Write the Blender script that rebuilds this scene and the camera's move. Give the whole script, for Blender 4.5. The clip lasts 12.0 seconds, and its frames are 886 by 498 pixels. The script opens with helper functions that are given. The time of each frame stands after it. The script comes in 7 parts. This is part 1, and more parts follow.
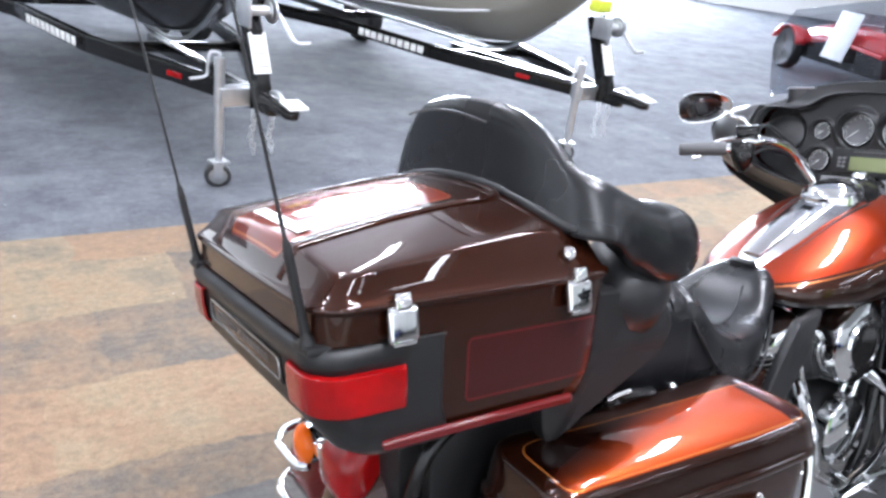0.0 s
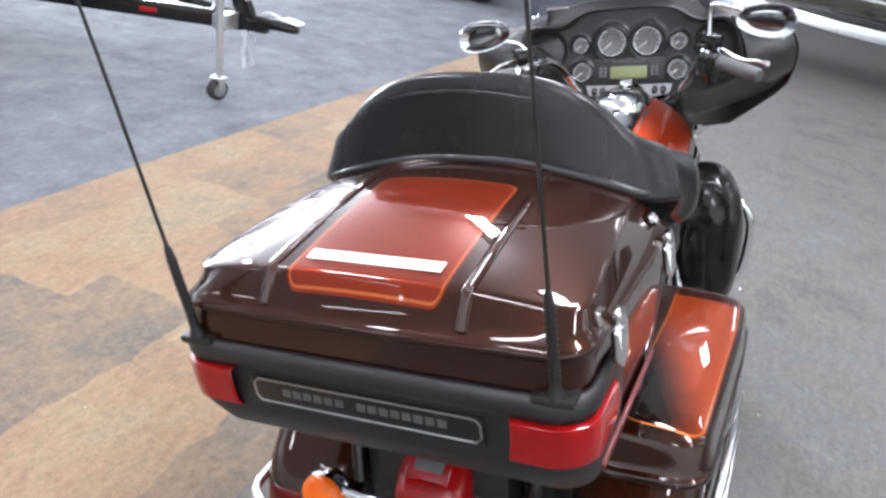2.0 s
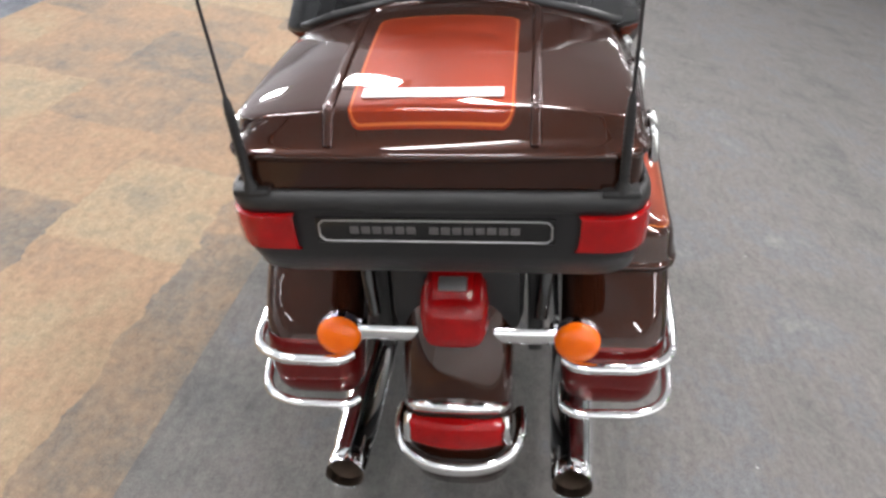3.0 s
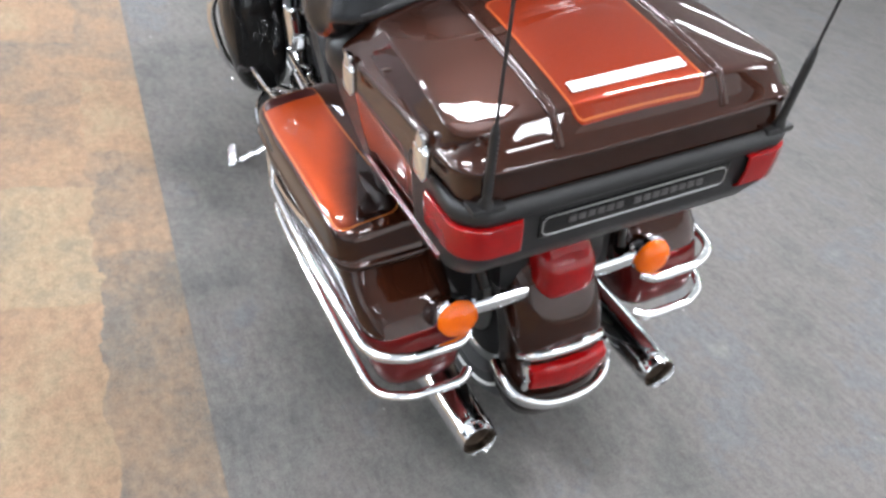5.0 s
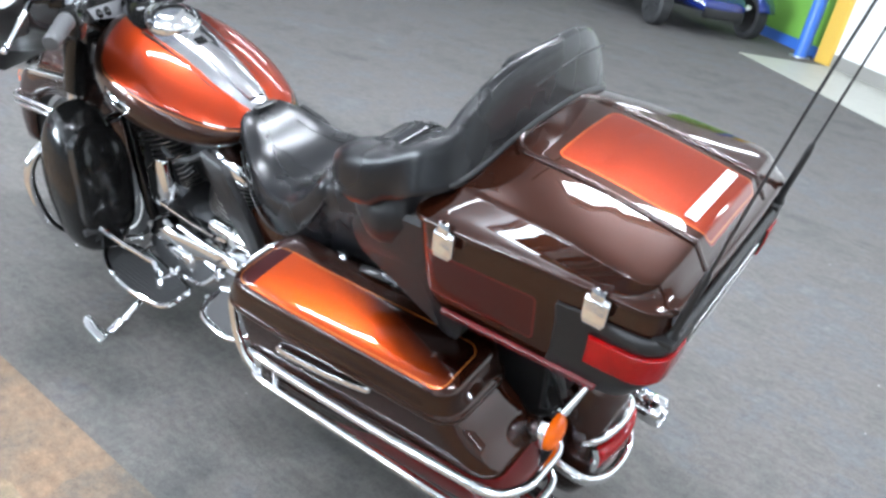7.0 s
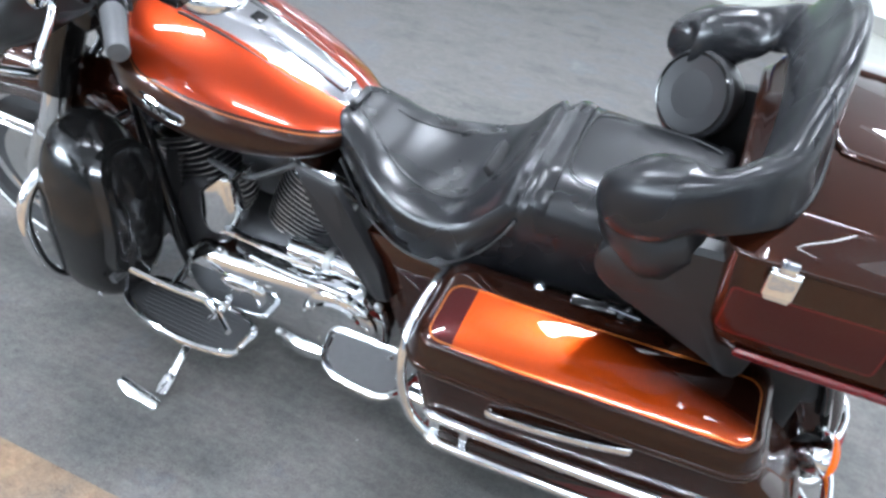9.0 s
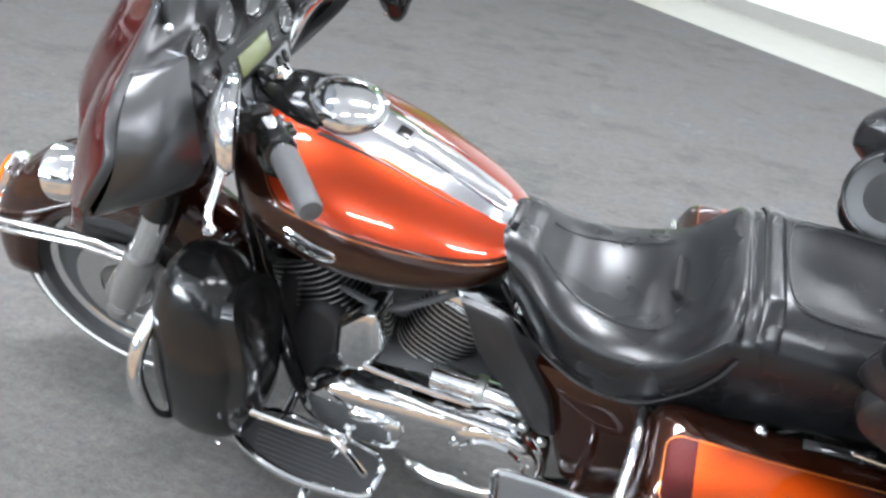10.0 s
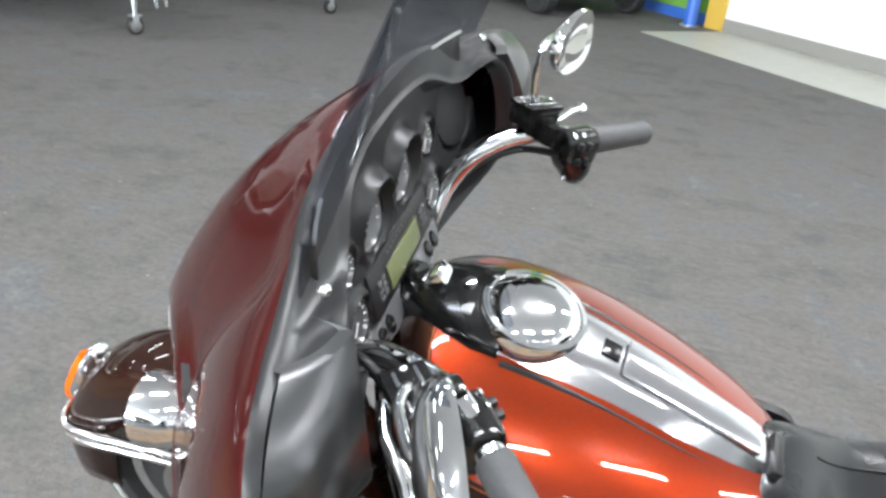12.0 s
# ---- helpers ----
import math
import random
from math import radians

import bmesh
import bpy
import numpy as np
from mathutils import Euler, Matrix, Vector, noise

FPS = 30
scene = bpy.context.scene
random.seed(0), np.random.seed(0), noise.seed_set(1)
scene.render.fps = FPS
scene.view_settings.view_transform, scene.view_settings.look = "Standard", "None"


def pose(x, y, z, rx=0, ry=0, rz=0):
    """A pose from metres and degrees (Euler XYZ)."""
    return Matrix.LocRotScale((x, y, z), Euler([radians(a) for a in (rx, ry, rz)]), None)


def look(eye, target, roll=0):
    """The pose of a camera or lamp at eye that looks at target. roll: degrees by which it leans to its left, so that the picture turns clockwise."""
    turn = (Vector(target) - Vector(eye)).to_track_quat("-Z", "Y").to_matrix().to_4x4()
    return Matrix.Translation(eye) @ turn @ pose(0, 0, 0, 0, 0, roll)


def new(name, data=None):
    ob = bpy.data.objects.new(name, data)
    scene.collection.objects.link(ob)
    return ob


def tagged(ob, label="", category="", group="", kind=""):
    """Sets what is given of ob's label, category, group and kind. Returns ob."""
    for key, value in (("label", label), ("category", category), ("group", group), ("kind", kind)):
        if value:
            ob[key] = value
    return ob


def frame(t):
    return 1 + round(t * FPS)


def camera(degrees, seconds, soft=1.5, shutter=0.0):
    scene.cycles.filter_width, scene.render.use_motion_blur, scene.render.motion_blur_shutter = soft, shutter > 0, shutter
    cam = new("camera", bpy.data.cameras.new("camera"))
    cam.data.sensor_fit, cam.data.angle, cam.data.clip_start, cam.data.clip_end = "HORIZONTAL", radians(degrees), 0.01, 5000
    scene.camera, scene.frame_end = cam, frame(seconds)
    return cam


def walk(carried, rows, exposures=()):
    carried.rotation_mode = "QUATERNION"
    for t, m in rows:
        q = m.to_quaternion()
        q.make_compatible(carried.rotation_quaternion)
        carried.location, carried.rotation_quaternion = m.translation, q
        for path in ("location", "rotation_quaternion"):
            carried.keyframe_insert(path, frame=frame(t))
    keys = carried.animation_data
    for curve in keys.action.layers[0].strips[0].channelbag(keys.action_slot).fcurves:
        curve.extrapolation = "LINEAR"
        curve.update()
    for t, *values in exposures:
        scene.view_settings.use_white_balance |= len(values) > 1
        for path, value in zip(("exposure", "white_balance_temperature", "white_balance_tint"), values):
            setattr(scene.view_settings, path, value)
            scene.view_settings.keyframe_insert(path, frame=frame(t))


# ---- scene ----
from mathutils.bvhtree import BVHTree

cam = camera(59.99, 12.0, soft=2.9)
PATH = [
    (0, (-0.3481, -0.9542, 1.4547), (0.4684, 0.2595, 0.8064), 7.97),
    (0.5, (-0.4377, -0.8361, 1.4606), (0.5679, 0.2451, 0.8443), 8.00),
    (1, (-0.6321, -0.6855, 1.4685), (0.5232, 0.2139, 0.8234), 7.18),
    (1.5, (-0.7020, -0.5005, 1.4416), (0.5767, 0.2314, 0.8176), 8.71),
    (2, (-0.7261, -0.2957, 1.4243), (0.6215, 0.2228, 0.7352), 9.01),
    (2.5, (-0.8140, -0.1328, 1.3976), (0.5688, 0.1351, 0.6387), 9.40),
    (3, (-0.9298, 0.0158, 1.3588), (0.4246, 0.0422, 0.5074), 11.55),
    (3.2, (-0.9361, 0.0669, 1.3393), (0.3793, 0.0173, 0.4298), 12.12),
    (4.8, (-0.8008, 0.7249, 1.3439), (0.3686, 0.1115, 0.4405), 12.00),
    (5, (-0.7806, 0.8011, 1.3454), (0.3657, 0.1361, 0.4489), 12.98),
    (5.5, (-0.6252, 0.9573, 1.3192), (0.4388, 0.1981, 0.3965), 11.02),
    (6, (-0.4588, 1.0884, 1.3478), (0.4716, 0.1470, 0.4488), 12.12),
    (6.5, (-0.3627, 1.2714, 1.3744), (0.4520, 0.1236, 0.6136), 10.12),
    (7, (-0.2607, 1.3866, 1.3985), (0.5086, 0.1733, 0.6942), 11.24),
    (7.2, (-0.1972, 1.3940, 1.3863), (0.5574, 0.1728, 0.6798), 11.60),
    (8.8, (0.4507, 1.4370, 1.3250), (0.8964, 0.1113, 0.5480), 12.54),
    (9, (0.5513, 1.4149, 1.3258), (0.9558, 0.0950, 0.5169), 11.13),
    (9.5, (0.7910, 1.3460, 1.3153), (1.1470, 0.0529, 0.4428), 9.35),
    (10, (1.0109, 1.3273, 1.3594), (1.3572, -0.0384, 0.6010), 9.35),
    (10.5, (1.1526, 1.2773, 1.3910), (1.5556, -0.0770, 0.6404), 8.59),
    (11, (1.2127, 1.0722, 1.4080), (1.7857, -0.2312, 0.6782), 5.64),
    (11.5, (1.2481, 0.9753, 1.4102), (1.8203, -0.3373, 0.6963), 4.07),
    (12, (1.3727, 0.9747, 1.4114), (1.8366, -0.3935, 0.7236), 5.10),
]
walk(cam, [(t, look(eye, target, roll)) for t, eye, target, roll in PATH], exposures=[(0.0, 0.16, 6150, 13), (1.5, 0.16, 6200, 12), (2.5, 0.0, 6600, 12), (3.2, 0.0, 6850, 12), (5.0, 0.17, 6450, 10), (6.0, 0.17, 6200, 9), (7.0, 0.22, 6050, 7), (9.0, 0.28, 5900, 7), (10.2, 0.2, 6400, 8), (11.5, -0.05, 6500, 6), (12.0, -0.06, 6550, 6)])

# ---- world and light ----
world = bpy.data.worlds.new("world")
scene.world = world
world.use_nodes = True
world.node_tree.nodes["Background"].inputs[0].default_value = (0.75, 0.82, 0.95, 1)
world.node_tree.nodes["Background"].inputs[1].default_value = 0.25

ROOM = pose(0, 0, 0, 0, 0, 45)          # the building stands at 45 degrees to the motorcycle


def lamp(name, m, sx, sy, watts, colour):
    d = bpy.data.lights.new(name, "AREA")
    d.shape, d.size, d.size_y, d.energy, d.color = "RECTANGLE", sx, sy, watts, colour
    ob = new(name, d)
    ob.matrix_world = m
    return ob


LIGHT_H = 4.1
LIGHT_SPOTS = [(u, v) for u in (-3.4, -0.6, 2.2, 5.0, 9.5, 14.5) for v in (-8.4, -4.9, -1.4, 2.1, 6.5)]
for u, v in LIGHT_SPOTS:
    lamp("strip_or_fill_lamp", ROOM @ pose(u, v, LIGHT_H - 0.04), 1.5, 0.2, {(-0.6, -1.4): 168, (-3.4, -1.4): 60, (-0.6, -4.9): 30, (-3.4, -4.9): 30, (5.0, 2.1): 40, (2.2, 6.5): 26, (5.0, 6.5): 28, (2.2, 2.1): 112, (-0.6, 2.1): 80, (2.2, -1.4): 120}.get((u, v), 100 if v == -1.4 else 60 if v == 2.1 else 42), (0.945, 0.962, 1.02))
# fill lamps added over the fixtures nearest the motorcycle to brighten the mirrored ceiling
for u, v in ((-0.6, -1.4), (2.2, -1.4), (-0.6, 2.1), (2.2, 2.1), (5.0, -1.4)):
    lamp("strip_or_fill_lamp", ROOM @ pose(u, v, LIGHT_H + 0.11, 180, 0, 0), 1.5, 0.2, 18, (0.945, 0.962, 1.02))
# daylight from the glazed front
lamp("window_daylight", ROOM @ pose(21.5, 6.0, 2.1, 0, 90, 0), 3.2, 14.0, 9000, (0.86, 0.93, 1.0))


# ---- materials ----
def nodes_of(name):
    m = bpy.data.materials.new(name)
    m.use_nodes = True
    return m, m.node_tree, m.node_tree.nodes["Principled BSDF"]


def link(nt, a, b):
    nt.links.new(a, b)


def coords(nt):
    return nt.nodes.new("ShaderNodeTexCoord").outputs["Object"]


def math_node(nt, op, a, b=None, c=None, clamp=False):
    n = nt.nodes.new("ShaderNodeMath")
    n.operation, n.use_clamp = op, clamp
    for k, v in enumerate((a, b, c)):
        if v is None:
            continue
        if isinstance(v, (int, float)):
            n.inputs[k].default_value = v
        else:
            link(nt, v, n.inputs[k])
    return n.outputs[0]


def noise_node(nt, scale, detail=4, rough=0.6, vec=None, stretch=None):
    n = nt.nodes.new("ShaderNodeTexNoise")
    n.inputs["Scale"].default_value = scale
    n.inputs["Detail"].default_value = detail
    n.inputs["Roughness"].default_value = rough
    src = vec if vec is not None else coords(nt)
    if stretch:
        mp = nt.nodes.new("ShaderNodeMapping")
        mp.inputs["Scale"].default_value = stretch
        link(nt, src, mp.inputs["Vector"])
        src = mp.outputs[0]
    link(nt, src, n.inputs["Vector"])
    return n.outputs["Fac"]


def mix_rgb(nt, fac, a, b):
    n = nt.nodes.new("ShaderNodeMix")
    n.data_type = "RGBA"
    if isinstance(fac, (int, float)):
        n.inputs[0].default_value = fac
    else:
        link(nt, fac, n.inputs[0])
    for k, v in ((6, a), (7, b)):
        if isinstance(v, tuple):
            n.inputs[k].default_value = (*v, 1)
        else:
            link(nt, v, n.inputs[k])
    return n.outputs[2]


def ramp(nt, fac, lo, hi):
    n = nt.nodes.new("ShaderNodeMapRange")
    n.inputs["From Min"].default_value, n.inputs["From Max"].default_value = lo, hi
    link(nt, fac, n.inputs["Value"])
    return n.outputs[0]


def bump(nt, p, height, strength, distance):
    b = nt.nodes.new("ShaderNodeBump")
    b.inputs["Strength"].default_value, b.inputs["Distance"].default_value = strength, distance
    link(nt, height, b.inputs["Height"])
    link(nt, b.outputs[0], p.inputs["Normal"])


def plain(name, colour, rough=0.5, metal=0.0, coat=0.0, vary=0.12, scale=30, relief=0.0, relief_scale=200, wear=0.08, spec=0.5):
    """A surface of one colour with grain, uneven gloss and fine relief."""
    m, nt, p = nodes_of(name)
    n = noise_node(nt, scale, 5)
    dark = tuple(c * (1 - vary) for c in colour)
    light = tuple(min(1, c * (1 + vary)) for c in colour)
    link(nt, mix_rgb(nt, n, dark, light), p.inputs["Base Color"])
    p.inputs["Metallic"].default_value = metal
    r = noise_node(nt, scale * 0.3, 3)
    link(nt, math_node(nt, "MULTIPLY_ADD", r, wear, max(0.0, rough - wear / 2)), p.inputs["Roughness"])
    p.inputs["Coat Weight"].default_value = coat
    p.inputs["Specular IOR Level"].default_value = spec
    p.inputs["Coat Roughness"].default_value = 0.03
    if relief:
        bump(nt, p, noise_node(nt, relief_scale, 3), relief, 0.002)
    return m


def rounded_mask(nt, a, b, ca, cb, ha, hb, r):
    """Distance to a rounded rectangle in two coordinates; below zero inside."""
    qa = math_node(nt, "SUBTRACT", math_node(nt, "ABSOLUTE", math_node(nt, "SUBTRACT", a, ca)), ha - r)
    qb = math_node(nt, "SUBTRACT", math_node(nt, "ABSOLUTE", math_node(nt, "SUBTRACT", b, cb)), hb - r)
    qa, qb = math_node(nt, "MAXIMUM", qa, 0.0), math_node(nt, "MAXIMUM", qb, 0.0)
    s = math_node(nt, "ADD", math_node(nt, "MULTIPLY", qa, qa), math_node(nt, "MULTIPLY", qb, qb))
    return math_node(nt, "SUBTRACT", math_node(nt, "SQRT", s), r)


BROWN, BROWN_HI = (0.009, 0.0024, 0.0013), (0.040, 0.0105, 0.0042)
ORANGE, ORANGE_DEEP = (0.32, 0.035, 0.0035), (0.15, 0.012, 0.002)


def flake(nt, p, base, metal=0.45, rough=0.33):
    """Pearl lacquer: a glittering base below a clear coat."""
    f = noise_node(nt, 900, 2, 0.7)
    link(nt, mix_rgb(nt, math_node(nt, "MULTIPLY", f, 0.35), base, (0.55, 0.25, 0.12)) if isinstance(base, tuple) else base, p.inputs["Base Color"])
    p.inputs["Metallic"].default_value = metal
    r = noise_node(nt, 3, 3)
    link(nt, math_node(nt, "MULTIPLY_ADD", r, 0.08, rough - 0.04), p.inputs["Roughness"])
    p.inputs["Specular IOR Level"].default_value = 0.0
    p.inputs["Coat Weight"].default_value = 1.0
    p.inputs["Coat Roughness"].default_value = 0.02
    p.inputs["Coat IOR"].default_value = 1.48


def paint(name, colour, deep, metal=0.45):
    m, nt, p = nodes_of(name)
    flake(nt, p, mix_rgb(nt, noise_node(nt, 700, 2, 0.7), deep, colour), metal)
    return m


def panel_paint(name, axes, boxes, field, field_deep, stripe, back=(BROWN_HI, BROWN), fade=None, metal=0.45):
    """Lacquer of one colour with a pinstriped panel of another. axes: which two object coordinates it is laid out in.
    fade: whether the panel darkens towards one corner.
    """
    m, nt, p = nodes_of(name)
    sep = nt.nodes.new("ShaderNodeSeparateXYZ")
    link(nt, coords(nt), sep.inputs[0])
    out = {k: sep.outputs[k] for k in "XYZ"}
    out["A"] = math_node(nt, "ABSOLUTE", out["Y"])
    ground = mix_rgb(nt, noise_node(nt, 700, 2, 0.7), back[1], back[0])
    inner = mix_rgb(nt, noise_node(nt, 700, 2, 0.7), field_deep, field)
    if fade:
        # darkens towards the inner rear corner
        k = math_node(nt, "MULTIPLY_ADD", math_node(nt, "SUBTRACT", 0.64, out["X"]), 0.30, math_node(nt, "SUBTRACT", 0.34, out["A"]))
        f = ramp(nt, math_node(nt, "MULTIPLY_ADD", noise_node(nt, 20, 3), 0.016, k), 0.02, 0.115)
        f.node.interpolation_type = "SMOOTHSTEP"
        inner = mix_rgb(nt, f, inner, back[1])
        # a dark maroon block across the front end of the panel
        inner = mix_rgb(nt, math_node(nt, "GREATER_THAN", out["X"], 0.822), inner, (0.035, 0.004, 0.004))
    if fade:
        # the bag narrows towards the rear, and its panel with it
        out["A"] = math_node(nt, "MULTIPLY_ADD", math_node(nt, "MAXIMUM", math_node(nt, "SUBTRACT", 0.72, out["X"]), 0.0), 0.05, out["A"])
    d = rounded_mask(nt, out[axes[0]], out[axes[1]], *boxes)
    inside = math_node(nt, "LESS_THAN", d, 0.0)
    line = math_node(nt, "COMPARE", d, -0.0035, 0.0011)
    col = mix_rgb(nt, inside, ground, inner)
    col = mix_rgb(nt, math_node(nt, "MULTIPLY", line, 0.75), col, stripe)
    flake(nt, p, col, metal)
    return m


LID = panel_paint("pearl_brown_lid_lacquer", "XY", (0.1515, 0.0, 0.1485, 0.111, 0.018), (0.21, 0.022, 0.0045), (0.10, 0.009, 0.002), (0.38, 0.10, 0.025))
TUB = panel_paint("pearl_brown_case_lacquer", "XZ", (0.325, 0.828, 0.118, 0.05, 0.012), (0.060, 0.0065, 0.006), (0.032, 0.004, 0.004), (0.16, 0.012, 0.012))
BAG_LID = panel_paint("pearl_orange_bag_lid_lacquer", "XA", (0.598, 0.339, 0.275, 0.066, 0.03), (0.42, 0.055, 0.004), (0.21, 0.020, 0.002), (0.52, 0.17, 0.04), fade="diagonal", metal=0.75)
BAG = panel_paint("pearl_brown_bag_lacquer", "AZ", (0.29, 0.380, 0.10, 0.090, 0.01), (0.15, 0.009, 0.008), (0.08, 0.005, 0.005), (0.16, 0.012, 0.012))
BROWN_PAINT = paint("pearl_brown_lacquer", BROWN_HI, BROWN)
MAROON_PAINT = paint("dark_maroon_lacquer", (0.086, 0.0075, 0.0065), (0.034, 0.0032, 0.003))


def tank_paint():
    m, nt, p = nodes_of("two_tone_tank_lacquer")
    sep = nt.nodes.new("ShaderNodeSeparateXYZ")
    link(nt, coords(nt), sep.inputs[0])
    x, z = sep.outputs["X"], sep.outputs["Z"]
    # split line rises gently towards the front, then sweeps up
    lift = math_node(nt, "MULTIPLY_ADD", math_node(nt, "SUBTRACT", x, 1.22), 0.22, 0.774)
    front = math_node(nt, "MULTIPLY", math_node(nt, "POWER", math_node(nt, "MAXIMUM", math_node(nt, "SUBTRACT", x, 1.56), 0.0), 2.0), 9.0)
    d = math_node(nt, "SUBTRACT", z, math_node(nt, "ADD", lift, front))
    up = math_node(nt, "GREATER_THAN", d, 0.0)
    orange = mix_rgb(nt, noise_node(nt, 700, 2, 0.7), ORANGE_DEEP, ORANGE)
    edge = ramp(nt, d, 0.0, 0.075)
    orange = mix_rgb(nt, edge, (0.30, 0.030, 0.008), orange)
    brown = mix_rgb(nt, noise_node(nt, 700, 2, 0.7), BROWN, (0.058, 0.022, 0.013))
    col = mix_rgb(nt, up, brown, orange)
    line = math_node(nt, "COMPARE", d, -0.006, 0.0012)
    flake(nt, p, mix_rgb(nt, line, col, (0.35, 0.10, 0.03)), 0.85)
    return m


TANK = tank_paint()
CHROME = plain("chrome", (0.86, 0.87, 0.88), 0.05, 1.0, vary=0.03, scale=12, wear=0.04)
CONSOLE_METAL = plain("polished_console_metal", (0.66, 0.66, 0.68), 0.16, 1.0, vary=0.04, scale=12, wear=0.06)
DULL_METAL = plain("brushed_alloy", (0.55, 0.55, 0.54), 0.32, 1.0, vary=0.1, scale=60, relief=0.05)
GALV = plain("galvanised_steel", (0.62, 0.64, 0.66), 0.35, 0.9, vary=0.2, scale=25)
BLACK_GLOSS = plain("gloss_black_lacquer", (0.007, 0.0068, 0.0068), 0.16, 0.0, 0.12, vary=0.2, spec=0.34)
BLACK_PLASTIC = plain("grained_black_plastic", (0.008, 0.008, 0.0085), 0.40, vary=0.2, relief=0.25, relief_scale=900)
BLACK_SATIN = plain("satin_black_moulding", (0.014, 0.014, 0.015), 0.35, vary=0.15, relief=0.08, relief_scale=700, spec=0.40)
COVER_SATIN = plain("satin_black_lacquer", (0.105, 0.105, 0.108), 0.31, 0.9, vary=0.08, scale=14, relief=0.04, relief_scale=500)
RUBBER = plain("black_rubber", (0.024, 0.024, 0.025), 0.62, vary=0.25, scale=80, relief=0.2, relief_scale=300)
GRIP = plain("grey_worn_rubber_grip", (0.065, 0.065, 0.067), 0.55, vary=0.2, scale=120, relief=0.3, relief_scale=250)


def leather():
    m, nt, p = nodes_of("black_vinyl_upholstery")
    n = noise_node(nt, 9, 4)
    link(nt, mix_rgb(nt, n, (0.005, 0.005, 0.006), (0.012, 0.0125, 0.014)), p.inputs["Base Color"])
    link(nt, math_node(nt, "MULTIPLY_ADD", noise_node(nt, 5, 3), 0.14, 0.20), p.inputs["Roughness"])
    v = nt.nodes.new("ShaderNodeTexVoronoi")
    v.inputs["Scale"].default_value = 420
    link(nt, coords(nt), v.inputs["Vector"])
    wave = math_node(nt, "MULTIPLY_ADD", noise_node(nt, 7, 2), 1.0, math_node(nt, "MULTIPLY", v.outputs["Distance"], 0.04))
    bump(nt, p, wave, 0.26, 0.004)
    p.inputs["Specular IOR Level"].default_value = 0.42
    return m


LEATHER = leather()


def lens(name, colour, deep):
    m, nt, p = nodes_of(name)
    w = nt.nodes.new("ShaderNodeTexWave")
    w.inputs["Scale"].default_value = 70
    w.bands_direction = "Y"
    link(nt, coords(nt), w.inputs["Vector"])
    link(nt, mix_rgb(nt, noise_node(nt, 18, 3), deep, colour), p.inputs["Base Color"])
    p.inputs["Roughness"].default_value = 0.10
    p.inputs["Specular IOR Level"].default_value = 0.28
    p.inputs["Coat Weight"].default_value = 0.25
    bump(nt, p, w.outputs["Fac"], 0.16, 0.001)
    return m


RED_LENS = lens("ribbed_red_lens", (0.36, 0.003, 0.004), (0.12, 0.0009, 0.0012))
AMBER_LENS = lens("ribbed_amber_lens", (0.85, 0.16, 0.003), (0.55, 0.07, 0.001))
CLEAR_LENS = plain("clear_ribbed_lens", (0.55, 0.55, 0.57), 0.15, 0.4, 0.8)
PAPER = plain("white_paper_label", (0.80, 0.80, 0.78), 0.6, vary=0.04)
INK = plain("grey_print", (0.30, 0.30, 0.30), 0.6, vary=0.1)
LETTER_GREY = plain("silver_grey_lettering", (0.085, 0.08, 0.08), 0.4, 0.3)
DISPLAY = plain("grey_green_lcd", (0.15, 0.17, 0.075), 0.22, 0, 0.4, vary=0.06)
DIAL = plain("silver_grey_dial", (0.11, 0.11, 0.115), 0.45, 0.0, 0.2, vary=0.15, scale=60)
DIAL_DARK = plain("dark_grey_dial", (0.06, 0.06, 0.063), 0.35, 0, 0.3)
# unseen white stretch, put there so that the lid mirrors less green
SWITCH_GREY = plain("silver_grey_switch_plate", (0.22, 0.22, 0.23), 0.35, 0.5)
RED_PLASTIC = plain("red_reflector_strip", (0.10, 0.004, 0.005), 0.25, 0, 0.3)
CAST = plain("black_crinkle_cast_metal", (0.028, 0.028, 0.03), 0.45, 0.3, vary=0.3, scale=50, relief=0.3, relief_scale=400)


def smoked_glass():
    m, nt, p = nodes_of("smoked_windscreen")
    tr, gl, mx = nt.nodes.new("ShaderNodeBsdfTransparent"), nt.nodes.new("ShaderNodeBsdfGlossy"), nt.nodes.new("ShaderNodeMixShader")
    tr.inputs[0].default_value = (0.70, 0.72, 0.76, 1)
    gl.inputs["Roughness"].default_value = 0.04
    mx.inputs[0].default_value = 0.06
    link(nt, tr.outputs[0], mx.inputs[1])
    link(nt, gl.outputs[0], mx.inputs[2])
    link(nt, mx.outputs[0], nt.nodes["Material Output"].inputs[0])
    nt.nodes.remove(p)
    return m


GLASS = smoked_glass()
MIRROR = plain("mirror_glass", (0.90, 0.91, 0.92), 0.015, 1.0, vary=0.01, wear=0.01)


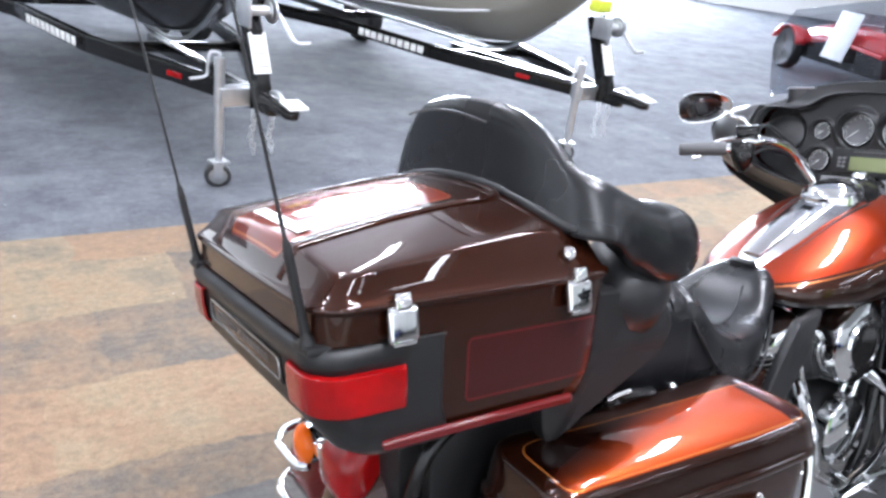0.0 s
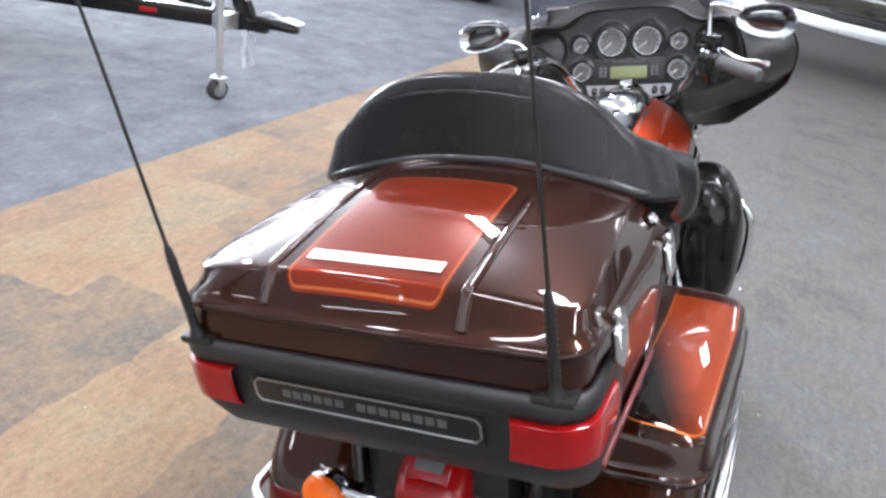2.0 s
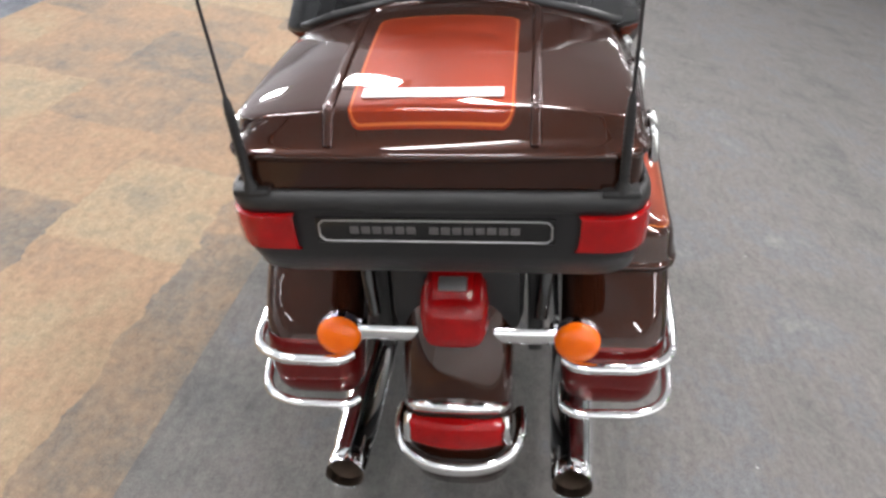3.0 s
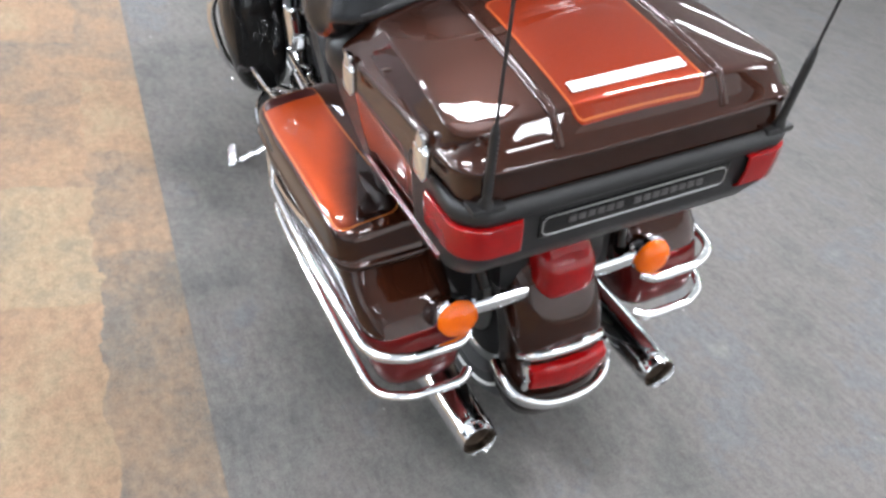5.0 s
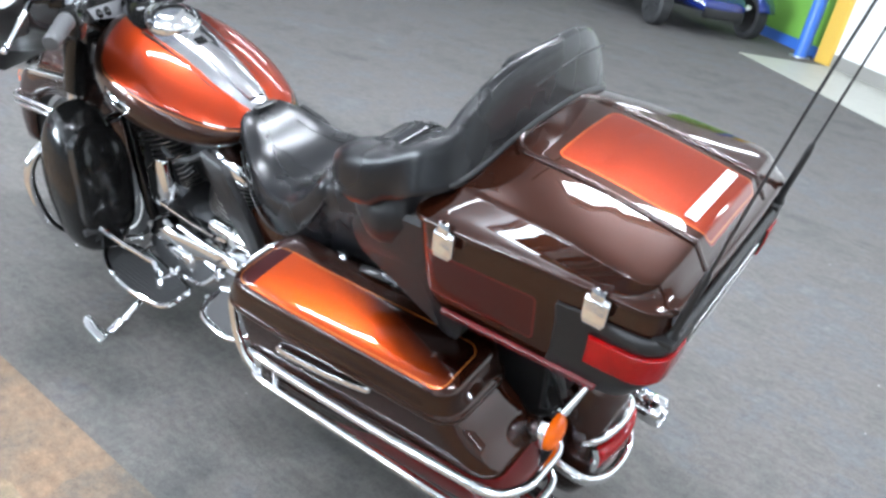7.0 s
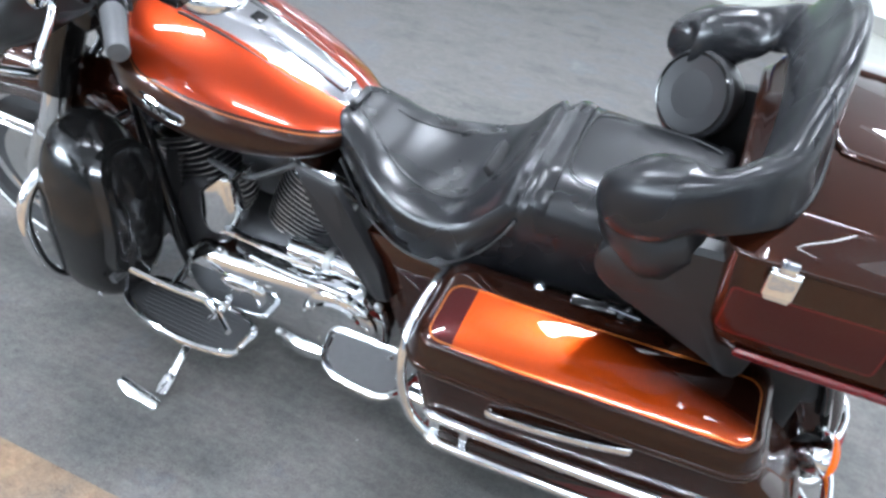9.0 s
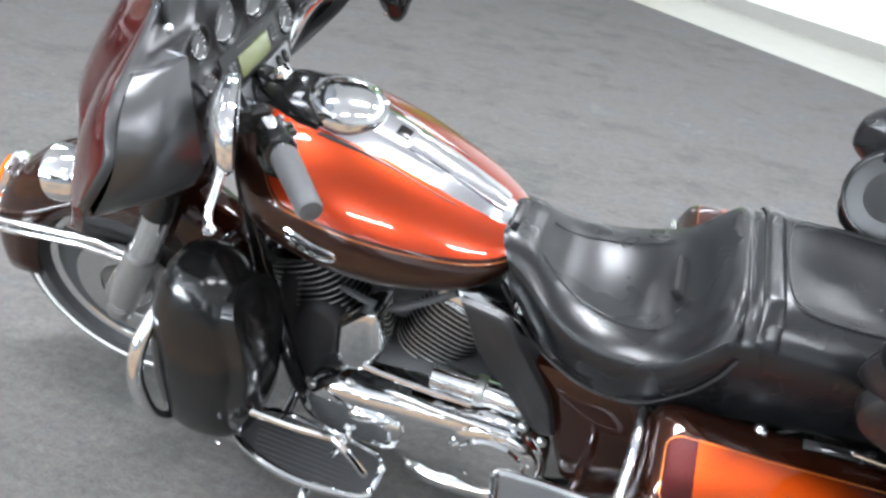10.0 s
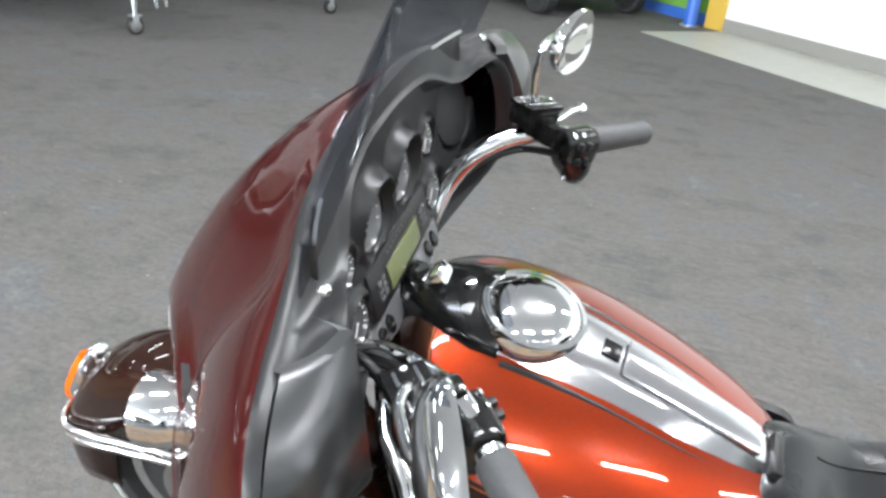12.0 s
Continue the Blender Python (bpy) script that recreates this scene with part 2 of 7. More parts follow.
def carpet(name, tones, big, stretch, brick=0.2):
    """Loop-pile carpet: blurred patches of several tones, streaks along the pile and salt-and-pepper yarn."""
    m, nt, p = nodes_of(name)
    v = nt.nodes.new("ShaderNodeTexBrick")
    v.inputs["Scale"].default_value = 1.0
    v.inputs["Mortar Size"].default_value = 0.0
    v.inputs["Brick Width"].default_value, v.inputs["Row Height"].default_value = big
    v.inputs["Color1"].default_value, v.inputs["Color2"].default_value = (0, 0, 0, 1), (1, 1, 1, 1)
    v.offset = 0.37
    warp = nt.nodes.new("ShaderNodeVectorMath")
    warp.operation = "MULTIPLY_ADD"
    wn = nt.nodes.new("ShaderNodeTexNoise")
    wn.inputs["Scale"].default_value = 9
    wn.inputs["Detail"].default_value = 6
    link(nt, coords(nt), wn.inputs["Vector"])
    link(nt, wn.outputs["Color"], warp.inputs[0])
    warp.inputs[1].default_value = (0.10, 0.10, 0)
    link(nt, coords(nt), warp.inputs[2])
    link(nt, warp.outputs[0], v.inputs["Vector"])
    patch = math_node(nt, "MULTIPLY_ADD", v.outputs["Color"], brick, math_node(nt, "MULTIPLY", ramp(nt, noise_node(nt, 3.1, 7, 0.75), 0.30, 0.72), 1.0 - brick))
    cr = nt.nodes.new("ShaderNodeValToRGB")
    cr.color_ramp.elements[0].position, cr.color_ramp.elements[0].color = 0.18, (*tones[0], 1)
    cr.color_ramp.elements[1].position, cr.color_ramp.elements[1].color = 0.85, (*tones[-1], 1)
    for k, t in enumerate(tones[1:-1]):
        e = cr.color_ramp.elements.new(0.18 + 0.67 * (k + 1) / (len(tones) - 1))
        e.color = (*t, 1)
    link(nt, patch, cr.inputs[0])
    streak = ramp(nt, noise_node(nt, 16, 6, 0.75, stretch=stretch), 0.3, 0.7)
    yarn = ramp(nt, math_node(nt, "MULTIPLY_ADD", noise_node(nt, 42, 4, 0.8), 0.5, math_node(nt, "MULTIPLY", noise_node(nt, 190, 3, 0.8), 0.55)), 0.36, 0.69)
    shade = math_node(nt, "ADD", math_node(nt, "MULTIPLY", streak, 0.28), math_node(nt, "MULTIPLY", yarn, 0.62))
    k = nt.nodes.new("ShaderNodeVectorMath")
    k.operation = "SCALE"
    link(nt, cr.outputs[0], k.inputs[0])
    link(nt, math_node(nt, "ADD", shade, 0.48), k.inputs["Scale"])
    lint = nt.nodes.new("ShaderNodeTexVoronoi")
    lint.inputs["Scale"].default_value = 5.5
    link(nt, coords(nt), lint.inputs["Vector"])
    speck = math_node(nt, "LESS_THAN", math_node(nt, "MULTIPLY_ADD", noise_node(nt, 60, 2), 0.05, lint.outputs["Distance"]), 0.050)
    link(nt, mix_rgb(nt, math_node(nt, "MULTIPLY", speck, 0.6), k.outputs[0], (0.5, 0.5, 0.48)), p.inputs["Base Color"])
    p.inputs["Roughness"].default_value = 0.92
    p.inputs["Specular IOR Level"].default_value = 0.25
    bump(nt, p, math_node(nt, "ADD", yarn, streak), 0.6, 0.004)
    return m


CARPET_GREY = carpet("grey_mottled_carpet", [(0.106, 0.105, 0.102), (0.130, 0.127, 0.120), (0.150, 0.139, 0.132), (0.132, 0.134, 0.138), (0.172, 0.169, 0.160)], (0.9, 0.45), (0.6, 2.2, 1))
CARPET_BLUE = carpet("blue_grey_mottled_carpet", [(0.085, 0.092, 0.106), (0.13, 0.138, 0.155), (0.175, 0.18, 0.195)], (0.9, 0.45), (0.6, 2.2, 1))
CARPET_TAN = carpet("tan_patched_carpet", [(0.14, 0.124, 0.106), (0.215, 0.158, 0.113), (0.265, 0.175, 0.113), (0.275, 0.21, 0.138), (0.19, 0.158, 0.118)], (0.55, 0.42), (0.8, 2.0, 1), 0.55)
CONCRETE = plain("pale_sealed_concrete", (0.42, 0.42, 0.37), 0.5, vary=0.14, scale=6, relief=0.1)
WALL_WHITE = plain("white_wall_paint", (0.80, 0.80, 0.78), 0.6, vary=0.04, scale=4)
WALL_GREEN = plain("lime_green_wall_paint", (0.17, 0.38, 0.06), 0.5, vary=0.06, scale=4)
BLUE_PAINT = plain("blue_gloss_paint", (0.045, 0.14, 0.52), 0.35, vary=0.08)
YELLOW_PAINT = plain("yellow_ochre_paint", (0.62, 0.40, 0.07), 0.45, vary=0.08)
GREY_BASE = plain("grey_skirting_paint", (0.26, 0.25, 0.23), 0.5, vary=0.1)
CEILING = plain("pale_ceiling_sheet", (0.66, 0.66, 0.67), 0.7, vary=0.06, scale=2)


def emission(name, colour, strength):
    m = bpy.data.materials.new(name)
    m.use_nodes = True
    nt = m.node_tree
    nt.nodes.remove(nt.nodes["Principled BSDF"])
    e = nt.nodes.new("ShaderNodeEmission")
    e.inputs[0].default_value, e.inputs[1].default_value = (*colour, 1), strength
    link(nt, e.outputs[0], nt.nodes["Material Output"].inputs[0])
    return m


DAYLIGHT = emission("bright_daylight_outside", (0.88, 0.94, 1.0), 7.0)


# ---- building tools ----
def part(name, bm, material, parent=None, label="", smooth=40):
    """One mesh object from a bmesh, under a thing or a part."""
    me = bpy.data.meshes.new(name)
    if isinstance(bm, bmesh.types.BMesh):
        bmesh.ops.recalc_face_normals(bm, faces=bm.faces)
        bm.to_mesh(me)
        bm.free()
    else:
        me = bm
    for m in material if isinstance(material, (list, tuple)) else (material,):
        me.materials.append(m)
    if smooth:
        me.polygons.foreach_set("use_smooth", [True] * len(me.polygons))
        me.set_sharp_from_angle(angle=radians(smooth))
    ob = new(name, me)
    if parent is not None:
        ob.parent = parent
    if label:
        tagged(ob, label)
    return ob


def subdivide(ob, level=2):
    mod = ob.modifiers.new("round", "SUBSURF")
    mod.levels = mod.render_levels = level
    return ob


def thicken(ob, metres, offset=-1.0):
    mod = ob.modifiers.new("thick", "SOLIDIFY")
    mod.thickness, mod.offset = metres, offset
    return ob


def thing(name, label, category, m=None, group="", kind=""):
    ob = new(name)
    ob.empty_display_size = 0.1
    if m is not None:
        ob.matrix_world = m
    return tagged(ob, label, category, group, kind)


def loft(rings, close=True, cap=True, bm=None):
    """A skin over rings of equally many points."""
    bm = bm or bmesh.new()
    vs = [[bm.verts.new(p) for p in r] for r in rings]
    n = len(rings[0])
    for a, b in zip(vs, vs[1:]):
        for k in range(n if close else n - 1):
            bm.faces.new((a[k], a[(k + 1) % n], b[(k + 1) % n], b[k]))
    if cap and close:
        for r in (vs[0], vs[-1]):
            c = bm.verts.new(sum((v.co for v in r), Vector()) / n)
            for k in range(n):
                bm.faces.new((c, r[k], r[(k + 1) % n]))
    return bm


def spline(points, steps=6, closed=False):
    """A smooth line through points (any number of values each)."""
    p = [np.array(q, float) for q in points]
    n, out = len(p), []
    for i in range(n if closed else n - 1):
        a, b, c, d = (p[(i + k) % n] if closed else p[min(max(i + k, 0), n - 1)] for k in (-1, 0, 1, 2))
        for s in range(steps):
            t = s / steps
            out.append(0.5 * (2 * b + (c - a) * t + (2 * a - 5 * b + 4 * c - d) * t * t + (3 * b - a - 3 * c + d) * t**3))
    if not closed:
        out.append(p[-1])
    return out


def tube_rings(points, r, steps=6, seg=12, closed=False, flat=1.0):
    """The rings of a round bar bent along a smooth line; r may be one radius or one for each point."""
    rs = r if isinstance(r, (list, tuple)) else [r] * len(points)
    line = spline([(*p, q) for p, q in zip(points, rs)], steps, closed)
    pos = [Vector(q[:3]) for q in line]
    n, rings, up = len(pos), [], None
    for i, q in enumerate(pos):
        a, b = (pos[i - 1], pos[(i + 1) % n]) if closed else (pos[max(i - 1, 0)], pos[min(i + 1, n - 1)])
        d = (b - a).normalized()
        if up is None:
            up = Vector((0, 0, 1)) if abs(d.z) < 0.9 else Vector((0, 1, 0))
        side = d.cross(up).normalized()
        up = side.cross(d).normalized()
        rings.append([q + float(line[i][3]) * (math.cos(2 * math.pi * k / seg) * side + flat * math.sin(2 * math.pi * k / seg) * up) for k in range(seg)])
    return rings


def tube(points, r, steps=6, seg=12, closed=False, bm=None, flat=1.0):
    rings = tube_rings(points, r, steps, seg, closed, flat)
    if closed:
        rings.append(rings[0])
    return loft(rings, True, not closed, bm)


def lathe(profile, origin, axis, seg=32, bm=None, cap=True):
    """A turned solid: profile of (distance along the axis, radius)."""
    d = Vector(axis).normalized()
    u = d.cross(Vector((0, 0, 1)) if abs(d.z) < 0.9 else Vector((0, 1, 0))).normalized()
    w = d.cross(u)
    o = Vector(origin)
    rings = [[o + d * h + max(r, 1e-5) * (math.cos(2 * math.pi * k / seg) * u + math.sin(2 * math.pi * k / seg) * w) for k in range(seg)] for h, r in profile]
    return loft(rings, True, cap, bm)


def block(centre, size, bevel=0.004, m=None, bm=None, seg=2):
    """A box with rounded edges."""
    t = bmesh.new()
    bmesh.ops.create_cube(t, size=1)
    bmesh.ops.scale(t, vec=size, verts=t.verts)
    if bevel:
        bmesh.ops.bevel(t, geom=list(t.edges), offset=min(bevel, min(size) * 0.45), segments=seg, profile=0.6, affect="EDGES")
    bmesh.ops.transform(t, matrix=Matrix.Translation(centre) @ (m or Matrix()), verts=t.verts)
    if bm is None:
        return t
    me = bpy.data.meshes.new("tmp")
    t.to_mesh(me)
    t.free()
    bm.from_mesh(me)
    bpy.data.meshes.remove(me)
    return bm


def plan(x0, x1, wr, wf, rr, rf, yc=0.0, n=8):
    """A plan outline with a rear at x0 and a front at x1, half widths wr and wf, rounded corners rr and rf; anticlockwise from the rear right."""
    pts = []
    for cx, cy, r, a0 in ((x0 + rr, -(wr - rr), rr, 180), (x1 - rf, -(wf - rf), rf, 270), (x1 - rf, wf - rf, rf, 0), (x0 + rr, wr - rr, rr, 90)):
        for k in range(n + 1):
            a = radians(a0 + 90 * k / n)
            pts.append((cx + r * math.cos(a), yc + cy + r * math.sin(a)))
    return pts


def dense(pts, step=0.03):
    """The closed outline with long straights divided."""
    out = []
    for a, b in zip(pts, pts[1:] + pts[:1]):
        a, b = np.array(a), np.array(b)
        k = max(1, int(np.linalg.norm(b - a) / step))
        out += [tuple(a + (b - a) * i / k) for i in range(k)]
    return out


def oval(cx, cy, cz, u, w, ru, rw, n=28, e=2.5):
    """A superellipse round a point in the plane of u and w."""
    out = []
    for k in range(n):
        a = 2 * math.pi * k / n
        c, s = math.cos(a), math.sin(a)
        out.append(Vector((cx, cy, cz)) + Vector(u) * ru * math.copysign(abs(c) ** (2 / e), c) + Vector(w) * rw * math.copysign(abs(s) ** (2 / e), s))
    return out


def smooth_rings(rings, steps=4):
    """More rings, smoothly between the given ones."""
    n = len(rings[0])
    lines = [spline([r[k] for r in rings], steps) for k in range(n)]
    return [[Vector(lines[k][i]) for k in range(n)] for i in range(len(lines[0]))]


# ---- motorcycle: x forward from the rear of the top case, y to its left, z up from the tyres ----
BIKE = pose(0, -0.132, 0) @ pose(0, 0, 0, 0, 0, 1.01) @ pose(0, 0, 0, -12.69) @ pose(0, 0, 0.9) @ pose(0, 0, 0, 0, 0.38, 0) @ pose(0, 0, -0.9)
bike = thing("touring_motorcycle", "orange and dark brown touring motorcycle leaning on its side stand", "motorcycle", BIKE)

# top case ---------------------------------------------------------------
TUB_LEVELS = [(0.722, 0.080, 0.41, 0.235, 0.25, 0.05, 0.04), (0.727, 0.052, 0.435, 0.264, 0.272, 0.045, 0.04), (0.742, 0.032, 0.450, 0.277, 0.284, 0.042, 0.04), (0.79, -0.002, 0.462, 0.279, 0.291, 0.04, 0.04),
              (0.86, -0.010, 0.468, 0.280, 0.297, 0.04, 0.045), (0.90, -0.010, 0.470, 0.281, 0.300, 0.042, 0.045), (0.936, -0.010, 0.472, 0.282, 0.302, 0.045, 0.045)]


def level(z, table, grow=0.0):
    zs = [r[0] for r in table]
    row = [float(np.interp(z, zs, [r[k] for r in table])) for k in range(1, 7)]
    return [(x, y, z) for x, y in dense(plan(row[0] - grow, row[1] + grow, row[2] + grow, row[3] + grow, row[4] + grow, row[5] + grow), 0.02)]


def resample(pts, n):
    p = np.array(pts + pts[:1])
    s = np.r_[0, np.cumsum(np.linalg.norm(np.diff(p, axis=0), axis=1))]
    return [Vector([np.interp(q, s, p[:, k]) for k in range(3)]) for q in np.linspace(0, s[-1], n, endpoint=False)]


top_case = part("top_case", loft([resample(level(z, TUB_LEVELS), 96) for z in (0.722, 0.727, 0.742, 0.765, 0.79, 0.83, 0.86, 0.90, 0.936)]), TUB, bike, "dark brown pearl luggage case with red pinstripes")


def wrap(name, keep, rows, material, parent, thick, label="", smooth=40):
    """A shell bent round the case: rows of (height, how far proud); keep(x, y) says which stretch of the outline it covers."""
    base = resample(level(0.83, TUB_LEVELS), 480)
    # begin the walk round in the middle of the front, so that the rear stretch is in one piece
    start = max(range(480), key=lambda k: (round(base[k].x, 3), -abs(base[k].y)))
    idx = [(start + k) % 480 for k in range(480)]
    idx = [k for k in idx if keep(base[k].x, base[k].y)]
    rings = []
    for z, g in rows:
        ring = resample(level(z, TUB_LEVELS, g), 480)
        s2 = max(range(480), key=lambda k: (round(ring[k].x, 3), -abs(ring[k].y)))
        flat = resample(level(z, TUB_LEVELS, min(g, 0.004)), 480)
        s3 = max(range(480), key=lambda k: (round(flat[k].x, 3), -abs(flat[k].y)))
        row = []
        for k in idx:
            a, b = ring[(s2 + (k - start)) % 480], flat[(s3 + (k - start)) % 480]
            f = min(1.0, max(0.0, (b.x - 0.05) / 0.07))
            row.append(a.lerp(b, f) if name == "rear_band" else a)
        rings.append(row)
    ob = part(name, loft(rings, False, False), material, parent, label, smooth)
    return thicken(ob, thick, 0.0)


wrap("rear_band", lambda x, y: x < 0.17, [(0.724, 0.002), (0.730, 0.004), (0.745, 0.005), (0.79, 0.006), (0.861, 0.006), (0.865, 0.008), (0.868, 0.0105), (0.873, 0.012), (0.881, 0.0118), (0.887, 0.0095), (0.891, 0.006), (0.893, 0.001)],
     BLACK_PLASTIC, top_case, 0.004, "grained black plastic band")
for s in (1, -1):
    wrap("tail_lamp", lambda x, y: s * y > 0.187 and x < 0.112, [(0.799, 0.008), (0.803, 0.0135), (0.83, 0.015), (0.855, 0.0135), (0.859, 0.008)], RED_LENS, top_case, 0.004, "wraparound red lamp lens")
    wrap("reflector_strip", lambda x, y: 0.06 < x < 0.40 and s * y > 0.2, [(0.734, 0.004), (0.741, 0.010), (0.749, 0.010), (0.755, 0.005)], RED_PLASTIC, top_case, 0.003, "thin red strip")

plate = part("name_plate", block((-0.0135, 0, 0.833), (0.010, 0.335, 0.044), 0.004, pose(0, 0, 0, 0, -5, 0)), BLACK_GLOSS, top_case, "black plate with a fine silver edge")
edge = [(-0.0187, y, z + 0.013) for y, z in ((-0.155, 0.803), (0.155, 0.803), (0.162, 0.809), (0.162, 0.831), (0.155, 0.837), (-0.155, 0.837), (-0.162, 0.831), (-0.162, 0.809))]
edge = [(x - 0.087 * (z - 0.833), y, z) for x, y, z in edge]
part("plate_edge", tube([tuple(p) for p in resample(edge, 72)], 0.0011, 1, 6, True), DULL_METAL, top_case)
for k in range(15):
    if k != 6:
        part("plate_bar", block((-0.0187, 0.112 - k * 0.016, 0.8345), (0.0025, 0.0125, 0.0115), 0.001, pose(0, 0, 0, 0, -5, 0)), LETTER_GREY, top_case)

LID_X = (-0.01, 0.018, 0.05, 0.10, 0.17, 0.24, 0.30, 0.38, 0.44, 0.48)
LID_MID = (0.990, 1.001, 1.008, 1.018, 1.031, 1.041, 1.048, 1.054, 1.055, 1.055)     # crown of the lid
LID_SIDE = (0.972, 0.980, 0.985, 0.992, 0.999, 1.004, 1.007, 1.007, 1.004, 1.000)    # its crease along the sides


def crease_y(x):
    return float(np.interp(x, (0.03, 0.43), (0.275, 0.260)))


def lid_z(x, y):
    """Height of the lid's top inside the crease."""
    f = min(1.0, abs(y) / crease_y(x))
    return float(np.interp(x, LID_X, LID_MID)) - (float(np.interp(x, LID_X, LID_MID)) - float(np.interp(x, LID_X, LID_SIDE))) * f ** 2.2


def lid_plan(x0, x1, wr, wf, rr, rf, bow):
    """An outline whose rear is bowed out in the middle."""
    pts = resample([(x, y, 0) for x, y in dense(plan(x0, x1, wr, wf, rr, rf), 0.02)], 128)
    return [Vector((p.x - bow * max(0.0, 1 - (p.y / wr) ** 2) * max(0.0, 1 - (p.x - x0) / 0.05), p.y, 0)) for p in pts]


rings = []
for x0, x1, wr, wf, rr, z in ((-0.004, 0.470, 0.281, 0.301, 0.045, 0.934), (-0.010, 0.476, 0.287, 0.307, 0.048, 0.936), (-0.013, 0.478, 0.290, 0.310, 0.050, 0.941), (-0.012, 0.477, 0.289, 0.309, 0.050, 0.946), (-0.007, 0.473, 0.285, 0.305, 0.047, 0.950), (-0.003, 0.470, 0.283, 0.302, 0.045, 0.952)):
    rings.append([Vector((p.x, p.y, z)) for p in lid_plan(x0, x1, wr, wf, rr, 0.05, 0.008)])
CREASE = (0.024, 0.445, 0.276, 0.259, 0.034, 0.03)
for f in (0.33, 0.66, 0.92):
    low, high = rings[5], lid_plan(*CREASE, 0.008)
    rings.append([Vector((a.x + (b.x - a.x) * f, a.y + (b.y - a.y) * f, a.z + (lid_z(b.x, b.y) - 0.002 - a.z) * f)) for a, b in zip(low, high)])
for d, dz in ((0.0, 0.0018), (0.004, 0.0004), (0.009, 0.0), (0.03, 0.0), (0.06, 0.0), (0.09, 0.0), (0.13, 0.0), (0.17, 0.0), (0.20, 0.0)):
    x0, x1, wr, wf, rr, rf = CREASE
    rings.append([Vector((p.x, p.y, lid_z(p.x, p.y) - dz)) for p in lid_plan(x0 + d, x1 - d, wr - d, wf - d, max(rr - d, 0.006), max(rf - d, 0.006), 0.008 * max(0.0, 1 - d / 0.15))])
lid = part("lid", loft(rings), LID, top_case, "brown pearl lid with an orange panel")
lid.data.set_sharp_from_angle(angle=radians(50))


def on_lid(x, y, up=0.0):
    """A point of the lid: on its top, or on its sloping rear face."""
    rear = 0.018 + 0.012 * (abs(y) / 0.27) ** 2
    if x >= rear:
        return (x, y, lid_z(x, y) + up)
    f = (rear - x) / (rear + 0.008)
    return (x - up * 0.7, y, lid_z(rear, y) + f * (0.952 - lid_z(rear, y)) + up * 0.5)


for s in (1, -1):
    part("lid_rib", tube([on_lid(x, s * 0.138, 0.001) for x in (-0.006, 0.002, 0.010, 0.017, 0.022, 0.03, 0.06, 0.12, 0.2, 0.28, 0.34)] + [on_lid(0.362, s * 0.134, 0.001)], 0.0075, 3, 10, flat=0.6), BROWN_PAINT, top_case)
part("lid_rib", tube([on_lid(0.356, -0.135, 0.001), on_lid(0.372, -0.118, 0.001), on_lid(0.378, -0.08, 0.001), on_lid(0.380, 0, 0.001), on_lid(0.378, 0.08, 0.001), on_lid(0.372, 0.118, 0.001), on_lid(0.356, 0.135, 0.001)], 0.0075, 5, 10, flat=0.6), BROWN_PAINT, top_case)
a, b = Vector(on_lid(0.040, 0, -0.001)), Vector(on_lid(0.060, 0, -0.001))
slope = math.degrees(math.atan2(b.z - a.z, b.x - a.x))
part("paper_label", block((a + b) / 2 + Vector((0, 0, 0.002)), (0.021, 0.19, 0.0012), 0.0004, pose(0, 0, 0, 0, -slope, 0)), PAPER, top_case, "white paper label strip")
for k, (y0, ln) in enumerate(((0.045, 0.07), (-0.03, 0.05), (-0.075, 0.02))):
    part("print_bar", block((a + b) / 2 + Vector((0.002, y0, 0.0032)), (0.004, ln, 0.0006), 0, pose(0, 0, 0, 0, -slope, 0)), INK, top_case)


def latch(x, s):
    """A draw latch: a bowed lever plate over a hinge block, with a hook over the lid's lip."""
    y = s * float(np.interp(x, (0.1, 0.38), (0.300, 0.314)))
    bm = block((x, y, 0.918), (0.044, 0.014, 0.046), 0.006, pose(0, 0, 0, s * 5, 0, 0), None, 3)
    block((x, y - s * 0.002, 0.950), (0.024, 0.012, 0.022), 0.004, pose(0, 0, 0, s * 14, 0, 0), bm)
    block((x, y + s * 0.0035, 0.897), (0.036, 0.010, 0.010), 0.003, None, bm)
    ob = part("latch", bm, CHROME, top_case, "chrome draw latch")
    part("latch_pin", tube([(x - 0.020, y - s * 0.004, 0.938), (x + 0.020, y - s * 0.004, 0.938)], 0.004, 2, 10), CHROME, top_case)
    return ob


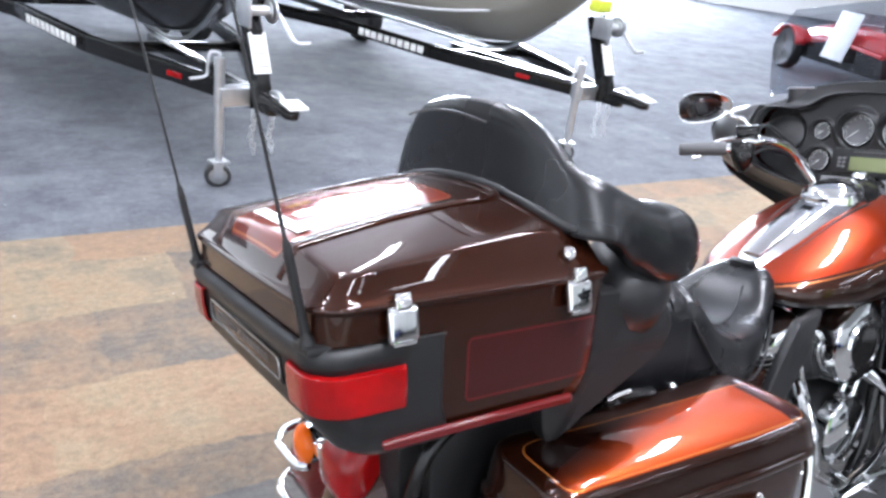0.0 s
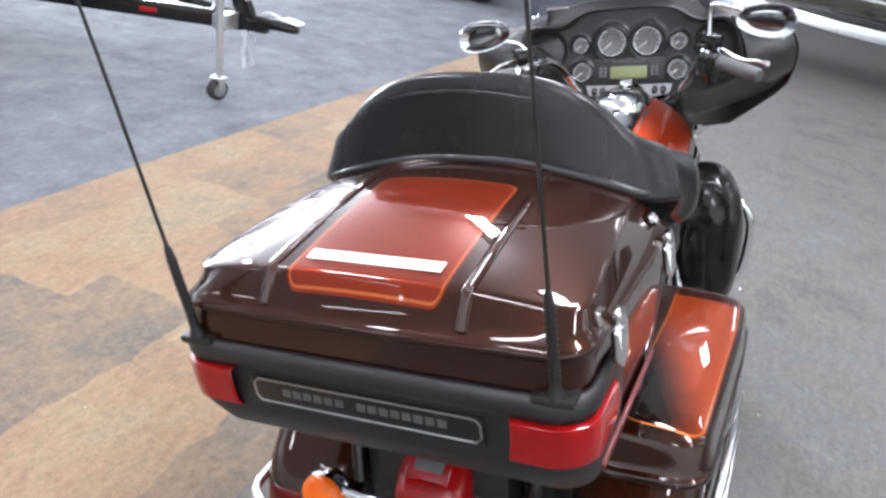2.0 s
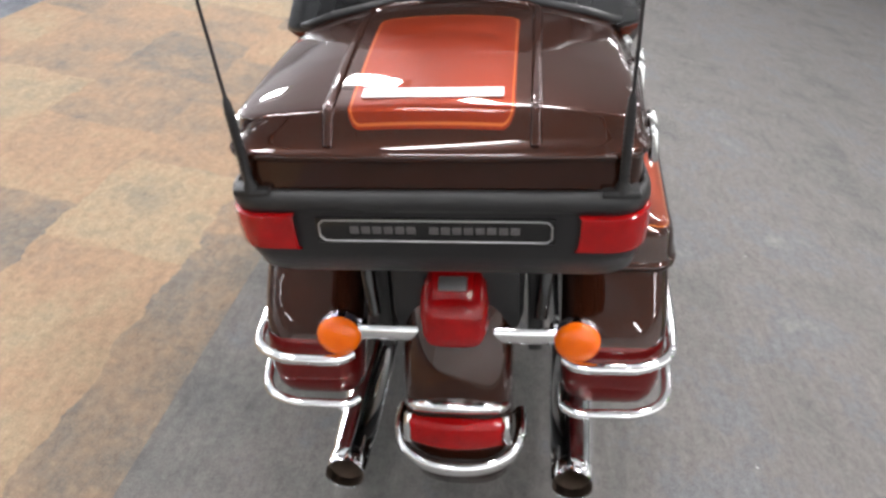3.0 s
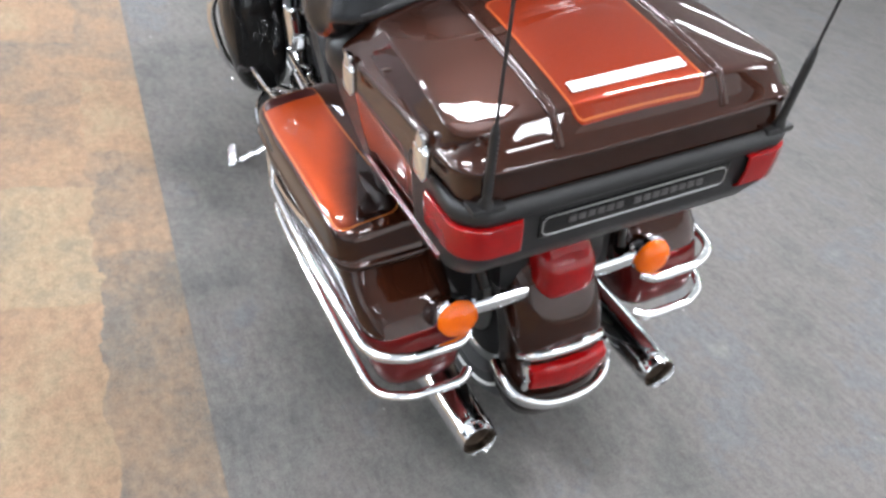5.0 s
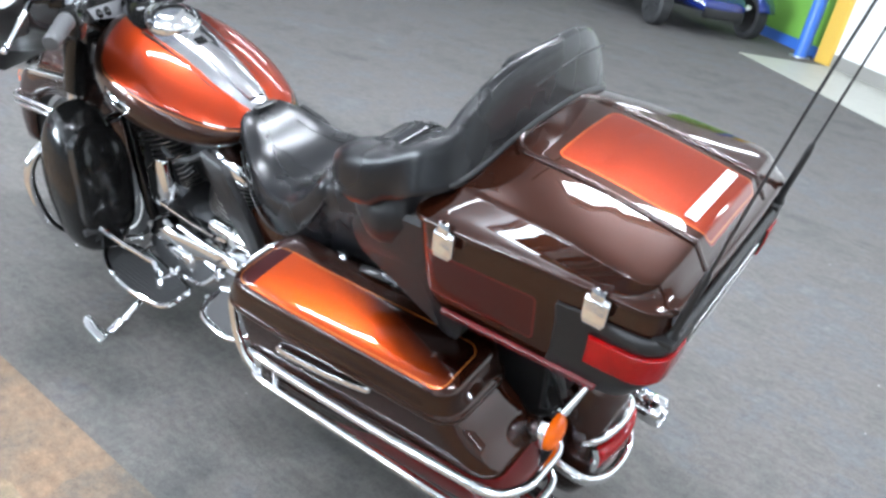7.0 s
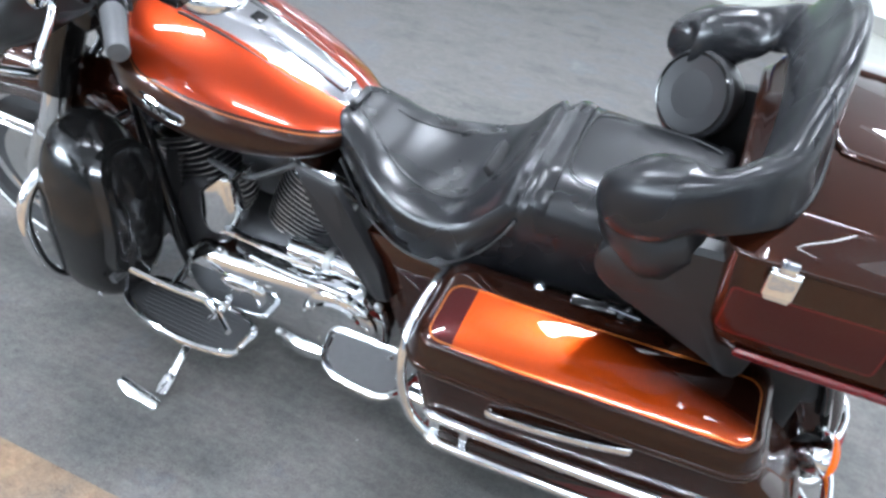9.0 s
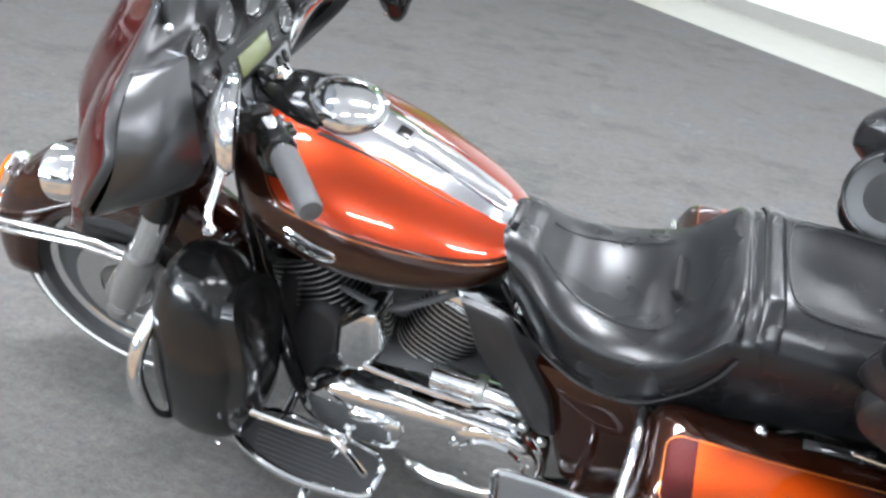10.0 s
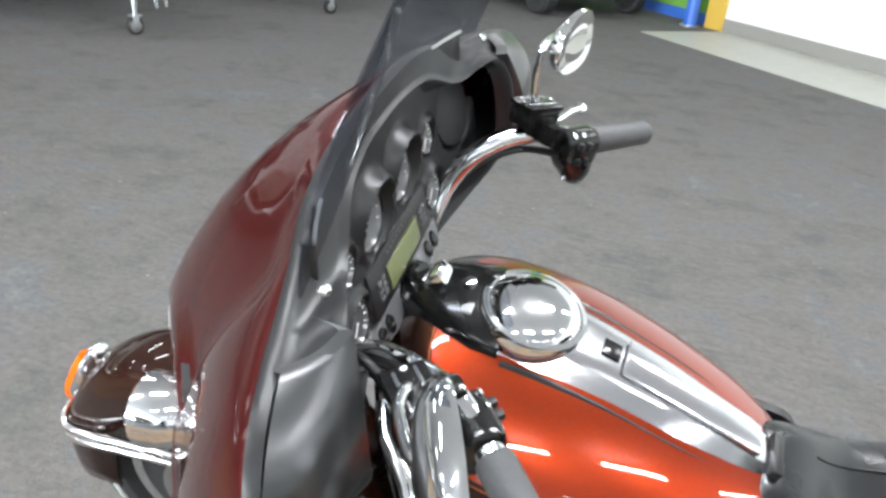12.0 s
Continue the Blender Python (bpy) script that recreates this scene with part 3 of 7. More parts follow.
for s in (1, -1):
    latch(0.098, s)
    latch(0.386, s)
    s < 0 and part("lid_lock", lathe([(0, 0.011), (0.006, 0.011), (0.009, 0.008), (0.009, 0.004), (0.006, 0.003)], (0.385, s * 0.286, 0.976), (0.1, s * 1, 0.55), 20), CHROME, top_case)
    foot = part("antenna", lathe([(0, 0.012), (0.012, 0.011), (0.02, 0.007), (0.03, 0.0065)] + [q for k in range(12) for q in ((0.034 + k * 0.0085, 0.0072), (0.038 + k * 0.0085, 0.0058))] + [(0.142, 0.0055), (0.15, 0.003)],
                (-0.012, s * 0.252, 0.889), (-0.025, 0.0, 0.139), 14), BLACK_PLASTIC, bike, "whip antenna with a ribbed rubber foot")
    d = Vector((-0.025, 0.0, 0.139)).normalized()
    p0 = Vector((-0.012, s * 0.252, 0.889)) + 0.148 * d
    part("mast", tube([p0, p0 + 0.3 * d + Vector((-0.003, 0, 0)), p0 + 0.62 * d + Vector((-0.014, 0, 0))], [0.0026, 0.0021, 0.0016], 6, 8), BLACK_SATIN, foot)
    part("mount", block((-0.006, s * 0.250, 0.892), (0.036, 0.052, 0.012), 0.005), BLACK_PLASTIC, foot)

# backrest ----------------------------------------------------------------
BACK = [(0.648, 0.256, 0.940, 0.985, 0.020), (0.638, 0.268, 0.910, 1.012, 0.044), (0.604, 0.276, 0.900, 1.034, 0.056), (0.55, 0.281, 0.914, 1.046, 0.054), (0.50, 0.283, 0.948, 1.064, 0.052), (0.462, 0.274, 0.998, 1.080, 0.048), (0.436, 0.248, 1.034, 1.098, 0.045), (0.427, 0.205, 1.043, 1.140, 0.043), (0.423, 0.150, 1.046, 1.174, 0.043), (0.421, 0.08, 1.048, 1.192, 0.043), (0.420, 0.0, 1.048, 1.196, 0.043)]
path = spline(BACK + [(x, -y, a, b, t) for x, y, a, b, t in BACK[-2::-1]], 4)
SECTION = [(-1.0, 0.0), (-0.98, 0.10), (-0.78, 0.35), (-0.58, 0.62), (-0.42, 0.85), (-0.26, 0.96), (0.0, 1.0), (0.30, 0.96), (0.52, 0.84), (0.78, 0.58), (0.95, 0.30), (0.96, 0.10), (0.80, 0.0), (0.0, -0.02)]
rings = []
for i, (x, y, zb, zt, th) in enumerate(path):
    if x < 0.48:
        zb = min(zb, lid_z(x, y) - 0.012)
    a, b = path[max(i - 1, 0)], path[min(i + 1, len(path) - 1)]
    d = Vector((b[0] - a[0], b[1] - a[1], 0)).normalized()
    nrm = Vector((d.y, -d.x, 0))            # towards the rider
    if nrm.x < 0 and abs(y) < 0.2 or nrm.y * y > 0 and abs(y) >= 0.2:
        nrm = -nrm
    back = max(0.0, 1 - abs(y) / 0.28) ** 0.5
    pad = max(0.0, min(1.0, (x - 0.47) / 0.08))
    ring = []
    for k, (f, h) in enumerate(SECTION):
        q = oval(0, 0, 0, (1, 0, 0), (0, 1, 0), 1, 1, 14, 2.6)[(12 - k) % 14]
        f, h = f + (q.x - f) * pad, h + ((q.y + 1) / 2 - h) * pad
        ring.append(Vector((x, y, zb)) + nrm * th * f + Vector((-0.20 * back * h * (zt - zb), 0, h * (zt - zb))))
    rings.append(ring)
backrest = subdivide(part("passenger_backrest", loft(rings), LEATHER, bike, "black vinyl wraparound passenger backrest"), 1)
line = [(0.342 + 0.5 * yy * yy, yy, 1.172 - 1.0 * yy * yy) for yy in np.linspace(-0.12, 0.12, 9)]
part("seam", tube(line, 0.0022, 4, 6), BLACK_SATIN, backrest)
under = [(0.430, 0.283), (0.405, 0.266), (0.388, 0.21), (0.382, 0.1), (0.380, 0.0)]
part("base_lip", tube([(x, y, lid_z(x, y) + 0.004) for x, y in under] + [(x, -y, lid_z(x, y) + 0.004) for x, y in under[-2::-1]], 0.009, 5, 10), BLACK_SATIN, backrest)
for s in (1, -1):
    o, ax = Vector((0.580, s * 0.205, 0.888)), Vector((0.52, -s * 0.78, 0.30)).normalized()
    pod = part("speaker_pod", lathe([(-0.10, 0.03), (-0.085, 0.055), (-0.04, 0.078), (0.0, 0.086), (0.012, 0.086), (0.018, 0.080), (0.016, 0.072)], o, ax, 40), BLACK_SATIN, bike, "black speaker pod with a mesh grille")
    part("grille", lathe([(0.008, 0.0735), (0.012, 0.07), (0.017, 0.04), (0.018, 0.001)], o, ax, 32), plain("speaker_mesh", (0.018, 0.018, 0.019), 0.7, relief=0.8, relief_scale=900), pod)
    part("ring", tube([o + ax * 0.017 + 0.078 * (math.cos(t) * ax.cross(Vector((0, 0, 1))).normalized() + math.sin(t) * ax.cross(ax.cross(Vector((0, 0, 1)))).normalized()) for t in np.linspace(0, 2 * math.pi, 12, endpoint=False)], 0.0035, 3, 8, True), BLACK_GLOSS, pod)
    side = [resample([tuple(q) for q in spline([(x, s * y, z) for x, y, z in ((0.37, yy, 0.88), (0.44, yy, 0.905), (0.53, yy, 0.90), (0.61, yy, 0.868), (0.645, yy, 0.825), (0.622, yy, 0.778), (0.54, yy, 0.738), (0.44, yy, 0.692), (0.37, yy, 0.675))], 4, True)], 48) for yy in (0.242, 0.255, 0.270, 0.278)]
    side[3] = [p * 0.92 + sum(side[3], Vector()) / 48 * 0.08 for p in side[3]]
    part("pod_support", loft(side), BLACK_PLASTIC, bike, "black moulded speaker support")

# seat --------------------------------------------------------------------
SEAT = [  # x, crown height, edge height, bottom height, half width, dish
    (1.245, 0.778, 0.760, 0.735, 0.045, 0.0), (1.215, 0.795, 0.765, 0.715, 0.085, 0.0), (1.16, 0.775, 0.742, 0.660, 0.115, 0.0), (1.10, 0.732, 0.712, 0.60, 0.150, 0.004), (1.02, 0.712, 0.700, 0.575, 0.183, 0.010),
    (0.94, 0.722, 0.708, 0.575, 0.198, 0.014), (0.885, 0.762, 0.720, 0.578, 0.202, 0.010), (0.845, 0.815, 0.758, 0.585, 0.200, 0.004), (0.818, 0.841, 0.786, 0.592, 0.195, 0.0), (0.802, 0.838, 0.782, 0.60, 0.190, 0.0), (0.790, 0.8435, 0.790, 0.605, 0.191, 0.0), (0.74, 0.848, 0.796, 0.615, 0.190, 0.0),
    (0.64, 0.843, 0.795, 0.63, 0.190, 0.004), (0.54, 0.842, 0.80, 0.64, 0.185, 0.004), (0.47, 0.842, 0.80, 0.66, 0.17, 0.0)]
rings = []
for x, zc, ze, zb, w, dish in SEAT:
    prof = [(0, zc - dish), (0.35 * w, zc - dish * 0.6), (0.62 * w, zc + 0.002), (0.82 * w, zc - 0.25 * (zc - ze)), (0.95 * w, zc - 0.62 * (zc - ze)), (w, ze - 0.012), (1.0 * w, ze - 0.4 * (ze - zb)), (0.95 * w, zb + 0.02), (0.86 * w, zb), (0.45 * w, zb), (0, zb)]
    rings.append([Vector((x, y, z)) for y, z in prof] + [Vector((x, -y, z)) for y, z in prof[-2:0:-1]])


def drape(ob, points, up=0.0012):
    """Points laid down on the surface of a mesh from above."""
    tree = BVHTree.FromPolygons([v.co for v in ob.data.vertices], [tuple(f.vertices) for f in ob.data.polygons])
    out = []
    for p in spline(points, 6):
        hit = tree.ray_cast(Vector((p[0], p[1], 1.3)), Vector((0, 0, -1)))[0]
        out.append((p[0], p[1], (hit.z if hit else p[2]) + up))
    return out


seat = subdivide(part("seat", loft(smooth_rings(rings, 3)), LEATHER, bike, "black vinyl two-up seat, stitched and dished"), 1)
for s in (1, -1):
    part("stitched_seam", tube(drape(seat, [(0.50, s * 0.10, 0.8425), (0.56, s * 0.118, 0.8435), (0.66, s * 0.125, 0.8445), (0.72, s * 0.118, 0.8485), (0.742, s * 0.085, 0.849), (0.748, 0, 0.849)]), 0.0016, 2, 6), BLACK_SATIN, seat)
    part("stitched_seam", tube(drape(seat, [(1.14, s * 0.05, 0.761), (1.06, s * 0.09, 0.719), (0.98, s * 0.115, 0.713), (0.92, s * 0.125, 0.733)]), 0.0016, 2, 6), BLACK_SATIN, seat)
    part("seat_piping", tube([(1.20, s * 0.094, 0.705), (1.12, s * 0.142, 0.635), (1.02, s * 0.186, 0.612), (0.93, s * 0.2025, 0.625), (0.86, s * 0.2055, 0.68), (0.82, s * 0.203, 0.735), (0.80, s * 0.192, 0.775)], 0.0028, 6, 6), BLACK_SATIN, seat)
part("seat_strap", tube(drape(seat, [(0.768, y, 0.85) for y in np.linspace(-0.186, 0.186, 7)], 0.0025), 0.017, 2, 10, flat=0.22), LEATHER, seat, "vinyl grab strap across the seat")
part("back_slot", block((0.893, 0, 0.744), (0.018, 0.105, 0.052), 0.008, pose(0, 0, 0, 0, 42, 0)), BLACK_PLASTIC, seat)

# tank --------------------------------------------------------------------
TANK_ROWS = [(1.180, 0.742, 0.768, 0.03), (1.195, 0.728, 0.783, 0.095), (1.235, 0.712, 0.805, 0.145), (1.30, 0.702, 0.838, 0.182), (1.40, 0.700, 0.884, 0.214), (1.50, 0.710, 0.920, 0.226), (1.60, 0.735, 0.942, 0.216), (1.67, 0.76, 0.948, 0.18), (1.715, 0.80, 0.93, 0.12), (1.735, 0.84, 0.90, 0.05)]
rings = []
for x, zb, zt, w in spline(TANK_ROWS, 4):
    h, r = zt - zb, []
    for k in range(40):
        a = 2 * math.pi * k / 40
        c, s = math.cos(a), math.sin(a)
        y = w * math.copysign(abs(c) ** (0.78 if s > 0 else 0.38), c)
        z = zb + h * (0.36 + (0.64 if s > 0 else 0.36) * math.copysign(abs(s) ** (0.92 if s > 0 else 0.7), s))
        if s > 0:
            y *= 1 - 0.18 * s * s
        r.append(Vector((x, y, z)))
    rings.append(r)
subdivide(part("fuel_tank", loft(rings), TANK, bike, "two-tone orange and brown pearl fuel tank"), 1)


def tank_top(x):
    return float(np.interp(x, [r[0] for r in TANK_ROWS], [r[2] for r in TANK_ROWS]))


rings = []
CONSOLE = ((1.203, 0.034, -0.008), (1.209, 0.040, 0.008), (1.25, 0.054, 0.013), (1.33, 0.069, 0.014), (1.42, 0.075, 0.014), (1.50, 0.080, 0.013), (1.56, 0.083, 0.010), (1.585, 0.083, 0.002))
for x, w, up in CONSOLE:
    z = tank_top(x)
    rings.append([Vector((x, y, zz)) for y, zz in ((-w, z - 0.045), (-w, z - 0.012), (-w + 0.004, z - 0.008), (-w * 0.62, z + up - 0.004), (-w * 0.55, z + up), (-w * 0.3, z + up + 0.002), (0, z + up + 0.0025), (w * 0.3, z + up + 0.002), (w * 0.55, z + up), (w * 0.62, z + up - 0.004), (w - 0.004, z - 0.008), (w, z - 0.012), (w, z - 0.045))])
console = part("tank_console", loft(smooth_rings(rings, 3)), CONSOLE_METAL, bike, "long chrome tank console", 30)
part("console_recess", block((1.432, 0, tank_top(1.432) + 0.0165), (0.026, 0.030, 0.006), 0.002, pose(0, 0, 0, 0, -20, 0)), BLACK_GLOSS, console)
inlay = [[Vector((x, y, tank_top(x) + 0.0155 + zz)) for y, zz in ((-w, 0), (-w, 0.004), (-w + 0.003, 0.006), (0, 0.0075), (w - 0.003, 0.006), (w, 0.004), (w, 0))] for x, w in ((1.226, 0.024), (1.24, 0.027), (1.30, 0.029), (1.36, 0.031), (1.408, 0.033), (1.412, 0.031))]
part("console_inlay", loft(inlay), CONSOLE_METAL, console, "", 30)
part("console_end", block((1.205, 0, tank_top(1.205) + 0.004), (0.016, 0.070, 0.030), 0.006, pose(0, 0, 0, 0, -24, 0)), BLACK_SATIN, console)
for s2 in (1, -1):
    part("console_seam", tube([(x, s2 * (w + 0.002), tank_top(x) - 0.010) for x, w, up in CONSOLE[1:-1]], 0.005, 4, 6), BLACK_SATIN, console)
capo, capn = Vector((1.540, 0, 0.944)), Vector((-0.26, 0, 1)).normalized()
part("filler_cap", lathe([(-0.02, 0.074), (0.004, 0.074), (0.010, 0.071), (0.012, 0.065), (0.011, 0.063), (0.019, 0.056), (0.025, 0.042), (0.029, 0.022), (0.030, 0.001)], capo, capn, 40), CHROME, bike, "domed chrome filler cap door")
part("cap_lock", lathe([(0.018, 0.008), (0.028, 0.008), (0.030, 0.006), (0.030, 0.002)], capo + Vector((0.045, 0.0, -0.004)), capn, 16), CHROME, bike)
rings = [oval(x, 0, z, (0, 1, 0), (0, 0, 1), w, h, 24, 2.6) for x, z, w, h in ((1.565, 0.925, 0.082, 0.026), (1.60, 0.928, 0.083, 0.036), (1.64, 0.928, 0.074, 0.042), (1.68, 0.925, 0.058, 0.044), (1.715, 0.915, 0.046, 0.044), (1.725, 0.91, 0.03, 0.03))]
dash = part("tank_front_cover", loft(rings), BLACK_GLOSS, bike, "gloss black cover between tank and steering head")
part("indicator_stud", lathe([(0, 0.009), (0.006, 0.008), (0.008, 0.004)], (1.628, 0.0, 0.968), (0, 0, 1), 14), CHROME, dash)
part("indicator_stud", block((1.618, 0.040, 0.962), (0.016, 0.02, 0.006), 0.002), CLEAR_LENS, dash)
for s in (1, -1):
    badge = part("tank_badge", tube([(1.5738, s * 0.214, 0.8059), (1.5639, s * 0.219, 0.8138), (1.5408, s * 0.225, 0.8098), (1.5078, s * 0.229, 0.7999), (1.4715, s * 0.224, 0.7848), (1.4781, s * 0.223, 0.7702), (1.5078, s * 0.2285, 0.7768), (1.5408, s * 0.225, 0.7887)], 0.0038, 4, 8, True), CHROME, bike, "chrome shield badge with dark plain centre")
    part("badge_field", tube([(1.5672, s * 0.213, 0.8032), (1.5276, s * 0.222, 0.7933), (1.4794, s * 0.2195, 0.7788)], [0.006, 0.012, 0.006], 5, 10, flat=0.9), BLACK_GLOSS, badge)
    for k in range(3):
        part("badge_bar", block((1.542 - 0.018 * k, s * 0.236, 0.797 - 0.005 * k), (0.012, 0.003, 0.010), 0.001, pose(0, 0, 0, 0, -14, 0)), LETTER_GREY, badge)

# saddlebags --------------------------------------------------------------
BAG_ROWS = [(0.330, 0.235, 0.765, 0.215, 0.365, 0.04), (0.336, 0.200, 0.80, 0.200, 0.384, 0.05), (0.37, 0.178, 0.845, 0.192, 0.396, 0.05), (0.43, 0.182, 0.875, 0.19, 0.404, 0.05), (0.50, 0.215, 0.892, 0.19, 0.408, 0.05), (0.55, 0.268, 0.90, 0.19, 0.410, 0.05), (0.578, 0.292, 0.902, 0.19, 0.410, 0.05)]
BAG_LID_ROWS = [(0.573, 0.290, 0.912, 0.187, 0.418, 0.055), (0.577, 0.286, 0.915, 0.185, 0.422, 0.055), (0.587, 0.286, 0.915, 0.185, 0.422, 0.055), (0.591, 0.291, 0.912, 0.187, 0.419, 0.055), (0.602, 0.296, 0.909, 0.190, 0.417, 0.05), (0.636, 0.303, 0.900, 0.196, 0.415, 0.048), (0.650, 0.309, 0.893, 0.204, 0.411, 0.045), (0.659, 0.322, 0.880, 0.220, 0.400, 0.04), (0.664, 0.345, 0.860, 0.240, 0.380, 0.03), (0.667, 0.42, 0.80, 0.280, 0.345, 0.015)]


def bag_ring(row, s):
    z, x0, x1, yi, yo, r = row
    tip = 0.09 * min(1.0, max(0.0, (z - 0.600) / 0.03))
    return [Vector((x, s * (y - 0.026 * min(1.0, max(0.0, (0.72 - x) / 0.5)) * (y - yi) / (yo - yi)), z - tip * (y - 0.30))) for x, y in [(p.x, p.y) for p in resample([(x, y, 0) for x, y in plan(x0, x1, (yo - yi) / 2, (yo - yi) / 2, r, r, (yo + yi) / 2)], 72)]]


for s in (1, -1):
    bag = part("saddlebag", loft(smooth_rings([bag_ring(r, s) for r in BAG_ROWS], 2)), BAG, bike, "hard saddlebag in dark brown pearl")
    part("bag_lid", loft(smooth_rings([bag_ring(r, s) for r in BAG_LID_ROWS], 2)), BAG_LID, bag, "brown lid with an orange panel, darker at its inner rear", 50)
    part("side_trim", tube([(0.735, s * 0.410, 0.530), (0.725, s * 0.417, 0.530), (0.61, s * 0.415, 0.542), (0.505, s * 0.404, 0.554), (0.495, s * 0.396, 0.555)], 0.007, 6, 10, flat=1.5), CHROME, bag, "slim chrome side trim")
    part("hinge", block((0.70, s * 0.196, 0.60), (0.10, 0.012, 0.03), 0.004), BLACK_SATIN, bag)
    part("bag_latch", block((0.56, s * 0.205, 0.62), (0.05, 0.02, 0.03), 0.006), CHROME, bag)
    for z, zo in ((0.462, 0.460), (0.354, 0.384)):
        part("bag_guard", tube([(0.86, s * 0.36, zo - 0.02), (0.850, s * 0.400, zo - 0.010), (0.80, s * 0.416, zo), (0.55, s * 0.411, zo), (0.28, s * 0.396, (z + zo) / 2), (0.190, s * 0.381, z), (0.152, s * 0.33, z), (0.147, s * 0.28, z), (0.148, s * 0.22, z), (0.165, s * 0.195, z + 0.004)], 0.0105, 5, 12), CHROME, bike, "chrome saddlebag guard rail")
    part("bag_guard", tube([(0.908, s * 0.17, 0.60), (0.910, s * 0.25, 0.630), (0.914, s * 0.335, 0.620), (0.916, s * 0.382, 0.565), (0.910, s * 0.395, 0.49), (0.885, s * 0.402, 0.42), (0.84, s * 0.402, 0.375)], 0.0105, 5, 12), CHROME, bike, "chrome front saddlebag guard hoop")
    part("guard_bracket", block((0.835, s * 0.398, 0.395), (0.022, 0.014, 0.11), 0.004), CHROME, bike)
    part("guard_bracket", block((0.775, s * 0.402, 0.395), (0.016, 0.012, 0.10), 0.004), CHROME, bike)

# rear fender, lamps ------------------------------------------------------
RW, FW = Vector((0.47, 0, 0.33)), Vector((2.072, 0, 0.350))


def fender(c, r, w, a0, a1, n, drop, lift=0.0):
    """A mudguard: an arc round the axle with a rounded section."""
    rings = []
    for k in range(n + 1):
        a = radians(a0 + (a1 - a0) * k / n)
        er, et = Vector((math.cos(a), 0, math.sin(a))), Vector((0, 1, 0))
        ring = []
        for j in range(17):
            b = math.pi * j / 16
            yy, rr = -math.cos(b), math.sin(b) ** 0.5 if j not in (0, 16) else 0.0
            ring.append(c + er * (r - drop + drop * rr + lift * k / n) + et * w * math.copysign(abs(yy) ** 0.75, yy))
        rings.append(ring)
    return loft(rings, False, False)


thicken(part("rear_fender", fender(RW, 0.372, 0.103, 60, 206, 34, 0.11), BROWN_PAINT, bike, "brown pearl rear mudguard"), 0.004)
part("fender_trim", tube([(0.205, -0.114, 0.300), (0.165, -0.118, 0.292), (0.120, -0.104, 0.276), (0.092, -0.06, 0.264), (0.084, 0, 0.260), (0.092, 0.06, 0.264), (0.120, 0.104, 0.276), (0.165, 0.118, 0.292), (0.205, 0.114, 0.300)], 0.012, 5, 12, flat=1.5), CHROME, bike, "chrome mudguard tip trim")
part("fender_trim", tube([(0.145, -0.088, 0.372), (0.120, -0.076, 0.386), (0.104, -0.04, 0.398), (0.100, 0, 0.401), (0.104, 0.04, 0.398), (0.120, 0.076, 0.386), (0.145, 0.088, 0.372)], 0.0115, 4, 12), CHROME, bike, "chrome brow over the fender lamp")
part("fender_trim", tube([(0.118, -0.090, 0.368), (0.108, -0.092, 0.340), (0.112, -0.094, 0.308)], 0.008, 4, 8), CHROME, bike, "chrome side of the lamp bezel")
part("fender_trim", tube([(0.118, 0.090, 0.368), (0.108, 0.092, 0.340), (0.112, 0.094, 0.308)], 0.008, 4, 8), CHROME, bike, "chrome side of the lamp bezel")
rings = []
for y in np.linspace(-0.084, 0.084, 13):
    rings.append(oval(0.100 + 2.6 * y * y, y, 0.337 - 0.8 * y * y, (1, 0, 0), (-0.12, 0, 1), 0.020, 0.037 - 0.8 * y * y, 16, 3.4))
part("fender_lamp", loft(rings), RED_LENS, bike, "red lens at the fender tip")
part("light_bar", tube([(0.176, -0.185, 0.508), (0.172, -0.12, 0.510), (0.170, 0, 0.511), (0.172, 0.12, 0.510), (0.176, 0.185, 0.508)], 0.0085, 5, 14, flat=2.0), CHROME, bike, "chrome lamp bar")
rings = [oval(x, 0, z, (0, 1, 0), (0, 0, 1), w, h, 28, 3.4) for x, z, w, h in ((0.215, 0.575, 0.050, 0.062), (0.19, 0.573, 0.059, 0.068), (0.165, 0.568, 0.061, 0.062), (0.145, 0.560, 0.059, 0.050), (0.130, 0.556, 0.053, 0.043), (0.122, 0.555, 0.04, 0.032), (0.119, 0.555, 0.02, 0.016))]
tl = part("tail_light", loft(rings), RED_LENS, bike, "round-edged red tail light with a ribbed top lens")
part("plate_lens", block((0.164, 0, 0.622), (0.056, 0.074, 0.014), 0.005, pose(0, 0, 0, 0, -48, 0)), RED_LENS, tl, "ribbed upper lens")
part("window", block((0.161, 0, 0.627), (0.026, 0.050, 0.012), 0.003, pose(0, 0, 0, 0, -48, 0)), LETTER_GREY, tl, "small grey ribbed window")
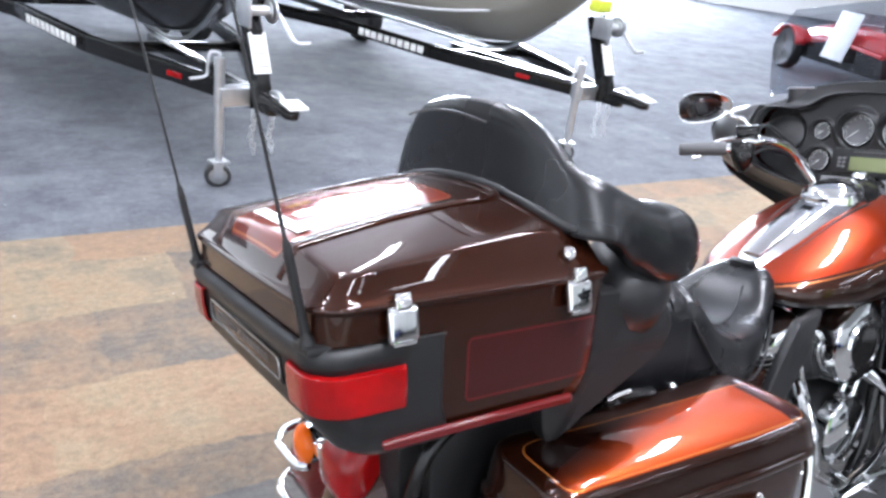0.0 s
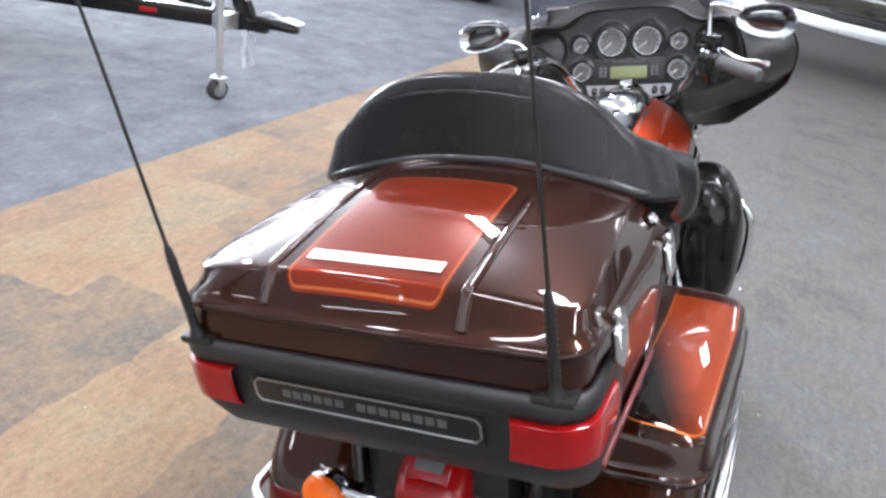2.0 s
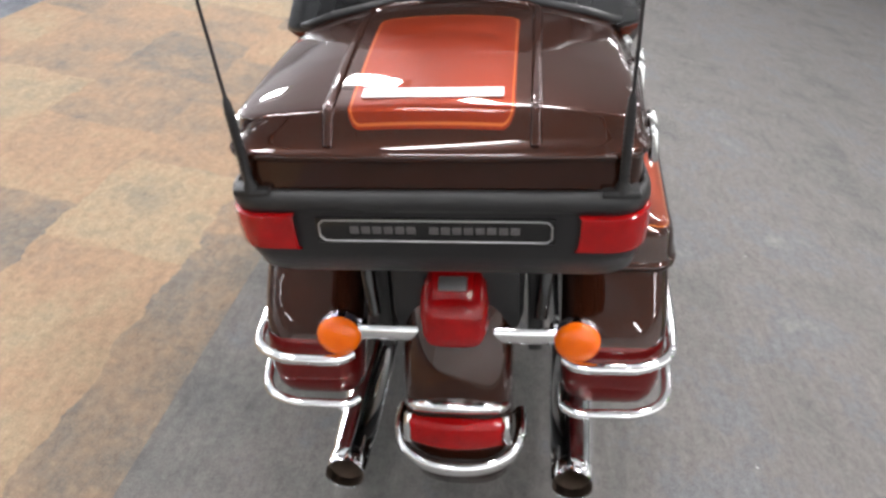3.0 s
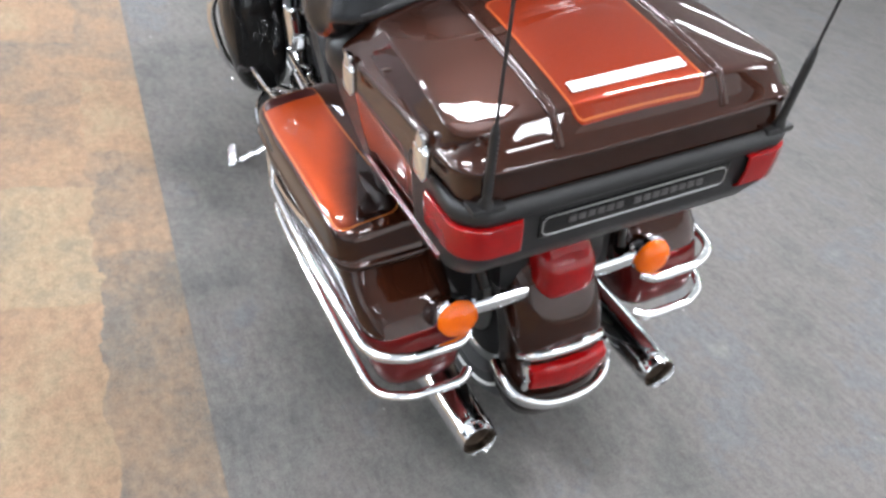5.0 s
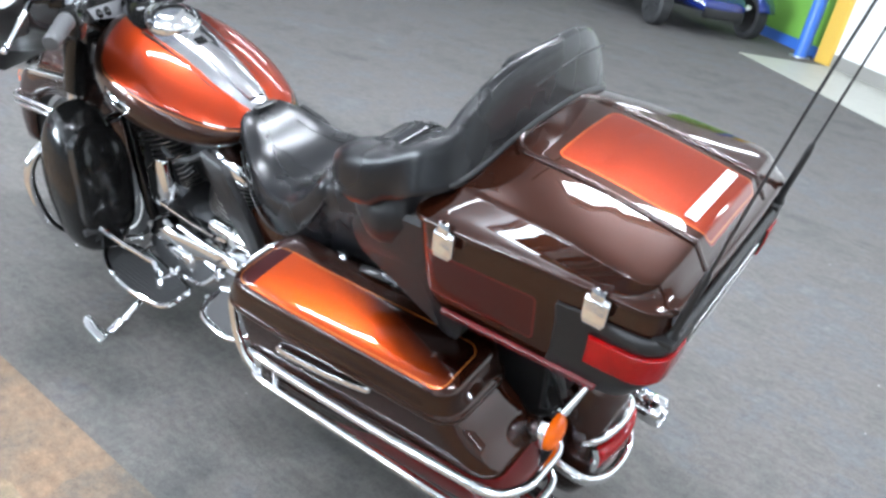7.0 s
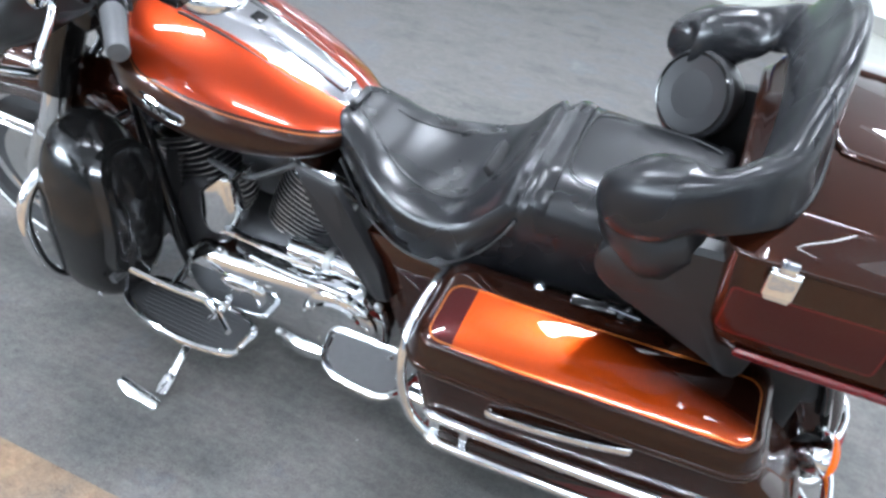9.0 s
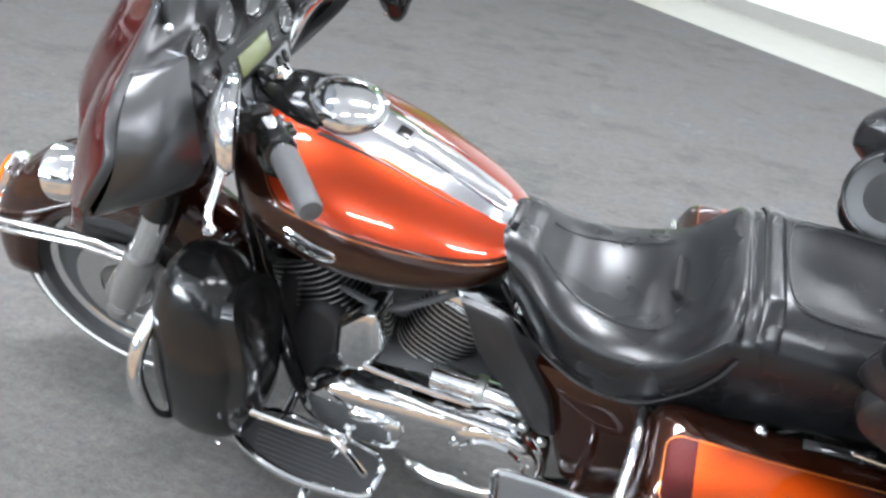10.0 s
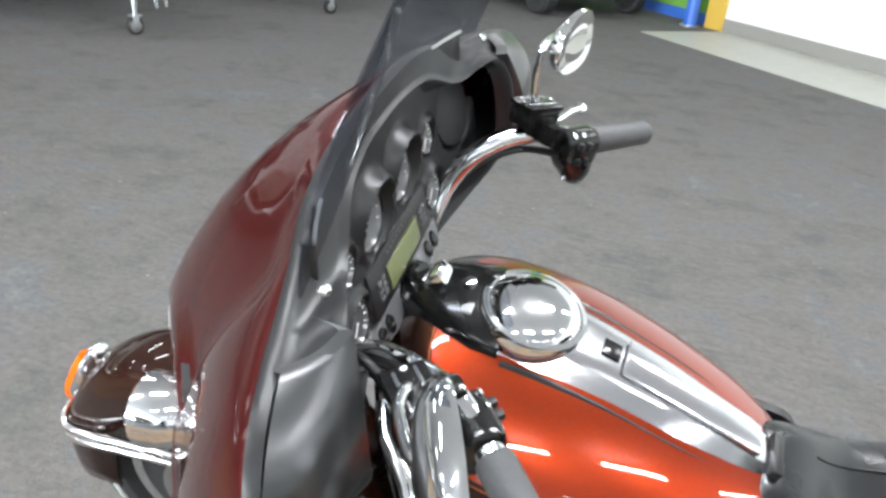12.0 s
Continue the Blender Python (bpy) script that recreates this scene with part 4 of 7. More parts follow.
for s in (1, -1):
    o = Vector((0.172, s * 0.216, 0.505))
    sig = part("turn_signal", lathe([(-0.006, 0.039), (0.006, 0.041), (0.014, 0.038), (0.021, 0.028), (0.025, 0.014), (0.026, 0.001)], o, (-1, 0, 0.06), 32), AMBER_LENS, bike, "round amber turn signal in a chrome cup")
    part("cup", lathe([(-0.005, 0.041), (0.002, 0.043), (0.012, 0.042), (0.038, 0.030), (0.055, 0.010)], o, (1, 0, -0.06), 32), CHROME, sig)
    part("stalk", tube([o + Vector((0.03, 0, 0.004)), o + Vector((0.022, -s * 0.02, 0.012)), o + Vector((0.01, -s * 0.045, 0.018))], 0.009, 4, 10), CHROME, sig)
    part("rear_strut", tube([(0.62, s * 0.165, 0.70), (0.40, s * 0.168, 0.715), (0.24, s * 0.165, 0.66), (0.19, s * 0.15, 0.54)], 0.013, 5, 10), BLACK_GLOSS, bike)
    part("fender_side", block((0.40, s * 0.142, 0.56), (0.34, 0.03, 0.26), 0.01), BLACK_PLASTIC, bike)
    # muffler: a hollow tube with a rolled end
    pm = [Vector((1.15, s * 0.185, 0.205)), Vector((0.85, s * 0.215, 0.215)), Vector((0.55, s * 0.225, 0.228)), Vector((0.25, s * 0.218, 0.242)), Vector((0.095, s * 0.214, 0.249))]
    muf = part("muffler", loft(tube_rings(pm, [0.030, 0.045, 0.047, 0.045, 0.039], 6, 24), True, False), CHROME, bike, "long chrome muffler with a turned-down end")
    ax = (pm[4] - pm[3]).normalized()
    part("muffler_end", lathe([(-0.012, 0.040), (0.0, 0.0415), (0.006, 0.040), (0.024, 0.0385), (0.027, 0.037), (0.022, 0.0352), (-0.02, 0.0345)], pm[4], ax, 28, None, False), CHROME, muf)
    part("muffler_bore", lathe([(0.002, 0.0345), (-0.06, 0.0342), (-0.10, 0.032), (-0.101, 0.0005)], pm[4], ax, 24, None, False), plain("sooty_bore", (0.10, 0.07, 0.05), 0.6, 0.4), muf)
part("luggage_frame", block((0.27, 0, 0.718), (0.36, 0.30, 0.045), 0.01), BLACK_PLASTIC, bike, "black carrier frame below the top case")
part("rear_shock_panel", block((0.36, 0, 0.60), (0.34, 0.24, 0.20), 0.03), BLACK_PLASTIC, bike)


# wheels ------------------------------------------------------------------
def wheel(name, c, r, w, spokes, label):
    hw = w / 2
    tyre = part(name, lathe([(-hw * 0.62, r * 0.70), (-hw * 0.95, r * 0.76), (-hw, r * 0.85), (-hw * 0.86, r * 0.945), (-hw * 0.5, r * 0.99), (0, r), (hw * 0.5, r * 0.99), (hw * 0.86, r * 0.945), (hw, r * 0.85), (hw * 0.95, r * 0.76), (hw * 0.62, r * 0.70)], c, (0, 1, 0), 64), RUBBER, bike, label)
    rim = lathe([(-hw * 0.6, r * 0.73), (-hw * 0.72, r * 0.70), (-hw * 0.66, r * 0.66), (-hw * 0.3, r * 0.60), (hw * 0.3, r * 0.60), (hw * 0.66, r * 0.66), (hw * 0.72, r * 0.70), (hw * 0.6, r * 0.73)], c, (0, 1, 0), 64)
    part("rim", rim, CHROME, tyre)
    for s in (1, -1):
        part("white_band", tube([c + Vector((math.cos(t) * r * 0.845, s * (hw + 0.0006), math.sin(t) * r * 0.845)) for t in np.linspace(0, 2 * math.pi, 40, endpoint=False)], 0.0042, 2, 6, True), PAPER, tyre, "narrow white tyre band")
        part("brake_disc", lathe([(0.0, 0.145), (0.004, 0.145), (0.004, 0.085), (0.0, 0.085)], c + Vector((0, s * 0.062, 0)), (0, s, 0), 48), DULL_METAL, tyre)
    part("hub", lathe([(-0.085, 0.018), (-0.08, 0.035), (-0.06, 0.05), (0.06, 0.05), (0.08, 0.035), (0.085, 0.018)], c, (0, 1, 0), 28), CHROME, tyre)
    for k in range(spokes):
        t = 2 * math.pi * k / spokes
        e, f = Vector((math.cos(t), 0, math.sin(t))), Vector((math.cos(t + 0.22), 0, math.sin(t + 0.22)))
        part("spoke", tube([c + e * 0.045, c + e * 0.12, c + f * r * 0.63], [0.015, 0.011, 0.013], 4, 8, flat=1.5), CHROME, tyre)
    return tyre


wheel("front_wheel", FW, 0.322, 0.130, 9, "black tyre with a white band on a cast chrome wheel")
wheel("rear_wheel", RW, 0.322, 0.170, 9, "black rear tyre on a cast chrome wheel")

# engine ------------------------------------------------------------------
part("crankcase", loft(smooth_rings([oval(x, 0.0, z, (0, 1, 0), (0, 0, 1), w, h, 24, 3.2) for x, z, w, h in ((1.02, 0.36, 0.08, 0.10), (1.10, 0.35, 0.12, 0.13), (1.28, 0.34, 0.13, 0.13), (1.48, 0.34, 0.12, 0.12), (1.58, 0.36, 0.09, 0.08))], 3)), CAST, bike, "black crinkle-finished crankcase")
for x0, tilt, nm in ((1.345, 22, "rear_cylinder"), (1.555, -22, "front_cylinder")):
    m = pose(x0, 0, 0.42, 0, -tilt, 0)
    cyl = part(nm, loft([[m @ p for p in oval(0, 0, z, (1, 0, 0), (0, 1, 0), 0.058, 0.062, 24, 2.4)] for z in (0.0, 0.19)]), CAST, bike, "black finned engine cylinder with polished fin edges")
    for k in range(13):
        z = 0.018 + 0.0145 * k
        rx = 0.083 + 0.006 * math.sin(k * 0.25)
        part("fin", loft([[m @ p for p in oval(0, 0, z + dz, (1, 0, 0), (0, 1, 0), rx * q, 0.098 * q, 28, 3.0)] for dz, q in ((0.0, 0.97), (0.001, 1.0), (0.0045, 1.0), (0.0055, 0.97))]), CAST, cyl)
        part("fin_edge", tube([m @ p for p in oval(0, 0, z + 0.003, (1, 0, 0), (0, 1, 0), rx * 1.002, 0.0983, 28, 3.0)[::2]], 0.0016, 2, 6, True), DULL_METAL, cyl)
    part("rocker_box", loft([[m @ p for p in oval(0, 0, z, (1, 0, 0), (0, 1, 0), a, b, 28, 3.6)] for z, a, b in ((0.205, 0.085, 0.10), (0.21, 0.088, 0.104), (0.235, 0.088, 0.104), (0.25, 0.08, 0.095), (0.262, 0.055, 0.07))]), CHROME, cyl)
    for s in (-1,):
        part("pushrod_tube", tube([m @ Vector((0.03, s * 0.10, 0.0)), m @ Vector((0.02, s * 0.105, 0.2))], 0.011, 4, 10), CHROME, cyl)
        part("pushrod_tube", tube([m @ Vector((-0.03, s * 0.10, 0.0)), m @ Vector((-0.02, s * 0.105, 0.2))], 0.011, 4, 10), CHROME, cyl)
# primary drive on the left
rings = []
for y, g in ((0.10, 0.0), (0.175, 0.0), (0.195, 0.010), (0.204, 0.026), (0.206, 0.06)):
    pts = []
    for cx, cz, r, a0, a1 in ((1.165, 0.325, 0.128 - g, 60, 300), (1.475, 0.325, 0.095 - g, 250, 470)):
        for k in range(15):
            a = radians(a0 + (a1 - a0) * k / 14)
            pts.append((cx + max(r, 0.02) * math.cos(a), y, cz + max(r, 0.02) * math.sin(a)))
    rings.append(resample(pts, 64))
primary = part("primary_cover", loft(rings), CHROME, bike, "chrome primary drive cover")
part("derby_cover", lathe([(0, 0.092), (0.012, 0.092), (0.018, 0.086), (0.020, 0.070), (0.026, 0.066), (0.028, 0.05), (0.028, 0.001)], (1.146, 0.198, 0.346), (0, 1, 0), 44), CHROME, primary, "round chrome derby cover")
for k in range(5):
    a = radians(18 + 72 * k)
    part("cover_screw", lathe([(0, 0.006), (0.004, 0.006), (0.006, 0.003)], (1.146 + 0.078 * math.cos(a), 0.216, 0.346 + 0.078 * math.sin(a)), (0, 1, 0), 10), CHROME, primary)
part("inspection_cover", loft([[Vector((p.x, y, p.z)) for p in oval(1.40, 0, 0.33, (1, 0, 0), (0, 0, 1), 0.062 * q, 0.036 * q, 28, 2.6)] for y, q in ((0.205, 1), (0.212, 1), (0.216, 0.9), (0.217, 0.5))]), CHROME, primary)
for s, x0 in ((1, 1.455),):
    rings = [[Vector((x, y, z)) for x, z in ((1.485 + g, 0.588 - g), (1.388 - g, 0.650 - g), (1.382 - g, 0.56), (1.40 - g, 0.515 + g), (1.455, 0.498 + g), (1.492 + g, 0.51 + g))] for y, g in ((0.10, -0.004), (0.19, 0.0), (0.207, -0.008), (0.212, -0.020))]
    horn = subdivide(part("horn_cover", loft([resample(r, 36) for r in rings]), CHROME, bike, "chrome shield-shaped horn cover"), 1)
air = part("air_cleaner", lathe([(0.0, 0.098), (0.05, 0.105), (0.062, 0.100), (0.070, 0.082), (0.072, 0.07), (0.078, 0.066), (0.080, 0.04), (0.080, 0.001)], (1.44, -0.115, 0.605), (0, -1, 0), 48), CHROME, bike, "round chrome air cleaner cover")
part("air_ring", lathe([(0.071, 0.060), (0.0825, 0.058), (0.0825, 0.050), (0.079, 0.048)], (1.44, -0.115, 0.605), (0, -1, 0), 40), BLACK_GLOSS, air)
part("cam_cover", lathe([(0, 0.095), (0.03, 0.09), (0.04, 0.075), (0.042, 0.001)], (1.47, -0.125, 0.36), (0, -1, 0), 36), CHROME, bike, "chrome cam cover")
part("gearbox_cover", loft(smooth_rings([oval(1.12, y, 0.34, (1, 0, 0), (0, 0, 1), a, b, 28, 3) for y, a, b in ((-0.10, 0.11, 0.10), (-0.16, 0.105, 0.095), (-0.175, 0.09, 0.08), (-0.178, 0.03, 0.03))], 2)), CHROME, bike, "chrome gearbox side cover")
for pts in ([(1.62, -0.11, 0.48), (1.68, -0.17, 0.40), (1.62, -0.19, 0.27), (1.40, -0.20, 0.21), (1.15, -0.185, 0.205)], [(1.30, -0.11, 0.50), (1.24, -0.19, 0.42), (1.22, -0.21, 0.30), (1.15, -0.19, 0.22), (1.0, -0.2, 0.21)], [(1.45, 0.05, 0.20), (1.3, 0.17, 0.185), (1.15, 0.185, 0.205)]):
    part("exhaust_pipe", tube(pts, 0.027, 6, 16), CHROME, bike, "bent chrome exhaust pipe")
# frame
for s in (1, -1):
    part("frame_tube", tube([(1.74, s * 0.03, 0.86), (1.715, s * 0.09, 0.74), (1.655, s * 0.125, 0.48), (1.60, s * 0.13, 0.25), (1.50, s * 0.13, 0.185), (1.05, s * 0.13, 0.20), (0.95, s * 0.13, 0.32), (0.97, s * 0.13, 0.55)], 0.018, 6, 12), BLACK_GLOSS, bike, "black frame tube")
    part("frame_tube", tube([(1.70, s * 0.04, 0.84), (1.40, s * 0.06, 0.69), (1.10, s * 0.09, 0.60), (0.80, s * 0.12, 0.58)], 0.017, 6, 12), BLACK_GLOSS, bike, "black frame tube")
    # guard behind the cylinder and the painted side cover
    gp = [(1.252, 0.722), (1.165, 0.705), (1.10, 0.60), (1.062, 0.53), (1.04, 0.44), (1.072, 0.43), (1.125, 0.500), (1.218, 0.630)]
    rings = [[Vector((x, s * y, z)) for x, _, z in [tuple(p) for p in resample([(x, 0, z) for x, z in gp], 48)]] for y in (0.165, 0.180, 0.186)]
    rings[2] = [p * 0.93 + Vector((1.14, s * 0.186, 0.585)) * 0.07 for p in rings[2]]
    part("heat_shield", loft(rings), BLACK_SATIN, bike, "satin black mid-frame air deflector")
    sp = [(1.105, 0.60), (0.80, 0.60), (0.76, 0.50), (0.80, 0.32), (0.93, 0.24), (1.01, 0.30)]
    rings = [[Vector((p.x, s * y, p.z)) for p in resample([(x, 0, z) for x, z in sp], 48)] for y in (0.12, 0.158, 0.165)]
    rings[2] = [p * 0.9 + Vector((0.93, s * 0.165, 0.44)) * 0.1 for p in rings[2]]
    part("side_cover", loft(rings), BROWN_PAINT, bike, "brown pearl side cover")
    # rider's board
    fb = [(1.392, 0.205), (1.371, 0.225), (1.370, 0.292), (1.394, 0.312), (1.50, 0.326), (1.60, 0.316), (1.68, 0.286), (1.712, 0.25), (1.66, 0.195), (1.52, 0.19)]
    ring = resample([(x, y, 0) for x, y in [tuple(q[:2]) for q in spline([(x, y, 0) for x, y in fb], 5, True)]], 60)
    tilt = lambda p, dz: Vector((p.x, s * p.y, 0.236 + dz + 0.06 * (p.x - 1.55)))
    board = part("floorboard", loft([[tilt(p, dz) for p in ring] for dz in (-0.012, 0.0)]), RUBBER, bike, "black rubber footboard with a chrome edge")
    part("board_edge", tube([tilt(ring[k], -0.005) for k in range(0, 60, 2)], 0.009, 2, 8, True), CHROME, board)
    for k in range(9):
        part("rubber_rib", tube([tilt(Vector((1.41 + 0.012 * max(0, k - 6), 0.212 + 0.0115 * k, 0)), -0.0008), tilt(Vector((1.665 - 0.004 * k, 0.212 + 0.0115 * k, 0)), -0.0008)], 0.0022, 2, 6), RUBBER, board)
    part("board_arm", tube([(1.46, s * 0.13, 0.24), (1.47, s * 0.20, 0.228), (1.48, s * 0.25, 0.222)], 0.012, 4, 10), CHROME, board)
    part("board_arm", tube([(1.62, s * 0.13, 0.25), (1.62, s * 0.19, 0.232), (1.62, s * 0.23, 0.226)], 0.012, 4, 10), CHROME, board)
    pb = [(1.112, 0.262), (1.120, 0.285), (1.112, 0.330), (1.080, 0.366), (1.02, 0.379), (0.957, 0.377), (0.930, 0.335), (0.914, 0.275), (0.925, 0.262)]
    ring = resample([(x, y, 0) for x, y in [tuple(q[:2]) for q in spline([(x, y, 0) for x, y in pb], 5, True)]], 48)
    tilt2 = lambda p, dz: Vector((p.x, s * p.y, 0.397 + dz))
    pboard = part("passenger_board", loft([[tilt2(p, dz) for p in ring] for dz in (-0.012, 0.0)]), GRIP, bike, "small grey rubber passenger board with a chrome edge")
    part("board_edge", tube([tilt2(ring[k], -0.002) for k in range(0, 48, 2)], 0.0095, 2, 10, True), CHROME, pboard)
    part("board_arm", tube([(0.97, s * 0.15, 0.34), (0.975, s * 0.22, 0.372), (0.985, s * 0.29, 0.386)], 0.014, 4, 10), CHROME, pboard)
    # engine guard
    part("engine_guard", tube([(1.77, s * 0.07, 0.61), (1.785, s * 0.20, 0.615), (1.795, s * 0.31, 0.60), (1.808, s * 0.366, 0.545), (1.822, s * 0.374, 0.45), (1.825, s * 0.345, 0.32), (1.815, s * 0.24, 0.225), (1.74, s * 0.12, 0.195)], 0.0155, 6, 14), CHROME, bike, "chrome engine guard hoop")
    # leg fairing
    rings = []
    for z, cx, cy, rx, ry in ((0.256, 1.745, 0.255, 0.050, 0.045), (0.275, 1.742, 0.256, 0.085, 0.070), (0.31, 1.738, 0.258, 0.104, 0.086), (0.36, 1.735, 0.259, 0.108, 0.092), (0.42, 1.733, 0.260, 0.106, 0.097), (0.50, 1.717, 0.260, 0.118, 0.103), (0.57, 1.706, 0.258, 0.118, 0.102), (0.63, 1.708, 0.254, 0.102, 0.093), (0.68, 1.712, 0.248, 0.080, 0.077), (0.715, 1.716, 0.243, 0.053, 0.054), (0.73, 1.718, 0.240, 0.022, 0.024)):
        rings.append(oval(cx, s * cy, z, (1, 0, 0), (0, 1, 0), rx, ry, 32, 2.5))
    lower = subdivide(part("leg_fairing", loft(rings), BLACK_GLOSS, bike, "gloss black fairing lower with a glove box"), 1)
    door = [Vector((float(np.interp(z, (0.33, 0.42, 0.5, 0.57, 0.63, 0.68, 0.70), (1.628, 1.624, 1.596, 1.584, 1.602, 1.628, 1.645))) + 0.9 * max(0.0, abs(y - 0.255) - 0.03) ** 1.5, s * y, z)) for y, z in ((0.20, 0.345), (0.285, 0.335), (0.332, 0.39), (0.340, 0.50), (0.336, 0.60), (0.312, 0.665), (0.262, 0.690), (0.20, 0.668), (0.180, 0.60), (0.176, 0.46))]
    ring = [Vector(q) for q in spline(door, 4, True)]
    cen = sum(ring, Vector()) / len(ring)
    part("glove_box_door", loft([[p + Vector((0.03, 0, 0)) for p in ring], ring, [p * 0.95 + cen * 0.05 + Vector((-0.004, 0, 0)) for p in ring], [p * 0.7 + cen * 0.3 + Vector((-0.010, 0, 0)) for p in ring], [p * 0.2 + cen * 0.8 + Vector((-0.012, 0, 0)) for p in ring]]), BLACK_GLOSS, lower)
    part("fairing_screw", lathe([(0, 0.008), (0.004, 0.007), (0.005, 0.001)], (1.668, s * 0.366, 0.335), (0, s, 0), 12), CHROME, lower)
    # latches, hoses and stays in the gap between seat and bag
    part("stay", tube([(0.86, s * 0.205, 0.60), (0.74, s * 0.215, 0.635), (0.60, s * 0.215, 0.655), (0.45, s * 0.21, 0.64), (0.33, s * 0.205, 0.62)], 0.011, 5, 10), BLACK_GLOSS, bike, "black stay between seat and saddlebag")
    part("vent_hose", tube([(0.84, s * 0.215, 0.635), (0.77, s * 0.222, 0.648), (0.69, s * 0.218, 0.640), (0.62, s * 0.222, 0.668), (0.55, s * 0.215, 0.66)], 0.007, 6, 8), RUBBER, bike)
    for x, z, r in ((0.80, 0.642, 0.010), (0.728, 0.662, 0.012), (0.672, 0.640, 0.009), (0.565, 0.672, 0.013), (0.50, 0.645, 0.012), (0.44, 0.652, 0.010)):
        part("bag_fastener", lathe([(0, r), (0.005, r * 0.95), (0.010, r * 0.6), (0.012, 0.0005)], (x, s * 0.214, z), (0.1, s * 0.7, 0.7), 12), CHROME if x in (0.728, 0.50, 0.44) else BLACK_GLOSS, bike)
    part("bag_latch", block((0.625, s * 0.222, 0.672), (0.085, 0.018, 0.022), 0.005, pose(0, 0, 0, s * -30, 6, 0)), BLACK_GLOSS, bike)
    part("bag_latch_pin", tube([(0.60, s * 0.230, 0.690), (0.545, s * 0.228, 0.684)], 0.004, 2, 8), CHROME, bike)
    part("bag_latch_pin", tube([(0.475, s * 0.222, 0.655), (0.40, s * 0.218, 0.648)], 0.005, 2, 8), CHROME, bike)
# dark filler castings, added to close the view of the floor through the engine
part("cylinder_gap_filler", loft(smooth_rings([oval(1.405, y, 0.585, (1, 0, 0), (0, 0, 1), a, b, 20, 3) for y, a, b in ((-0.12, 0.05, 0.06), (-0.10, 0.075, 0.09), (0.04, 0.075, 0.09), (0.07, 0.05, 0.05))], 2)), CAST, bike, "black filler casting between the cylinders")
part("crankcase_filler", loft(smooth_rings([oval(1.585, y, 0.40, (1, 0, 0.25), (-0.25, 0, 1), a, b, 20, 3) for y, a, b in ((-0.06, 0.04, 0.08), (-0.04, 0.06, 0.13), (0.09, 0.06, 0.13), (0.115, 0.045, 0.10))], 2)), CAST, bike, "black filler casting at the front of the crankcase")
part("front_filler", block((1.655, 0, 0.44), (0.05, 0.20, 0.30), 0.012, pose(0, 0, 0, 0, -12, 0)), CAST, bike, "black finned filler block ahead of the crankcase")
for k in range(7):
    part("front_filler_fin", block((1.69, 0, 0.33 + 0.036 * k), (0.03, 0.17, 0.006), 0.001, pose(0, 0, 0, 0, -12, 0)), CAST, bike)
# rods, clamps and bosses above the drive cover on the left
part("starter_housing", tube([(1.30, 0.135, 0.455), (1.15, 0.14, 0.455), (1.08, 0.14, 0.45)], [0.026, 0.028, 0.024], 4, 18), CHROME, bike, "chrome starter housing")
part("drive_rod", tube([(1.36, 0.212, 0.462), (1.25, 0.214, 0.452), (1.12, 0.212, 0.448)], 0.009, 4, 10), CHROME, bike, "polished rod above the drive cover")
part("clamp_band", lathe([(-0.010, 0.029), (-0.008, 0.032), (0.008, 0.032), (0.010, 0.029)], (1.20, 0.138, 0.455), (1, 0, 0), 20), DULL_METAL, bike)
for x, z in ((1.06, 0.425), (1.10, 0.452), (1.27, 0.436), (1.36, 0.418), (1.46, 0.418), (1.545, 0.375), (1.555, 0.30), (1.48, 0.236), (1.32, 0.212), (1.08, 0.232), (1.045, 0.30)):
    part("cover_bolt", lathe([(0, 0.010), (0.008, 0.010), (0.011, 0.007), (0.011, 0.0005)], (x, 0.186, z), (0, 1, 0), 12), DULL_METAL, bike)
part("black_hose", tube([(1.50, 0.13, 0.62), (1.40, 0.16, 0.63), (1.33, 0.15, 0.66), (1.27, 0.14, 0.70)], 0.008, 6, 8), RUBBER, bike, "black rubber hose beside the cylinders")
part("spark_lead", tube([(1.46, 0.10, 0.66), (1.42, 0.14, 0.70), (1.36, 0.13, 0.735), (1.30, 0.09, 0.74)], 0.005, 6, 8), RUBBER, bike, "black ignition lead")
# shifter, linkage, side stand on the left; pedal on the right
part("shift_linkage", tube([(1.42, 0.215, 0.515), (1.30, 0.216, 0.505), (1.20, 0.214, 0.50)], 0.006, 3, 8), CHROME, bike, "chrome shift rod")
part("shift_lever", tube([(1.475, 0.25, 0.30), (1.55, 0.28, 0.34), (1.635, 0.305, 0.385)], 0.0075, 4, 8), CHROME, bike, "chrome heel-toe shift lever")
part("shift_peg", tube([(1.635, 0.285, 0.375), (1.64, 0.345, 0.378)], 0.011, 2, 10), RUBBER, bike)
part("shift_lever", tube([(1.475, 0.25, 0.30), (1.43, 0.265, 0.285), (1.38, 0.30, 0.29)], 0.008, 4, 8), CHROME, bike, "chrome heel shift lever")
part("brake_pedal", tube([(1.48, -0.22, 0.26), (1.58, -0.25, 0.28), (1.66, -0.28, 0.32)], 0.009, 4, 8), CHROME, bike, "chrome brake pedal")
stand = part("side_stand", tube([(1.46, 0.13, 0.215), (1.512, 0.225, 0.180), (1.520, 0.285, 0.158), (1.516, 0.36, 0.128), (1.516, 0.415, 0.116)], [0.016, 0.014, 0.013, 0.013, 0.013], 5, 12, flat=0.8), CHROME, bike, "chrome side stand swung out on the floor")
part("stand_lug", block((1.514, 0.385, 0.122), (0.030, 0.05, 0.018), 0.006, pose(0, 0, 0, -22, 0, 0)), CHROME, stand)
